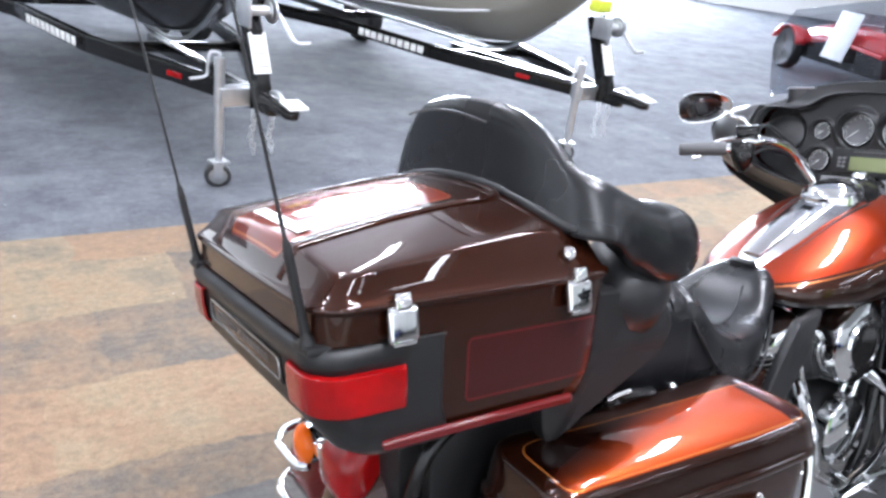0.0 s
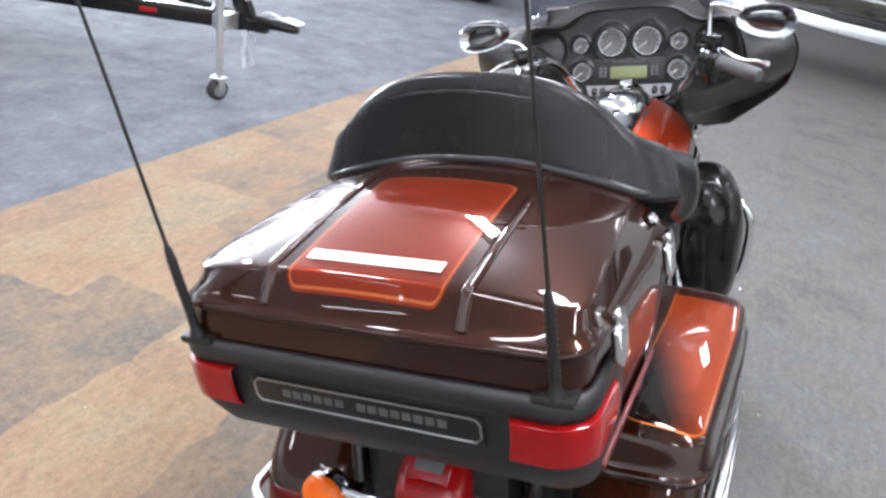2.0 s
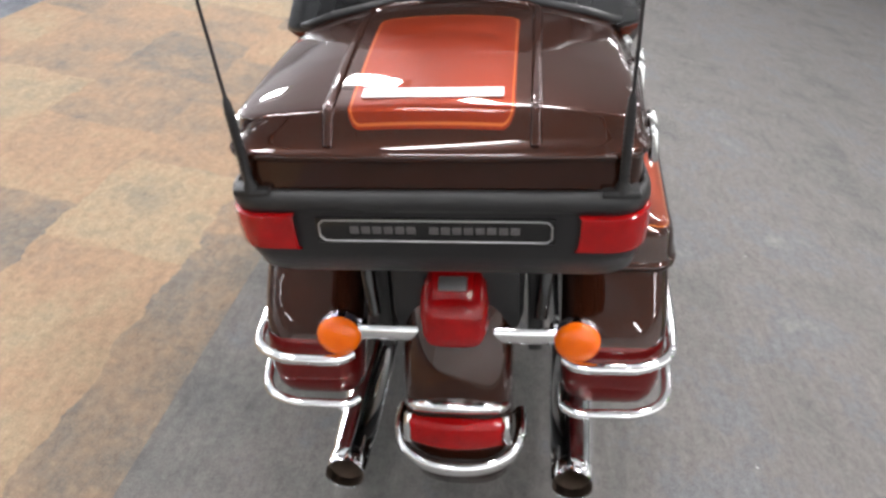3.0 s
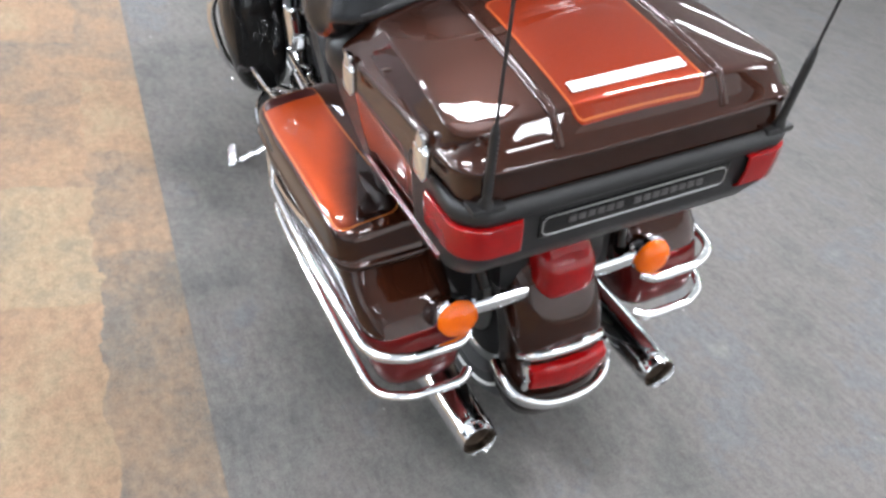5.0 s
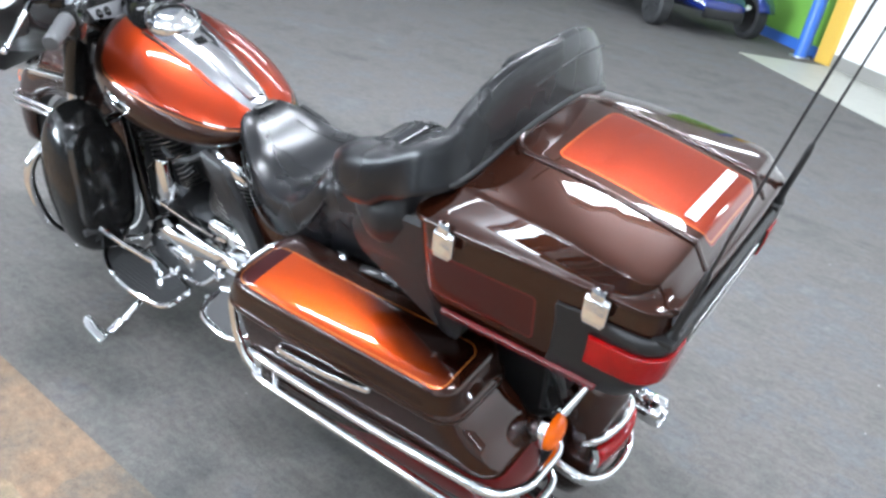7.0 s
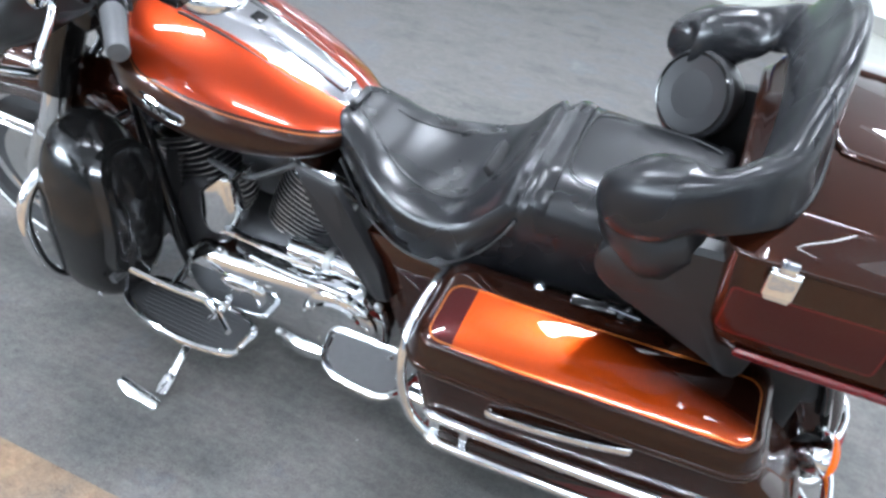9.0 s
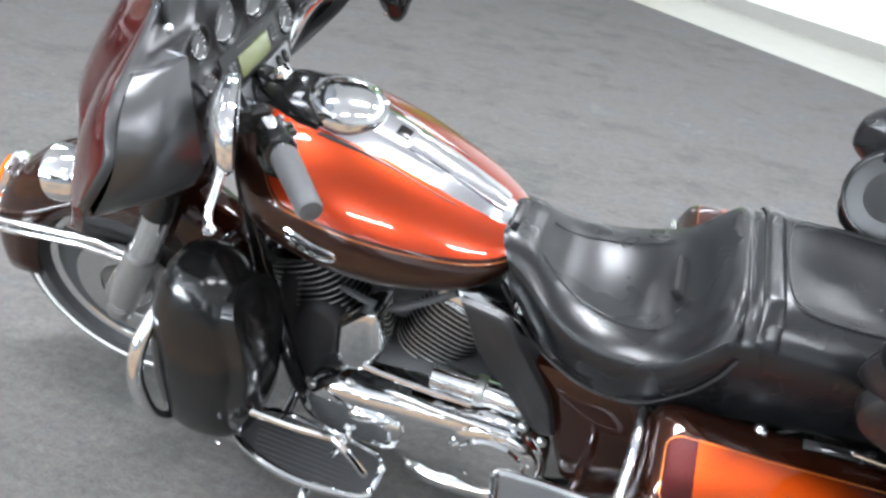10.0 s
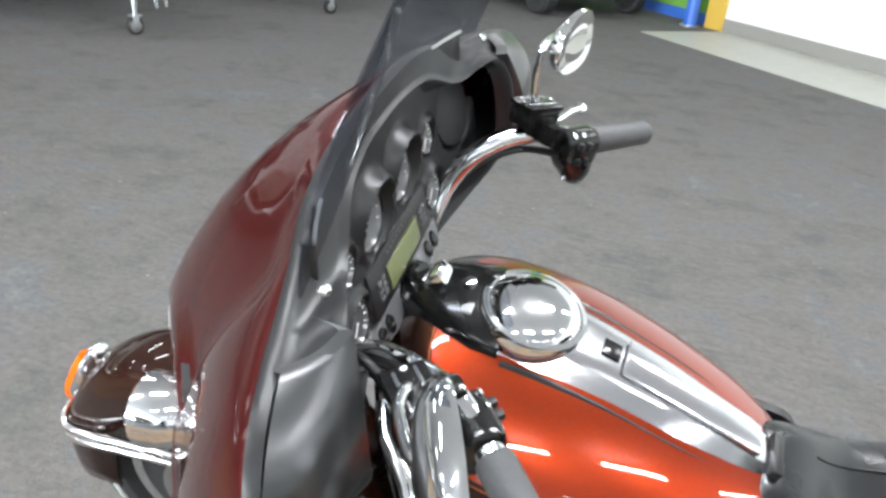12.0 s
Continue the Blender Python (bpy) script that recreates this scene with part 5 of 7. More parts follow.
part("stand_foot", loft([oval(x, y, z, (0, 0.97, -0.22), (0, 0.22, 0.97), w, 0.008, 16, 3) for x, y, z, w in ((1.500, 0.441, 0.1085, 0.012), (1.506, 0.440, 0.1085, 0.017), (1.55, 0.434, 0.107, 0.018), (1.60, 0.425, 0.109, 0.017), (1.618, 0.421, 0.113, 0.014), (1.622, 0.420, 0.114, 0.009))]), CHROME, stand)

part("steering_head", lathe([(-0.09, 0.034), (-0.08, 0.042), (0.10, 0.042), (0.11, 0.03)], (1.745, 0, 0.86), (-0.42, 0, 0.9), 24), BLACK_GLOSS, bike, "black steering head")
front_before = set(bike.children)
# front end ---------------------------------------------------------------
for s in (1, -1):
    fork = part("fork_leg", tube([(1.805, s * 0.115, 0.90), (1.935, s * 0.115, 0.62), (2.067, s * 0.115, 0.360)], 0.031, 6, 20), CHROME, bike, "chrome fork leg with a satin alloy slider")
    part("slider", tube([(1.973, s * 0.115, 0.545), (2.022, s * 0.115, 0.45), (2.082, s * 0.112, 0.330)], [0.036, 0.036, 0.030], 5, 20), DULL_METAL, fork)
    part("fork_shroud", tube([(1.81, s * 0.115, 0.89), (1.905, s * 0.115, 0.685)], 0.041, 3, 20), BLACK_GLOSS, fork)
    part("brake_caliper", block((2.055, s * 0.10, 0.42), (0.10, 0.05, 0.06), 0.012, pose(0, 0, 0, 0, 60, 0)), DULL_METAL, bike, "alloy brake caliper")
    lampo = Vector((2.02, s * 0.185, 0.792))
    pl = part("passing_lamp", lathe([(-0.060, 0.008), (-0.056, 0.024), (-0.042, 0.040), (-0.015, 0.051), (0.012, 0.055), (0.024, 0.055), (0.029, 0.050)], lampo, (1, 0, -0.05), 40), CHROME, bike, "chrome bullet passing lamp")
    part("lamp_glass", lathe([(0.026, 0.050), (0.035, 0.037), (0.038, 0.018), (0.039, 0.001)], lampo, (1, 0, -0.05), 32), CLEAR_LENS, pl)
    part("lamp_bar", tube([(1.92, s * 0.02, 0.68), (1.95, s * 0.10, 0.69), (2.02, s * 0.182, 0.735)], 0.012, 4, 12), CHROME, bike, "chrome lamp bar")
    for z0 in (0.545, 0.520):
        part("fender_rail", tube([(2.02, s * 0.088, z0 - 0.050), (2.13, s * 0.094, z0 - 0.022), (2.25, s * 0.096, z0 - 0.022), (2.36, s * 0.088, z0 - 0.036), (2.402, s * 0.055, z0 - 0.046), (2.412, 0, z0 - 0.048)], 0.008, 5, 10), CHROME, bike, "chrome front fender rail")
thicken(part("front_fender", fender(FW, 0.366, 0.080, -2, 168, 36, 0.13), BROWN_PAINT, bike, "dark brown pearl front mudguard"), 0.004)
part("fender_tip_lamp", loft([oval(2.352 + 0.02 * k, 0, 0.606 - 0.034 * k, (0, 1, 0), (0.5, 0, 0.85), w, 0.022, 20, 2.6) for k, w in ((0, 0.012), (0.4, 0.034), (1.2, 0.045), (2.0, 0.042), (2.5, 0.02))]), AMBER_LENS, bike, "amber fender tip lamp")
part("fender_tip_bezel", loft([oval(2.330 + 0.02 * k, 0, 0.622 - 0.034 * k, (0, 1, 0), (0.5, 0, 0.85), w, 0.020, 20, 2.6) for k, w in ((0, 0.010), (0.4, 0.040), (1.6, 0.052), (2.2, 0.046), (2.6, 0.02))]), CHROME, bike, "chrome bezel of the fender lamp")
part("fender_reflector", loft([oval(2.402, y, 0.446, (1, 0, 0), (0, 0, 1), 0.010, 0.013, 14, 3) for y in (-0.045, -0.04, 0.04, 0.045)]), AMBER_LENS, bike, "amber reflector below the fender rail")
part("triple_clamp", block((1.77, 0, 0.90), (0.08, 0.30, 0.05), 0.015, pose(0, 0, 0, 0, -26, 0)), BLACK_GLOSS, bike, "black fork yoke")

# fairing -----------------------------------------------------------------
OUT = [(0.0, 1.225), (0.12, 1.222), (0.20, 1.205), (0.25, 1.182), (0.30, 1.166), (0.36, 1.157), (0.42, 1.141), (0.461, 1.106), (0.478, 1.050), (0.468, 0.990), (0.425, 0.94), (0.36, 0.90), (0.30, 0.872), (0.23, 0.85), (0.17, 0.85), (0.135, 0.90), (0.11, 0.935), (0.0, 0.945)]
half = spline([(y, z, 0) for y, z in OUT], 3)
loop = [(p[0], p[1]) for p in half] + [(-p[0], p[1]) for p in half[-2:0:-1]]


def sweep(y, z=1.1):
    """How far forward the seam between shell and inner fairing lies: swept back at the wings, forward again towards their foot."""
    return 1.755 - 0.33 * y * y + 0.7 * max(0.0, 1.095 - z) * min(1.0, abs(y) / 0.3)


def smooth(q):
    q = min(1.0, max(0.0, q))
    return q * q * (3 - 2 * q)


LOW_Y = (0.0, 0.1, 0.2, 0.3, 0.36, 0.42, 0.462, 0.479)


def shell_end(y):
    """How far forward the shell reaches at this breadth."""
    return float(np.interp(abs(y), (0, 0.03, 0.06, 0.1, 0.2, 0.27, 0.32, 0.36, 0.40, 0.43, 0.457, 0.48), (2.10, 2.093, 2.073, 2.046, 1.985, 1.942, 1.905, 1.872, 1.84, 1.81, 1.77, 1.735)))


def shell_point(y, z, f, grow=1.0):
    """The shell at the share f of its way from the seam to its front edge: straight above the nose, blunt at the wings, with a valley between."""
    x0, t = sweep(y, z), smooth((abs(y) - 0.15) / 0.14)
    low = float(np.interp(abs(y), LOW_Y, (0.872, 0.862, 0.825, 0.82, 0.86, 0.91, 0.96, 1.02)))
    under = float(np.interp(abs(y), LOW_Y, (0.765, 0.765, 0.775, 0.80, 0.85, 0.90, 0.95, 1.01)))
    top = low + (z - low) * max(0.0, 1 - f ** (1.45 + 0.05 * t)) ** (0.92 - 0.17 * t)
    top -= smooth(f / 0.25) * (1 - smooth((f - 0.85) / 0.15)) * 0.075 * math.exp(-(((abs(y) - 0.185) / 0.065) ** 2))
    bottom = z + (under - z) * f
    w = smooth((z - 0.93) / 0.08) if abs(y) < 0.3 else smooth((z - np.interp(abs(y), (0.3, 0.47), (0.95, 1.02))) / 0.05)
    zz = bottom + (top - bottom) * w
    return Vector((x0 + (shell_end(y) - x0) * f, y * grow, 0.95 + (zz - 0.95) * grow))


def shell_ring(f, grow=1.0):
    return [shell_point(y, z, f, grow) for y, z in loop]


def front_edge(y, z, grow=1.0):
    q = (shell_point(y, 1.1, 1.0, grow) + shell_point(y, 0.86, 1.0, grow)) / 2
    return q + Vector((0.012, 0, 0))


SHARES = (0.0, 0.04, 0.10, 0.18, 0.28, 0.40, 0.52, 0.63, 0.73, 0.82, 0.89, 0.94, 0.975, 1.0)
shell = part("outer_fairing", loft([shell_ring(f) for f in SHARES] + [[front_edge(y, z) for y, z in loop]], True, False), MAROON_PAINT, bike, "dark maroon batwing fairing shell")
shell.data.set_sharp_from_angle(angle=radians(70))
shell.data.materials.append(BLACK_SATIN)
for face in shell.data.polygons:
    if face.center.z < 1.0 and (face.normal.x < 0.0 or face.normal.z < -0.5):
        face.material_index = 1
part("headlamp", lathe([(-0.02, 0.066), (0.02, 0.068), (0.03, 0.062), (0.045, 0.04), (0.05, 0.001)], (2.055, 0, 0.815), (1, 0, 0.0), 36), CLEAR_LENS, bike, "round headlamp in the fairing nose")
# the inner fairing: a satin flank from the seam back to a lip, and a deep dash inside the lip
LIP = [(0.0, 1.197), (0.07, 1.198), (0.125, 1.194), (0.16, 1.180), (0.19, 1.162), (0.225, 1.154), (0.26, 1.160), (0.292, 1.158), (0.315, 1.135), (0.329, 1.09), (0.334, 1.045), (0.330, 1.005), (0.30, 0.975), (0.26, 0.955), (0.20, 0.935), (0.15, 0.925), (0.10, 0.930), (0.0, 0.938)]


def closed_loop(points, n=120):
    half = spline([(y, z, 0) for y, z in points], 6)
    return resample([(0.0, p[0], p[1]) for p in half] + [(0.0, -p[0], p[1]) for p in half[-2:0:-1]], n)


def lip_x(y):
    return 1.742 - 0.82 * y * y


seam_loop, lip_loop = closed_loop(OUT), closed_loop(LIP)
rings = [[Vector((sweep(p.y, p.z) + o, p.y * g, 1.03 + (p.z - 1.03) * g)) for p in seam_loop] for o, g in ((0.010, 0.97), (0.004, 1.004), (-0.004, 1.008), (-0.012, 1.002))]
for f in (0.15, 0.3, 0.45, 0.6, 0.75, 0.87, 0.95):
    rings.append([Vector((a.x + (lip_x(b.y) - a.x) * f + 0.014 * min(1.0, f / 0.15, (1 - f) / 0.15) * smooth((abs(b.y) - 0.24) / 0.07), a.y + (b.y - a.y) * f, a.z + (b.z - a.z) * f)) for a, b in zip(rings[3], lip_loop)])
for o, g in ((-0.004, 0.995), (-0.006, 0.98), (-0.003, 0.962), (0.006, 0.95), (0.014, 0.943), (0.020, 0.935)):
    rings.append([Vector((lip_x(b.y) + o, b.y * g, 1.06 + (b.z - 1.06) * g)) for b in lip_loop])
inner = part("inner_fairing", loft(rings, True, False), BLACK_SATIN, bike, "satin black inner fairing with instruments")
inner.data.set_sharp_from_angle(angle=radians(60))

# the broad satin panel that closes each wing towards the rider: from the seam back to the lip
WING_SEAM = [(0.362, 1.160), (0.418, 1.143), (0.457, 1.108), (0.474, 1.050), (0.464, 0.990), (0.428, 0.952)]
WING_LIP = [(0.300, 1.160), (0.321, 1.12), (0.336, 1.08), (0.342, 1.045), (0.342, 1.015), (0.352, 0.985)]
for s in (1, -1):
    rings = []
    for k, ((ys, zs, _), (yl, zl, _)) in enumerate(zip(spline([(y, z, 0) for y, z in WING_SEAM], 5), spline([(y, z, 0) for y, z in WING_LIP], 5))):
        v = k / 25
        ring = []
        for u in np.linspace(0, 1, 15):
            y, z = ys + (yl - ys) * u, zs + (zl - zs) * u
            x = (1.737 - 0.33 * ys * ys + 0.35 * (math.hypot(1.085 - zs, 0.035) + 1.085 - zs)) * (1 - u) + (lip_x(yl) - 0.014 + 0.02 * smooth((v - 0.8) / 0.2)) * u
            out = 0.020 * math.sin(math.pi * u) * (0.5 + 0.5 * math.sin(math.pi * v))
            ring.append(Vector((x - 0.8 * out, s * (y + 0.6 * out), z)))
        ring.append(ring[-1] + Vector((0.006, -s * 0.004, 0)))
        ring.append(ring[-1] + Vector((0.03, -s * 0.004, 0)))
        rings.append(ring)
    first = [p + Vector((0.016, -s * 0.004, -0.003)) for p in rings[0]]
    last = [p + Vector((0.012, -s * 0.012, -0.004)) for p in rings[-1]]
    part("wing_panel", loft([first] + rings + [last, [p + Vector((0.03, -s * 0.03, 0.0)) for p in last]], False, False), COVER_SATIN, inner, "broad satin grey-black wing panel", 50)
# breadth, height, radius and depth of each dial's well
WELLS = [(0.0535, 1.094, 0.042, 0.004), (0.148, 1.090, 0.024, -0.004), (0.146, 1.008, 0.029, -0.004), (0.258, 1.080, 0.056, 0.002)]


def dash_slope(y, z):
    return 1.727 + 0.10 * (z - 1.01) - 0.45 * max(0.0, abs(y) - 0.10) ** 2


def dash_x(y, z):
    """The dash inside the lip, with wells and hoods round the dials and the loudspeakers."""
    x = dash_slope(y, z)
    for cy, cz, r, deep in WELLS:
        dy, dz = abs(y) - cy, z - cz
        d = math.hypot(dy, dz)
        up = 0.5 + 0.5 * (dz / d if d > 1e-6 else 0.0)
        x += (deep + 0.012) * (1 - smooth((d - 0.98 * r) / (0.20 * r)))
        if r < 0.05:
            x -= (0.022 if r > 0.035 else 0.010) * up * math.exp(-(((d - 1.26 * r) / (0.17 * r)) ** 2))
    return x


edge = [(p.y * 0.965, 1.06 + (p.z - 1.06) * 0.965) for p in lip_loop]


def inside(y, z):
    hit = False
    for (y0, z0), (y1, z1) in zip(edge, edge[1:] + edge[:1]):
        if (z0 > z) != (z1 > z) and y < y0 + (z - z0) / (z1 - z0) * (y1 - y0):
            hit = not hit
    return hit


bm, nodes = bmesh.new(), {}
ys, zs = np.linspace(-0.36, 0.36, 181), np.linspace(0.92, 1.20, 71)
for a, y in enumerate(ys):
    for b, z in enumerate(zs):
        if inside(y, z):
            nodes[a, b] = bm.verts.new((dash_x(y, z), y, z))
for a, b in list(nodes):
    quad = [nodes.get(k) for k in ((a, b), (a + 1, b), (a + 1, b + 1), (a, b + 1))]
    if all(quad):
        bm.faces.new(quad)
part("dash", bm, BLACK_SATIN, inner, "satin black dash with hooded wells")


def gauge(y, z, r, deep, face):
    n = Vector((-1, 0, 0.16)).normalized()
    o = Vector((dash_slope(y, z) + deep + 0.008, y, z))
    g = part("gauge", lathe([(-0.004, r * 1.06), (0.004, r * 1.06), (0.007, r * 1.02), (0.006, r * 0.97), (0.0, r * 0.96)], o, n, 40), BLACK_GLOSS, bike, "round dial in a black hooded well")
    part("dial", lathe([(-0.001, r * 0.98), (0.002, r * 0.95), (0.0025, 0.0005)], o, n, 36), face, g)
    part("bezel_ring", lathe([(0.002, r * 0.985), (0.005, r * 0.985), (0.005, r * 0.94), (0.002, r * 0.94)], o, n, 36), CHROME, g)
    o = o + n * 0.0045
    w = n.cross(Vector((0, 1, 0))).normalized()
    part("needle", tube([o, o + (Vector((0, 1, 0)) * 0.6 + w * (0.5 if w.z < 0 else -0.5)) * r * 0.8], 0.0011, 2, 6), PAPER, g)
    for k in range(11):
        t = radians(-215 + 25 * k)
        e = Vector((0, 1, 0)) * math.cos(t) + w * math.sin(t)
        part("tick", tube([o - n * 0.0012 + e * r * 0.72, o - n * 0.0012 + e * r * 0.84], 0.0009, 2, 4), PAPER, g)
    return g


for s in (1, -1):
    for (y, z, r, deep), face in zip(WELLS, (DIAL, DIAL_DARK, DIAL_DARK)):
        gauge(s * y, z, r, deep, face)
    sx = Vector((dash_slope(0.258, 1.080) + 0.008, s * 0.258, 1.080))
    part("fairing_speaker", lathe([(-0.02, 0.056), (0.0, 0.056), (0.004, 0.05), (0.010, 0.02), (0.011, 0.001)], sx, (-1, -s * 0.1, 0.3), 36), RUBBER, bike, "black round fairing speaker")
    # hand control, bar and grip
    inner_end, outer_end = (Vector((1.528, 0.302, 1.040)), Vector((1.445, 0.402, 1.036))) if s > 0 else (Vector((1.518, -0.272, 1.050)), Vector((1.448, -0.364, 1.022)))
    bar = [(1.742, s * 0.05, 0.86), (1.742, s * 0.10, 0.90), (1.733, s * 0.155, 0.945), (1.714, s * 0.188, 0.992), (1.687, s * 0.206, 1.028), (1.656, s * 0.223, 1.049), (1.618, s * 0.243, 1.060), (1.572, s * 0.264, 1.058), inner_end, outer_end]
    part("handlebar", tube(bar, 0.0155, 5, 16), CHROME, bike, "bent chrome handlebar half")
    bar = [Vector(q) for q in bar]
    gd = (bar[-1] - bar[-2]).normalized()
    g0 = bar[-1] - gd * 0.118
    part("grip", lathe([(0, 0.019), (0.004, 0.0205), (0.10, 0.0185), (0.122, 0.0188), (0.128, 0.016), (0.13, 0.004)], g0, gd, 24), GRIP, bike, "grey-black rubber hand grip")
    cp = bar[-2] - gd * 0.012
    gu = gd.cross(Vector((0, 0, 1))).normalized()
    gv = gu.cross(gd)

    def section(h, a, b, drop, e=3.0):
        """A rounded section across the bar, h along the grip, hanging by drop."""
        return [cp + gd * h + gu * (a * math.copysign(abs(math.cos(t)) ** (2 / e), math.cos(t))) + gv * (b * math.copysign(abs(math.sin(t)) ** (2 / e), math.sin(t)) - drop) for t in np.linspace(0, 2 * math.pi, 24, endpoint=False)]

    ctl = part("switch_housing", loft(smooth_rings([section(*q) for q in ((-0.050, 0.014, 0.014, 0.0), (-0.046, 0.022, 0.024, 0.004), (-0.034, 0.025, 0.034, 0.012), (-0.016, 0.026, 0.038, 0.016), (0.0, 0.024, 0.034, 0.012), (0.010, 0.021, 0.026, 0.005), (0.014, 0.012, 0.014, 0.0))], 2)), BLACK_GLOSS, bike, "black switch housing with buttons")
    part("lower_box", loft(smooth_rings([[cp - gd * 0.022 + gu * 0.002 + Vector((0, 0, dz)) + gd * (a * math.cos(t)) + gu * (b * math.sin(t)) for t in np.linspace(0, 2 * math.pi, 20, endpoint=False)] for dz, a, b in ((-0.02, 0.030, 0.028), (-0.040, 0.027, 0.026), (-0.056, 0.019, 0.019), (-0.066, 0.010, 0.010))], 2)), BLACK_GLOSS, ctl)
    for k in range(4):
        part("button", block(cp + gd * (-0.034 + 0.016 * (k % 2)) + gv * (0.006 - 0.024 * (k // 2)) - gu * (s * 0.0255), (0.010, 0.010, 0.011), 0.003, Matrix((gd, gu, gv)).transposed().to_4x4()), BLACK_SATIN, ctl)
        part("clamp_screw", lathe([(0, 0.0042), (0.003, 0.0042), (0.0042, 0.002), (0.0044, 0.0005)], cp + gd * (-0.042 + 0.018 * (k % 2)) + gv * (0.018 if k < 2 else -0.046) - gu * (s * 0.014), gv * (1 if k < 2 else -1) - gu * s, 8), CHROME, ctl)
    mc = Vector((1.602, 0.300, 1.082) if s > 0 else (1.598, -0.240, 1.098))
    turn = Matrix((gd, gu, gv)).transposed().to_4x4()
    perch = part("master_cylinder", block(mc, (0.062, 0.046, 0.030), 0.009, turn), BLACK_GLOSS, bike, "black master cylinder and lever perch")
    part("master_lid", block(mc + gv * 0.017, (0.064, 0.048, 0.008), 0.0035, turn), BLACK_GLOSS, perch)
    for k in (-1, 1):
        part("lid_rib", block(mc + gv * 0.0215 + gu * (0.011 * k), (0.050, 0.004, 0.002), 0.0008, turn), CHROME, perch)
        part("lid_screw", lathe([(0, 0.004), (0.002, 0.004), (0.003, 0.002)], mc + gv * 0.021 + gd * (0.026 * k), gv, 10), CHROME, perch)
    part("bar_clamp", block((mc + cp - gd * 0.06) / 2, (0.030, 0.060, 0.034), 0.010, turn), BLACK_GLOSS, perch)
    fwd = Vector((1, 0, 0))
    ball = Vector((1.568, 0.450, 1.002) if s > 0 else (1.548, -0.392, 1.036))
    lv = [mc + fwd * 0.030 - Vector((0, 0, 0.010)), mc + gd * 0.040 + fwd * 0.042 - Vector((0, 0, 0.014)), mc + gd * 0.105 + fwd * 0.045 - Vector((0, 0, 0.026)), ball + Vector((0.012, -s * 0.022, 0.006)), ball]
    part("hand_lever", tube(lv, [0.009, 0.0085, 0.0075, 0.0065, 0.006], 5, 12, flat=0.8), CHROME, bike, "polished hand lever with a ball end")
    part("lever_ball", lathe([(-0.0095, 0.001), (-0.007, 0.0065), (0, 0.0095), (0.007, 0.0065), (0.0095, 0.001)], ball, (0, 0, 1), 16), CHROME, bike)
    mo = Vector((1.535, 0.402, 1.153) if s > 0 else (1.566, -0.385, 1.148))
    nn = Vector((-1, -0.42, -0.14) if s > 0 else (-1, 0.20, 0.0)).normalized()
    side = nn.cross(Vector((0, 0, 1))).normalized()
    upv = side.cross(nn)

    def leaf(h, a, b):
        """The mirror's outline: a blunt teardrop, narrower towards its outer end."""
        return [mo - nn * h + side * (-s * c * a) + upv * (q * b * (1 - 0.16 * c) + 0.006 * c) for c, q in [(math.copysign(abs(math.cos(t)) ** 0.85, math.cos(t)), math.copysign(abs(math.sin(t)) ** 0.8, math.sin(t))) for t in np.linspace(0, 2 * math.pi, 40, endpoint=False)]]

    mir = part("mirror", loft([leaf(*q) for q in ((-0.001, 0.0725, 0.0405), (-0.002, 0.0755, 0.0435), (0.004, 0.0775, 0.0455), (0.012, 0.0735, 0.0420), (0.021, 0.060, 0.033), (0.027, 0.040, 0.021), (0.030, 0.012, 0.008))]), CHROME, bike, "blunt oval chrome mirror on a bent stem")
    part("mirror_glass", loft([leaf(*q) for q in ((-0.0005, 0.0722, 0.0402), (-0.0008, 0.070, 0.039), (-0.0012, 0.03, 0.015))]), MIRROR, mir)
    root = mc - gd * 0.006 + gv * 0.018
    if s > 0:
        stem = [root, root + Vector((-0.002, 0.020, 0.020)), root + Vector((-0.006, 0.048, 0.026)), mo - nn * 0.030 + Vector((0.01, -0.02, -0.012)), mo - nn * 0.024]
    else:
        stem = [root, root + Vector((0.0, 0, 0.040)), root + Vector((-0.004, -0.004, 0.072)), root + Vector((-0.006, -0.018, 0.082)), mo - nn * 0.030 + Vector((0, 0.050, 0.026)), mo - nn * 0.024 + Vector((0, 0.025, 0.018))]
    part("stem", tube(stem, 0.0058, 5, 12), CHROME, mir)
    part("cable", tube([cp - gd * 0.05 - Vector((0, 0, 0.016)), (1.612, s * 0.238, 1.040), (1.655, s * 0.215, 1.030), (1.690, s * 0.198, 1.008), (1.718, s * 0.178, 0.970), (1.738, s * 0.13, 0.91), (1.742, s * 0.08, 0.84)], 0.0055, 6, 8), BLACK_SATIN, bike, "black control cable along the handlebar")
    if s > 0:
        wire = part("clutch_cable", tube([(1.634, 0.287, 1.072), (1.650, 0.283, 1.10), (1.684, 0.262, 1.09), (1.725, 0.205, 1.02), (1.75, 0.13, 0.90), (1.75, 0.10, 0.80)], 0.0052, 6, 10), BLACK_SATIN, bike, "black sheathed control cable with a bright ferrule")
        part("ferrule", tube([mc + fwd * 0.020, (1.632, 0.287, 1.062), (1.635, 0.287, 1.078)], [0.006, 0.0075, 0.0075], 3, 12), DULL_METAL, wire)
radio = part("radio", block((1.735, 0, 1.008), (0.03, 0.216, 0.074), 0.006, pose(0, 0, 0, 0, 10, 0)), BLACK_SATIN, bike, "black radio with a grey-green display")


def on_radio(y, z, up=0.016):
    return Vector((1.735, 0, 1.008)) + pose(0, 0, 0, 0, 10, 0) @ Vector((-up, y, z))


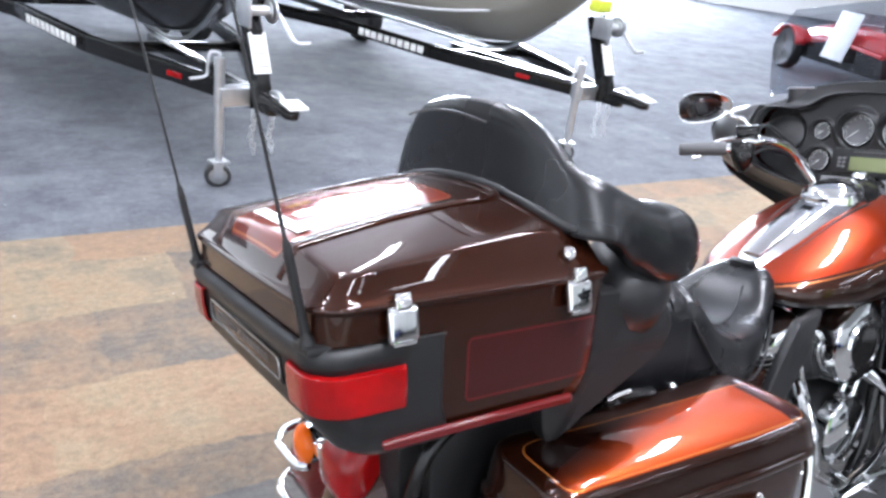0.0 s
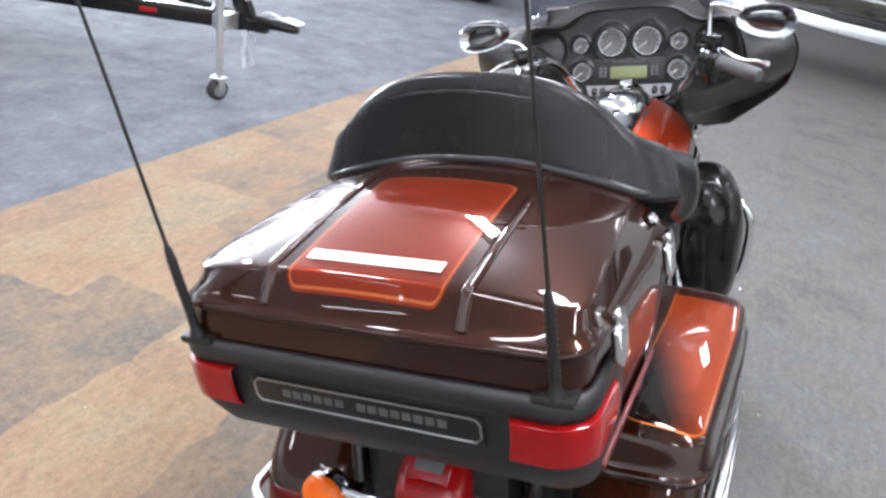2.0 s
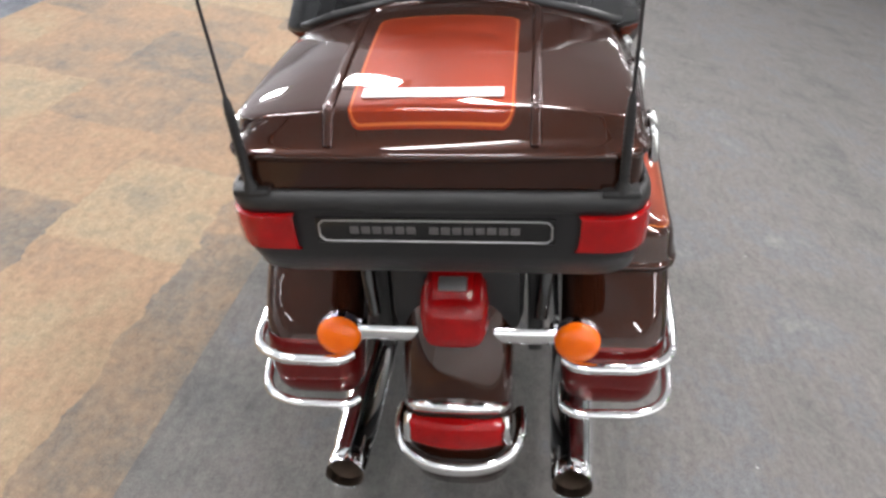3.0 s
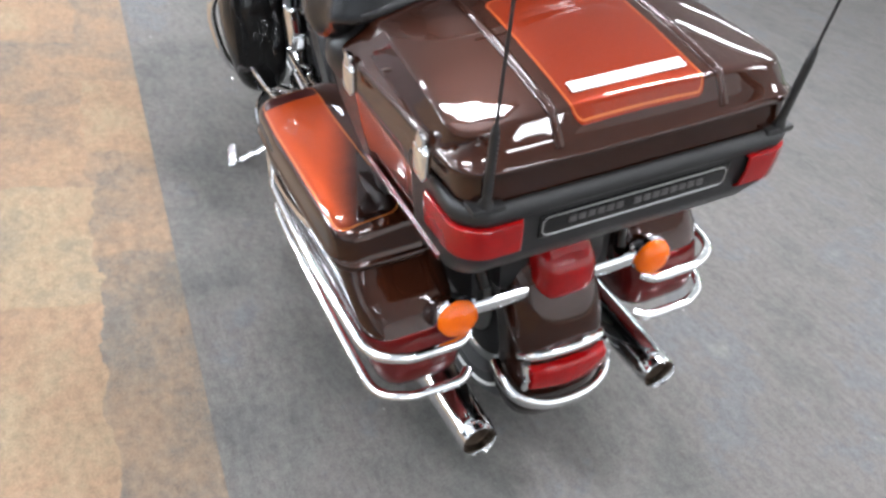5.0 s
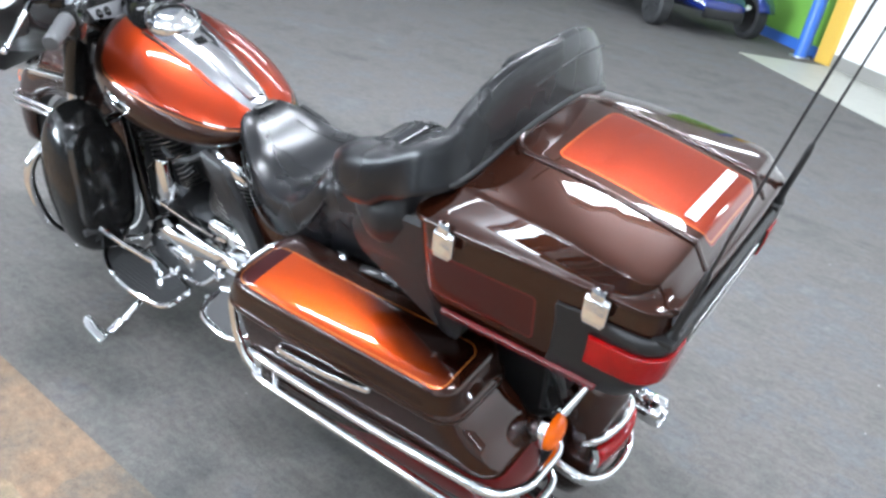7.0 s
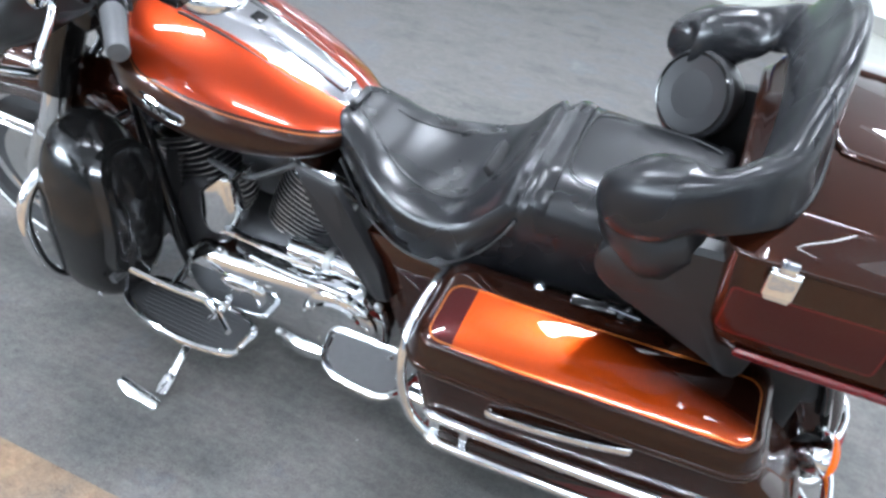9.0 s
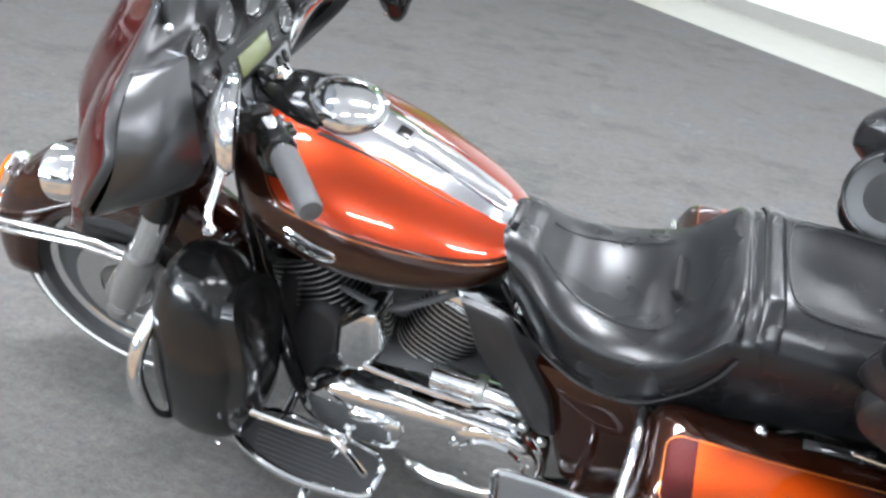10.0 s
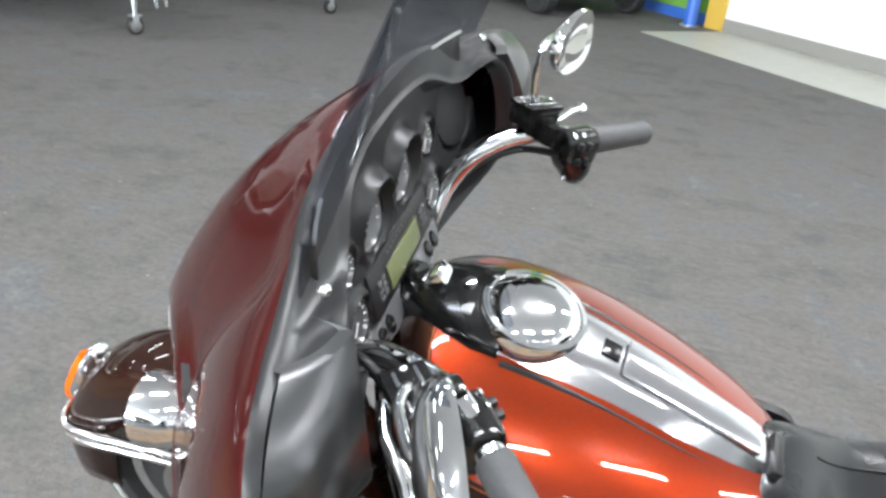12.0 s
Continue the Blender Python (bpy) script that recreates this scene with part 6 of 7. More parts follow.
part("display", block(on_radio(0.0, -0.006), (0.003, 0.112, 0.038), 0.001, pose(0, 0, 0, 0, 10, 0)), DISPLAY, radio)
for k in range(9):
    part("print_bar", block(on_radio(0.045 - 0.0112 * k, 0.0275, 0.0155), (0.002, 0.007, 0.004), 0, pose(0, 0, 0, 0, 10, 0)), LETTER_GREY, radio)
for s in (1, -1):
    for k in range(6):
        part("key", block(on_radio(s * (0.072 + 0.013 * (k % 2)), 0.008 - 0.011 * (k // 2)), (0.004, 0.009, 0.007), 0.0015, pose(0, 0, 0, 0, 10, 0)), DIAL, radio)
swp = part("switch_panel", loft([[Vector((1.722 + dx - 0.35 * (0.975 - z), y, z)) for y, z in ((-0.132, 0.966), (-0.124, 0.938), (-0.05, 0.926), (-0.03, 0.915), (0.03, 0.915), (0.05, 0.926), (0.124, 0.938), (0.132, 0.966))] for dx in (0.03, 0.0)]), SWITCH_GREY, bike, "silver-grey switch panel")
for y in (-0.105, -0.080, 0.080, 0.105):
    part("rocker_switch", loft([oval(1.7145 - h, y, 0.949, (0, 1, 0), (0.35, 0, 1), 0.0098 * q, 0.0125 * q, 20, 2.4) for h, q in ((0, 1), (0.005, 0.95), (0.007, 0.6))]), BLACK_GLOSS, swp)
    part("print_bar", block((1.7072, y, 0.950), (0.001, 0.008, 0.003), 0, pose(0, 0, 0, 0, 19, 0)), LETTER_GREY, swp)
ign = part("ignition_switch", lathe([(-0.02, 0.030), (0.012, 0.028), (0.016, 0.024), (0.02, 0.022)], (1.70, 0, 0.952), (-0.75, 0, 0.66), 28), BLACK_GLOSS, bike, "black ignition switch with a chrome knob")
part("knob", block((1.672, 0, 0.974), (0.030, 0.036, 0.024), 0.007, pose(0, 0, 0, 0, 40, 0)), CHROME, ign)
# windscreen
rings = []
for k in range(9):
    f = k / 8
    w = 0.300 - 0.04 * f - 0.06 * f**4
    rings.append([Vector((1.775 - 0.78 * yy * yy - 0.11 * f, yy, 1.206 + 0.22 * f - 0.012 * (abs(yy) / 0.26) ** 2)) for yy in np.linspace(-w, w, 19)])
screen = thicken(part("windscreen", loft(rings, False, False), GLASS, bike, "smoked windscreen with a rounded top"), 0.003)
screen.visible_shadow = False
rings = [[Vector((1.764 - 0.78 * y * y + dx, y, z - 0.020 * (y / 0.25) ** 4 * (z < 1.18))) for y in np.linspace(-0.248, 0.248, 21)] for dx, z in ((0.0, 1.150), (-0.004, 1.158), (-0.004, 1.203), (0.0, 1.209), (0.010, 1.210))]
thicken(part("windscreen_trim", loft(rings, False, False), BLACK_SATIN, bike, "black trim strip below the windscreen"), 0.004)
part("trim_edge", tube([(1.759 - 0.78 * y * y, y, 1.209) for y in np.linspace(-0.248, 0.248, 15)], 0.0022, 3, 6), DULL_METAL, bike)
for s in (1, -1):
    part("screen_screw", lathe([(0, 0.007), (0.004, 0.007), (0.007, 0.004), (0.0075, 0.001)], (1.690, s * 0.281, 1.186), (-0.8, s * 0.5, 0.3), 14), CHROME, bike, "chrome windscreen screw")

# the steering is turned a little to the left: turn all that hangs on the fork
axis, pivot = Vector((-0.42, 0, 0.9)).normalized(), Vector((1.745, 0, 0.86))
STEER = Matrix.Translation(pivot + Vector((0, 0.006, 0))) @ Matrix.Rotation(radians(4.0), 4, axis) @ Matrix.Translation(-pivot)
for ob in bike.children:
    if ob not in front_before or ob.name == "front_wheel":
        ob.matrix_local = STEER



# ---- the showroom ----
def slab(name, x0, x1, y0, y1, z0, z1, material, m=None, label="", kind="structure"):
    ob = part(name, block(((x0 + x1) / 2, (y0 + y1) / 2, (z0 + z1) / 2), (x1 - x0, y1 - y0, z1 - z0), 0), material, None, label, 0)
    if m is not None:
        ob.matrix_world = m
    return tagged(ob, label, name.split("_")[0], "", kind)


slab("floor", -14, 40, -30, 0.59, -0.1, 0.0, CARPET_GREY, None, "mottled grey loop-pile carpet")
slab("floor_strip", -14, 40, 0.59, 2.31, -0.1, 0.0, CARPET_TAN, None, "tan and orange patched carpet strip")
slab("floor_far", -14, 40, 2.31, 34, -0.1, 0.0, CARPET_BLUE, None, "blue-grey mottled carpet")
# the building's walls stand square to ROOM: u towards the glazed front, v along it
WALL_U = -5.72
slab("wall_rear", WALL_U - 0.25, WALL_U, -7.85, 16, 0.16, 4.6, WALL_WHITE, ROOM, "plain white painted wall")
slab("baseboard", WALL_U - 0.25, WALL_U + 0.012, -7.85, 16, 0.0, 0.16, GREY_BASE, ROOM, "grey skirting along the white wall")
slab("wall_green", WALL_U - 0.35, WALL_U - 0.1, -10.9, -8.14, 0.14, 4.6, WALL_GREEN, ROOM, "lime green painted wall")
slab("wall_far", WALL_U - 0.35, WALL_U - 0.1, -20, -10.9, 0.14, 4.6, WALL_WHITE, ROOM, "plain white painted wall")
slab("baseboard_blue", WALL_U - 0.35, WALL_U - 0.085, -20, -8.14, 0.0, 0.14, BLUE_PAINT, ROOM, "blue skirting below the green wall")
slab("trim_post", WALL_U - 0.3, WALL_U + 0.05, -8.14, -7.85, 0.0, 4.6, YELLOW_PAINT, ROOM, "yellow painted wall post")
slab("floor_edge", WALL_U + 0.012, WALL_U + 1.31, -7.82, 16, 0.0, 0.004, CONCRETE, ROOM, "pale bare concrete strip along the wall")
slab("wall_left", -6.1, 25, 15.9, 16.15, 0, 4.6, WALL_WHITE, ROOM, "plain white wall")
slab("wall_right", -6.1, 25, -20.2, -20, 0, 4.6, WALL_WHITE, ROOM, "plain white wall")
slab("wall_front", 22, 22.25, -20, -2.0, 0, 4.6, WALL_WHITE, ROOM, "plain white wall beside the glazing")
slab("wall_front_upper", 22, 22.25, -2.0, 14.0, 3.6, 4.6, WALL_WHITE, ROOM, "white wall above the glazing")
slab("wall_front_end", 22, 22.25, 14.0, 16, 0, 4.6, WALL_WHITE, ROOM, "plain white wall beside the glazing")
slab("ceiling", -6.1, 22.3, -20.2, 16.2, 4.6, 4.75, CEILING, ROOM, "pale sheet ceiling")
slab("backdrop", 24.5, 24.6, -6, 18, -0.5, 5.0, DAYLIGHT, ROOM, "bright daylight outside the glazing")
win = thing("window_1", "tall glazed shopfront with slim grey frames", "window", ROOM, "", "structure")
for k in range(9):
    part("mullion", block((22.1, -2.0 + 2 * k, 1.8), (0.10, 0.07, 3.6), 0.01), GREY_BASE, win)
for z in (0.05, 2.4, 3.55):
    part("transom", block((22.1, 6.0, z), (0.09, 15.9, 0.09), 0.01), GREY_BASE, win)

post = thing("trim_pipe", "blue painted round steel column", "column", ROOM @ pose(WALL_U + 0.20, -8.24, 0), "", "structure")
part("shaft", lathe([(0, 0.085), (4.6, 0.085)], (0, 0, 0), (0, 0, 1), 24), BLUE_PAINT, post)
part("foot", lathe([(0, 0.13), (0.012, 0.13), (0.014, 0.09)], (0, 0, 0), (0, 0, 1), 24), GALV, post)

for n, (u, v) in enumerate(LIGHT_SPOTS):
    fx = thing("ceiling_light", "long white strip light fixture under the ceiling", "ceiling light", ROOM @ pose(u, v, LIGHT_H), "strip lights")
    part("housing", block((0, 0, 0.05), (1.62, 0.34, 0.08), 0.015), WALL_WHITE, fx)
    for xx in (-0.6, 0.6):
        part("hanger", tube([(xx, 0, 0.08), (xx, 0, 0.5)], 0.006, 2, 6), GALV, fx)


# ---- boats on trailers ----
def hull(beam, length, z_keel, z_top, x=0.0, y0=0.9):
    """A boat's hull from bow to stern: deep vee forward, rounded chines."""
    rings = []
    for f in (0.0, 0.03, 0.08, 0.16, 0.28, 0.42, 0.6, 0.8, 1.0):
        w = beam * min(1, 1.08 * f**0.55 + 0.02) * (1 if f < 0.8 else 1 - 0.06 * (f - 0.8))
        rise = (1 - min(1, f / 0.22)) ** 1.6
        zk = z_keel + (z_top - z_keel) * 0.92 * rise
        zc = zk + (z_top - zk) * (0.34 + 0.15 * rise)
        ring = [(0, zk), (0.3 * w, zk + 0.25 * (zc - zk)), (0.62 * w, zk + 0.62 * (zc - zk)), (0.86 * w, zc), (0.93 * w, zc + 0.3 * (z_top - zc)), (0.98 * w, zc + 0.75 * (z_top - zc)), (1.0 * w, z_top), (0.96 * w, z_top + 0.03), (0.9 * w, z_top + 0.02)]
        yy = y0 + length * f
        rings.append([Vector((q, yy, z)) for q, z in ring] + [Vector((-q, yy, z)) for q, z in ring[::-1][:-1]])
    return loft(smooth_rings(rings, 4), True, True)


def boat(name, m, upper, lower, label, beam=1.04, length=4.6, z_keel=0.66, z_top=1.45, y0=0.46):
    b = thing(name, label, "boat", m, "boats on trailers")
    h = subdivide(part("hull", hull(beam, length, z_keel, z_top, 0, y0), lower, b), 1)
    rail = [(0.02, y0 - 0.02, z_top + 0.02)] + [(beam * min(1, 1.08 * f**0.55 + 0.02) * 1.005, y0 + length * f, z_top + 0.01) for f in (0.03, 0.1, 0.25, 0.45, 0.7, 1.0)]
    for s in (1, -1):
        part("rub_rail", tube([(s * x, y, z) for x, y, z in rail], 0.028, 5, 8), BLACK_SATIN, b)
        part("spray_rail", tube([(s * beam * k * 0.86, y0 + length * f, z_keel + dz) for k, f, dz in ((0.30, 0.12, 0.42), (0.60, 0.25, 0.30), (0.9, 0.45, 0.27), (1.0, 0.8, 0.26), (1.0, 1.0, 0.26))], 0.014, 4, 6), upper, b)
    part("keel_strip", tube([(0, y0 + length * f, z) for f, z in ((0.08, z_keel + 0.36), (0.2, z_keel + 0.02), (0.4, z_keel - 0.008), (1.0, z_keel - 0.008))], 0.014, 5, 6), GALV, b)
    part("foredeck", loft([[Vector((x * q, y0 + 0.1 + 1.2 * f, z_top + 0.05 * (1 - f))) for x in (-beam * (1.08 * (0.03 + 0.24 * f) ** 0.55), 0, beam * (1.08 * (0.03 + 0.24 * f) ** 0.55))] for f, q in ((0, 0.9), (0.5, 0.93), (1.0, 0.95))], False, False), upper, b)
    part("console_screen", block((0.4, y0 + 2.0, z_top + 0.25), (0.6, 0.03, 0.45), 0.01, pose(0, 0, 0, 25, 0, 0)), BLACK_GLOSS, b)
    return b


def trailer(name, m, label, tag=True, lime=True, jack_side=-1, metal=BLACK_GLOSS, wheels=True):
    t = thing(name, label, "boat trailer", m, "trailers")
    beam = lambda a, b, w, h, nm="frame_beam", mat=metal: part(nm, block((Vector(a) + Vector(b)) / 2, ((Vector(b) - Vector(a)).length, w, h), 0.008, (Vector(b) - Vector(a)).to_track_quat("X", "Z").to_matrix().to_4x4()), mat, t)
    beam((0, 0.12, 0.56), (0, 1.9, 0.56), 0.075, 0.10, "tongue")
    for s in (1, -1):
        beam((s * 0.02, 0.30, 0.565), (s * 0.50, 1.60, 0.60), 0.05, 0.12, "side_rail")
        beam((s * 0.50, 1.60, 0.60), (s * 0.66, 2.65, 0.62), 0.05, 0.12, "side_rail")
        beam((s * 0.66, 2.65, 0.62), (s * 0.86, 3.5, 0.60), 0.05, 0.12, "side_rail")
        beam((s * 0.86, 3.5, 0.60), (s * 0.86, 5.4, 0.58), 0.05, 0.12, "side_rail")
        # lettering area as plain white bars
        if tag:
            d = Vector((s * 0.16, 1.05, 0.02)).normalized()
            for k in range(10):
                c = Vector((s * 0.545, 1.72, 0.604)) + d * (-0.05 + 0.074 * k)
                part("letter_bar", block(c + Vector((s * 0.030, 0, 0)), (0.056, 0.004, 0.062), 0.002, d.to_track_quat("X", "Z").to_matrix().to_4x4()), PAPER, t, "plain white bar")
        part("side_lamp", block((s * 0.225, 0.86, 0.577), (0.11, 0.02, 0.035), 0.006, Vector((s * 0.48, 1.05, 0.03)).to_track_quat("X", "Z").to_matrix().to_4x4() @ pose(0, -s * 0.03, 0)), AMBER_LENS if s > 0 else RED_LENS, t)
        part("bunk", block((s * 0.45, 4.0, 0.66), (0.09, 2.4, 0.05), 0.01), BLACK_PLASTIC, t)
        if wheels:
            wh = part("wheel", lathe([(-0.08, 0.19), (-0.1, 0.22), (-0.1, 0.27), (-0.07, 0.305), (0, 0.31), (0.07, 0.305), (0.1, 0.27), (0.1, 0.22), (0.08, 0.19)], (s * 1.05, 4.7, 0.31), (1, 0, 0), 36), RUBBER, t)
            part("rim", lathe([(-0.06, 0.19), (0.07, 0.19), (0.085, 0.17), (0.05, 0.10), (0.06, 0.03), (0.06, 0.001)], (s * 1.05, 4.7, 0.31), (s, 0, 0), 28), DULL_METAL, wh)
            mg = [[Vector((s * (1.05 + dx), 4.7 + 0.37 * math.cos(radians(a)), 0.33 + 0.35 * math.sin(radians(a)))) for dx in (-0.14, 0.14)] for a in range(10, 171, 16)]
            thicken(part("mudguard", loft(mg, False, False), BLACK_GLOSS, t), 0.01)
        # safety chains: links hanging from the tongue
        for k in range(9):
            z = 0.49 - 0.030 * k
            e = Vector((1, 0, 0)) if k % 2 else Vector((0, 1, 0))
            part("chain_link", tube([Vector((s * 0.055 + 0.01 * math.sin(k), 0.26, z)) + e * 0.013 * math.cos(q) + Vector((0, 0, 0.022 * math.sin(q))) for q in np.linspace(0, 2 * math.pi, 8, endpoint=False)], 0.0042, 2, 6, True), GALV, t)
    part("axle", tube([(-0.98, 4.7, 0.33), (0.98, 4.7, 0.33)], 0.03, 2, 10), GALV, t)
    part("cross_beam", block((0, 1.62, 0.57), (1.0, 0.06, 0.07), 0.006), BLACK_GLOSS, t)
    part("cross_beam", block((0, 3.4, 0.57), (1.7, 0.06, 0.07), 0.006), BLACK_GLOSS, t)
    # coupler
    part("coupler", loft([oval(0, y, z, (1, 0, 0), (0, 0, 1), w, h, 18, 3) for y, z, w, h in ((-0.10, 0.575, 0.02, 0.02), (-0.07, 0.58, 0.045, 0.032), (0.0, 0.585, 0.048, 0.034), (0.14, 0.585, 0.04, 0.045), (0.22, 0.58, 0.042, 0.05))]), BLACK_GLOSS, t)
    part("coupler_plate", block((0.02, -0.05, 0.628), (0.11, 0.12, 0.012), 0.003, pose(0, 0, 0, 10, 0, 0)), PAPER, t, "white lever cover")
    part("coupler_latch", tube([(0, 0.02, 0.63), (0, 0.09, 0.66), (0, 0.16, 0.645)], 0.012, 3, 8), GALV, t)
    # jack stand with a caster
    jx, jy = jack_side * 0.20, 0.36
    jk = part("jack", tube([(jx, jy, 0.24), (jx, jy, 0.80)], 0.026, 2, 16), GALV, t, "galvanised jack tube with a caster")
    part("jack_leg", tube([(jx, jy, 0.13), (jx, jy, 0.50)], 0.020, 2, 16), GALV, jk)
    part("jack_bracket", block((jx * 0.55, jy, 0.575), (0.20, 0.10, 0.11), 0.008), GALV, jk)
    part("jack_crank", tube([(jx, jy, 0.80), (jx, jy, 0.83), (jx + jack_side * 0.05, jy, 0.835), (jx + jack_side * 0.065, jy, 0.76), (jx + jack_side * 0.075, jy, 0.70), (jx + jack_side * 0.17, jy - 0.03, 0.695)], 0.008, 4, 8), GALV, jk)
    part("jack_foot", block((jx, jy, 0.165), (0.10, 0.08, 0.012), 0.003), GALV, jk)
    part("caster_wheel", lathe([(-0.03, 0.05), (-0.032, 0.062), (-0.024, 0.072), (0, 0.074), (0.024, 0.072), (0.032, 0.062), (0.03, 0.05)], (jx, jy + 0.01, 0.075), (0.35, 0.94, 0), 28), RUBBER, jk)
    part("caster_hub", lathe([(-0.034, 0.02), (-0.03, 0.05), (0.03, 0.05), (0.034, 0.02)], (jx, jy + 0.01, 0.075), (0.35, 0.94, 0), 20), DULL_METAL, jk)
    for s in (1, -1):
        part("caster_fork", block(Vector((jx, jy + 0.01, 0.115)) + s * 0.042 * Vector((0.35, 0.94, 0)), (0.05, 0.006, 0.10), 0.002, pose(0, 0, 0, 0, 0, -20)), GALV, jk)
    # winch post
    beam((0, 0.27, 0.60), (0, 0.48, 1.14), 0.075, 0.11, "winch_post")
    part("label_plate", block((0, 0.305, 0.84), (0.10, 0.004, 0.24), 0.002, pose(0, 0, 0, -22, 0, 0)), PAPER, t, "white instruction label")
    for k in range(5):
        part("label_bar", block((0, 0.301 + 0.015 * (k - 2), 0.84 + 0.036 * (k - 2)), (0.078, 0.003, 0.008), 0, pose(0, 0, 0, -22, 0, 0)), INK, t)
    part("winch_drum", lathe([(-0.06, 0.055), (-0.055, 0.055), (-0.05, 0.03), (0.05, 0.03), (0.055, 0.055), (0.06, 0.055)], (0.0, 0.34, 1.08), (1, 0, 0), 24), GALV, t)
    part("winch_gear", lathe([(0, 0.075), (0.012, 0.075), (0.014, 0.02)], (0.07, 0.34, 1.08), (1, 0, 0), 28), GALV, t)
    part("winch_handle", tube([(0.085, 0.34, 1.08), (0.105, 0.32, 1.07), (0.13, 0.26, 0.99), (0.16, 0.21, 0.92), (0.24, 0.20, 0.92)], 0.011, 4, 8), GALV, t)
    part("winch_frame", block((-0.075, 0.35, 1.07), (0.012, 0.16, 0.16), 0.004), GALV, t)
    if lime:
        part("bow_stop", block((0, 0.46, 1.22), (0.14, 0.10, 0.09), 0.02), plain("lime_yellow_rubber", (0.55, 0.62, 0.05), 0.5), t, "lime yellow bow stop")
    return t


DARK_HULL = plain("dark_charcoal_hull_paint", (0.030, 0.031, 0.034), 0.25, 0.1, 0.6, vary=0.15, scale=3)
BEIGE_HULL = plain("pale_champagne_hull_paint", (0.34, 0.325, 0.275), 0.25, 0.35, 0.5, vary=0.08, scale=3)
DECK = plain("light_grey_deck_paint", (0.55, 0.56, 0.56), 0.35, 0.2, 0.3, vary=0.08)
OLIVE_HULL = plain("silver_olive_hull_paint", (0.34, 0.34, 0.28), 0.25, 0.4, 0.4, vary=0.1, scale=3)
A, B = pose(0.945, 2.456, 0, 0, 0, 8) @ Matrix.Diagonal((0.92, 0.92, 0.82, 1)), pose(3.27, 2.49, 0, 0, 0, 10) @ Matrix.Diagonal((0.92, 0.92, 0.82, 1))
trailer("boat_trailer", A, "black boat trailer with white lettering bars")
boat("boat", A, DECK, DARK_HULL, "dark charcoal fishing boat on a trailer")
trailer("boat_trailer", B, "black boat trailer with white lettering bars", True, True)
boat("boat", B, DECK, BEIGE_HULL, "pale champagne fishing boat on a trailer")
for mx, paint_of, words, wide in ((pose(5.83, -4.65, 0, 0, 0, -98), DARK_HULL, "dark hulled boat on a black trailer", 0.80), (pose(5.2, -7.0, 0, 0, 0, -98), DARK_HULL, "dark hulled boat on a black trailer", 0.80), (pose(10.99, 2.07, 0, 0, 0, 155), OLIVE_HULL, "silver-olive boat on a galvanised trailer", 1.0)):
    rig = trailer("boat_trailer", mx, "galvanised steel boat trailer without lettering" if paint_of is OLIVE_HULL else "black boat trailer without lettering", False, False, metal=GALV if paint_of is OLIVE_HULL else BLACK_GLOSS, wheels=paint_of is not OLIVE_HULL)
    boat("boat", mx, DECK, paint_of, words, wide)
    for x, y in ((0.86, 5.4), (-0.95, 3.94)) if paint_of is OLIVE_HULL else ():
        leg = part("stern_stand", tube([(x, y, 0.56), (x, y, 0.40), (x - 0.02, y + 0.05, 0.17)], [0.035, 0.032, 0.028], 4, 14), WALL_WHITE, rig, "white stand leg with a caster")
        part("caster", lathe([(-0.03, 0.05), (-0.028, 0.085), (0.028, 0.085), (0.03, 0.05)], (x - 0.02, y + 0.06, 0.085), (1, 0.3, 0), 20), RUBBER, leg)

# ---- vehicles ----
RED_BODY = plain("bright_red_body_paint", (0.55, 0.018, 0.022), 0.22, 0.0, 0.8, vary=0.06, scale=4)
BLUE_BODY = plain("dark_blue_body_paint", (0.012, 0.025, 0.16), 0.2, 0.3, 0.8, vary=0.1, scale=4)


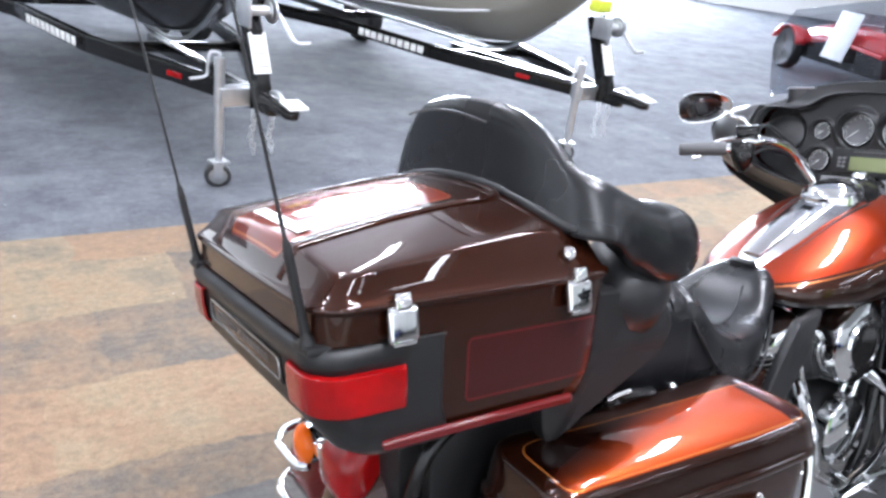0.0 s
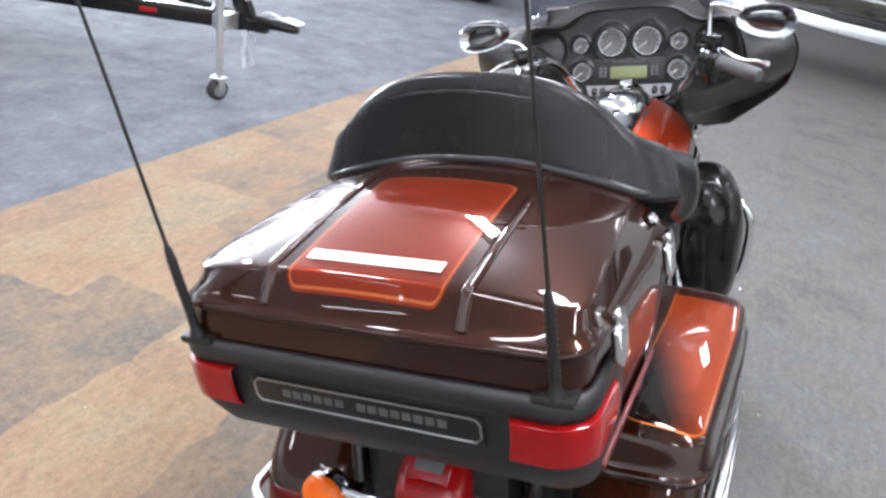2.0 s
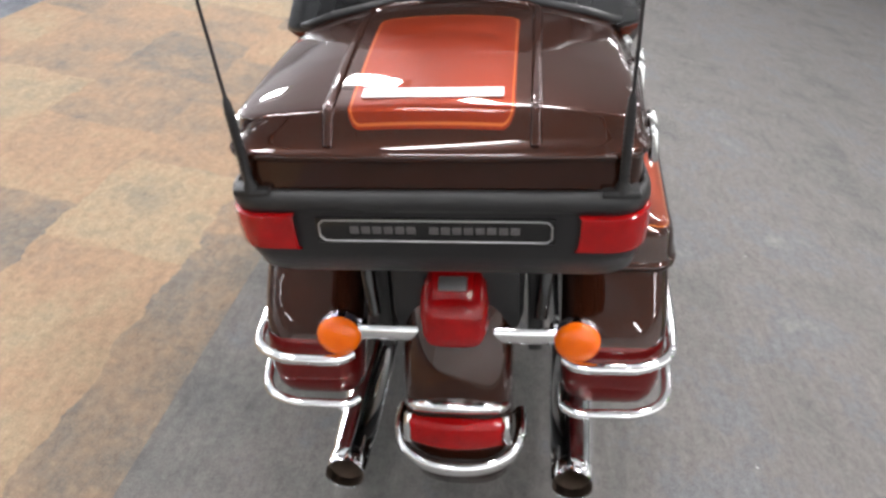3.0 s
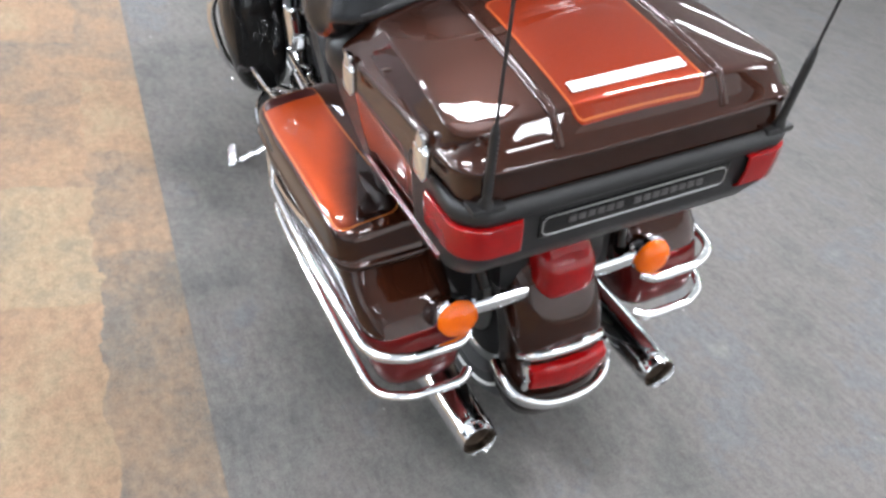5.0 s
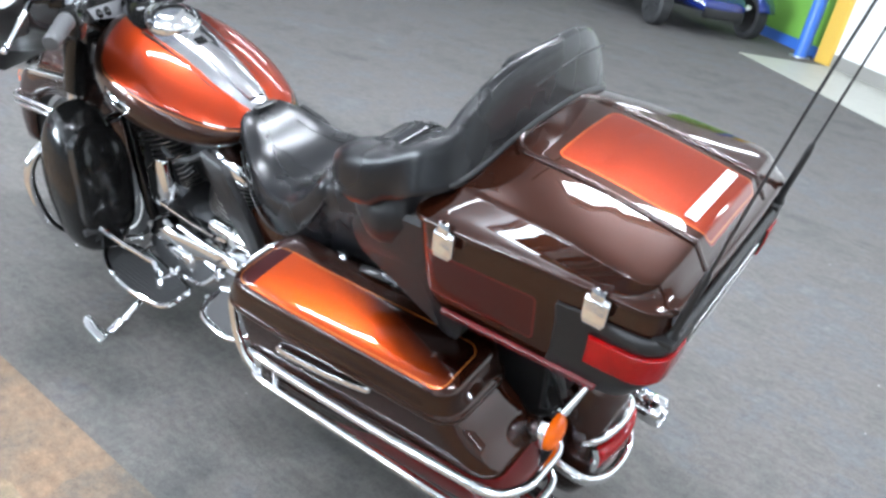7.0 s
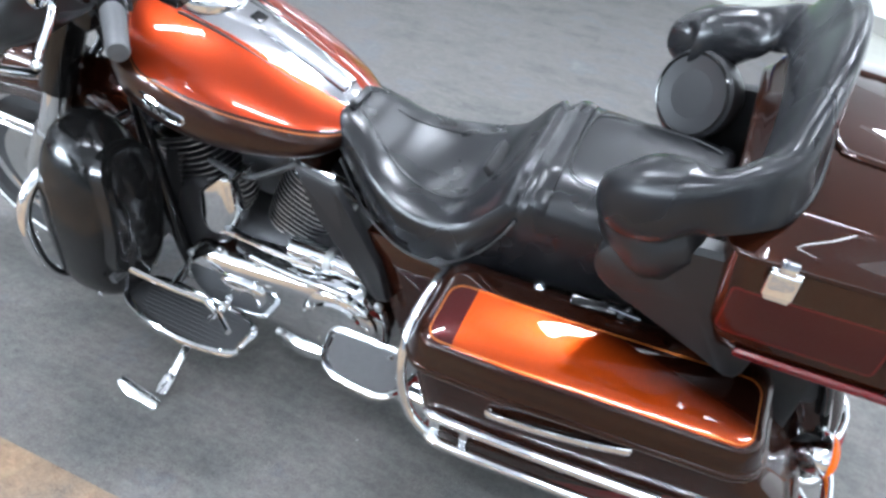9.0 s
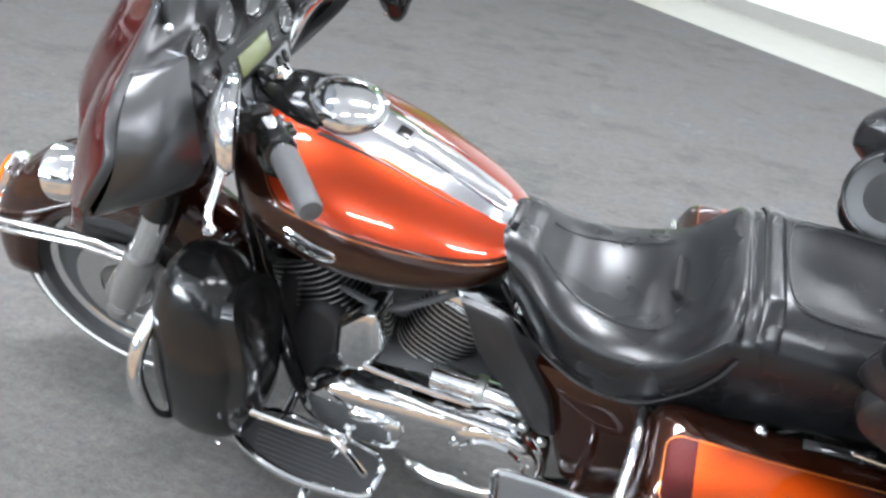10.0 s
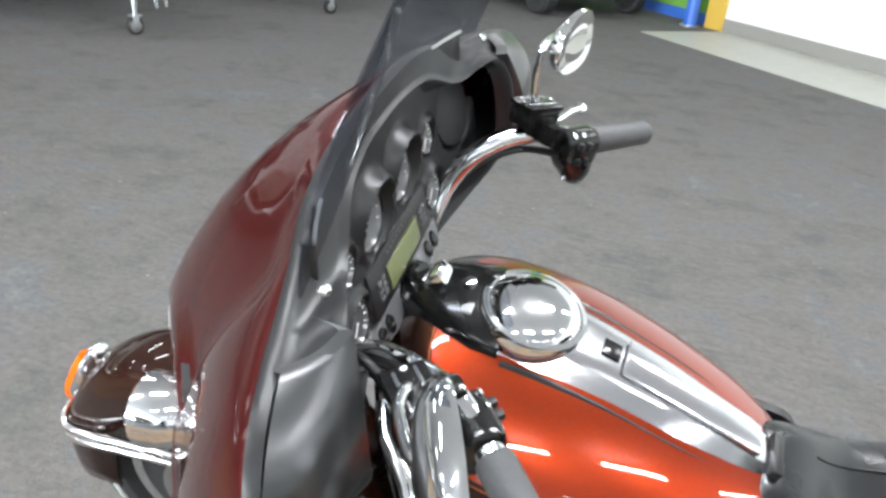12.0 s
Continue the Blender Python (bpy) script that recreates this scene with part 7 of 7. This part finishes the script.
def roadster(name, m, body, label, flank):
    """A low open three-wheeled sports car; x forward."""
    v = thing(name, label, "roadster", m)
    rows = [(-1.9, 0.50, 0.32, 0.16), (-1.5, 0.58, 0.50, 0.30), (-0.8, 0.62, 0.70, 0.34), (0.0, 0.60, 0.78, 0.34), (0.7, 0.60, 0.62, 0.30), (1.3, 0.55, 0.52, 0.22), (1.75, 0.45, 0.40, 0.10)]
    subdivide(part("body", loft(smooth_rings([oval(x, 0, z, (0, 1, 0), (0, 0, 1), w, h, 24, 3.4) for x, z, w, h in rows], 2)), body, v), 1)
    for s in (1, -1):
        part("flank_panel", loft([resample([(x, s * y, z) for x, z in ((-1.2, 0.28), (0.9, 0.26), (1.0, 0.45), (0.2, 0.62), (-1.1, 0.60))], 30) for y in (0.60, 0.80, 0.82)]), flank, v)
        part("sill_stripe", tube([(-1.1, s * 0.83, 0.60), (0.2, s * 0.83, 0.64), (1.0, s * 0.80, 0.50)], 0.03, 4, 8), body, v)
        w = part("front_wheel", lathe([(-0.10, 0.24), (-0.115, 0.28), (-0.08, 0.325), (0.08, 0.325), (0.115, 0.28), (0.10, 0.24)], (1.2, s * 0.86, 0.325), (0, 1, 0), 36), RUBBER, v)
        part("rim", lathe([(-0.1, 0.24), (0.09, 0.24), (0.10, 0.22), (0.05, 0.08), (0.06, 0.001)], (1.2, s * 0.86, 0.325), (0, s, 0), 28), DULL_METAL, w)
        for k in range(5):
            e = Vector((math.cos(1.257 * k), 0, math.sin(1.257 * k)))
            part("spoke", tube([Vector((1.2, s * 0.95, 0.325)) + e * 0.05, Vector((1.2, s * 0.955, 0.325)) + e * 0.22], 0.022, 2, 8), BLACK_SATIN, w)
        mg = [[Vector((1.2 + 0.39 * math.cos(radians(a)), s * (0.86 + dx), 0.34 + 0.39 * math.sin(radians(a)))) for dx in (-0.15, 0, 0.15)] for a in range(20, 166, 12)]
        thicken(part("mudguard", loft(mg, False, False), body, v), 0.012)
        part("headlamp", loft([oval(1.62 + k * 0.03, s * 0.40, 0.52 - 0.01 * k, (0, 1, 0), (0, 0, 1), 0.12 - 0.03 * k, 0.04 - 0.01 * k, 16, 2.4) for k in range(3)]), CLEAR_LENS, v)
        part("roll_hoop", tube([(-0.75, s * 0.15, 0.9), (-0.72, s * 0.17, 1.2), (-0.72, s * 0.45, 1.2), (-0.75, s * 0.47, 0.9)], 0.03, 4, 10), BLACK_GLOSS, v)
        part("seat_back", block((-0.55, s * 0.30, 0.95), (0.14, 0.42, 0.55), 0.05, pose(0, 0, 0, 0, -14, 0)), RUBBER, v)
    rw = part("rear_wheel", lathe([(-0.14, 0.24), (-0.15, 0.28), (-0.11, 0.33), (0.11, 0.33), (0.15, 0.28), (0.14, 0.24)], (-1.5, 0, 0.33), (0, 1, 0), 36), RUBBER, v)
    part("windshield", block((0.35, 0, 1.02), (0.02, 1.0, 0.26), 0.008, pose(0, 0, 0, 0, -50, 0)), GLASS, v)
    part("grille", block((1.72, 0, 0.36), (0.06, 0.7, 0.16), 0.02), BLACK_PLASTIC, v)
    return v


red = roadster("roadster", pose(9.85, 4.76, 0, 0, 0, 68) @ Matrix.Scale(0.8, 4), RED_BODY, "red and black low roadster with a white sheet on its flank", BLACK_GLOSS)
part("price_sheet", block((-0.1, 0.86, 0.75), (0.55, 0.02, 0.75), 0.004, pose(0, 0, 0, 12, 0, 0)), PAPER, red, "blank white sheet")
roadster("roadster", pose(4.05, -10.21, 0, 0, 0, 140) @ Matrix.Scale(0.85, 4), BLUE_BODY, "dark blue low roadster parked by the green wall", BLACK_GLOSS)
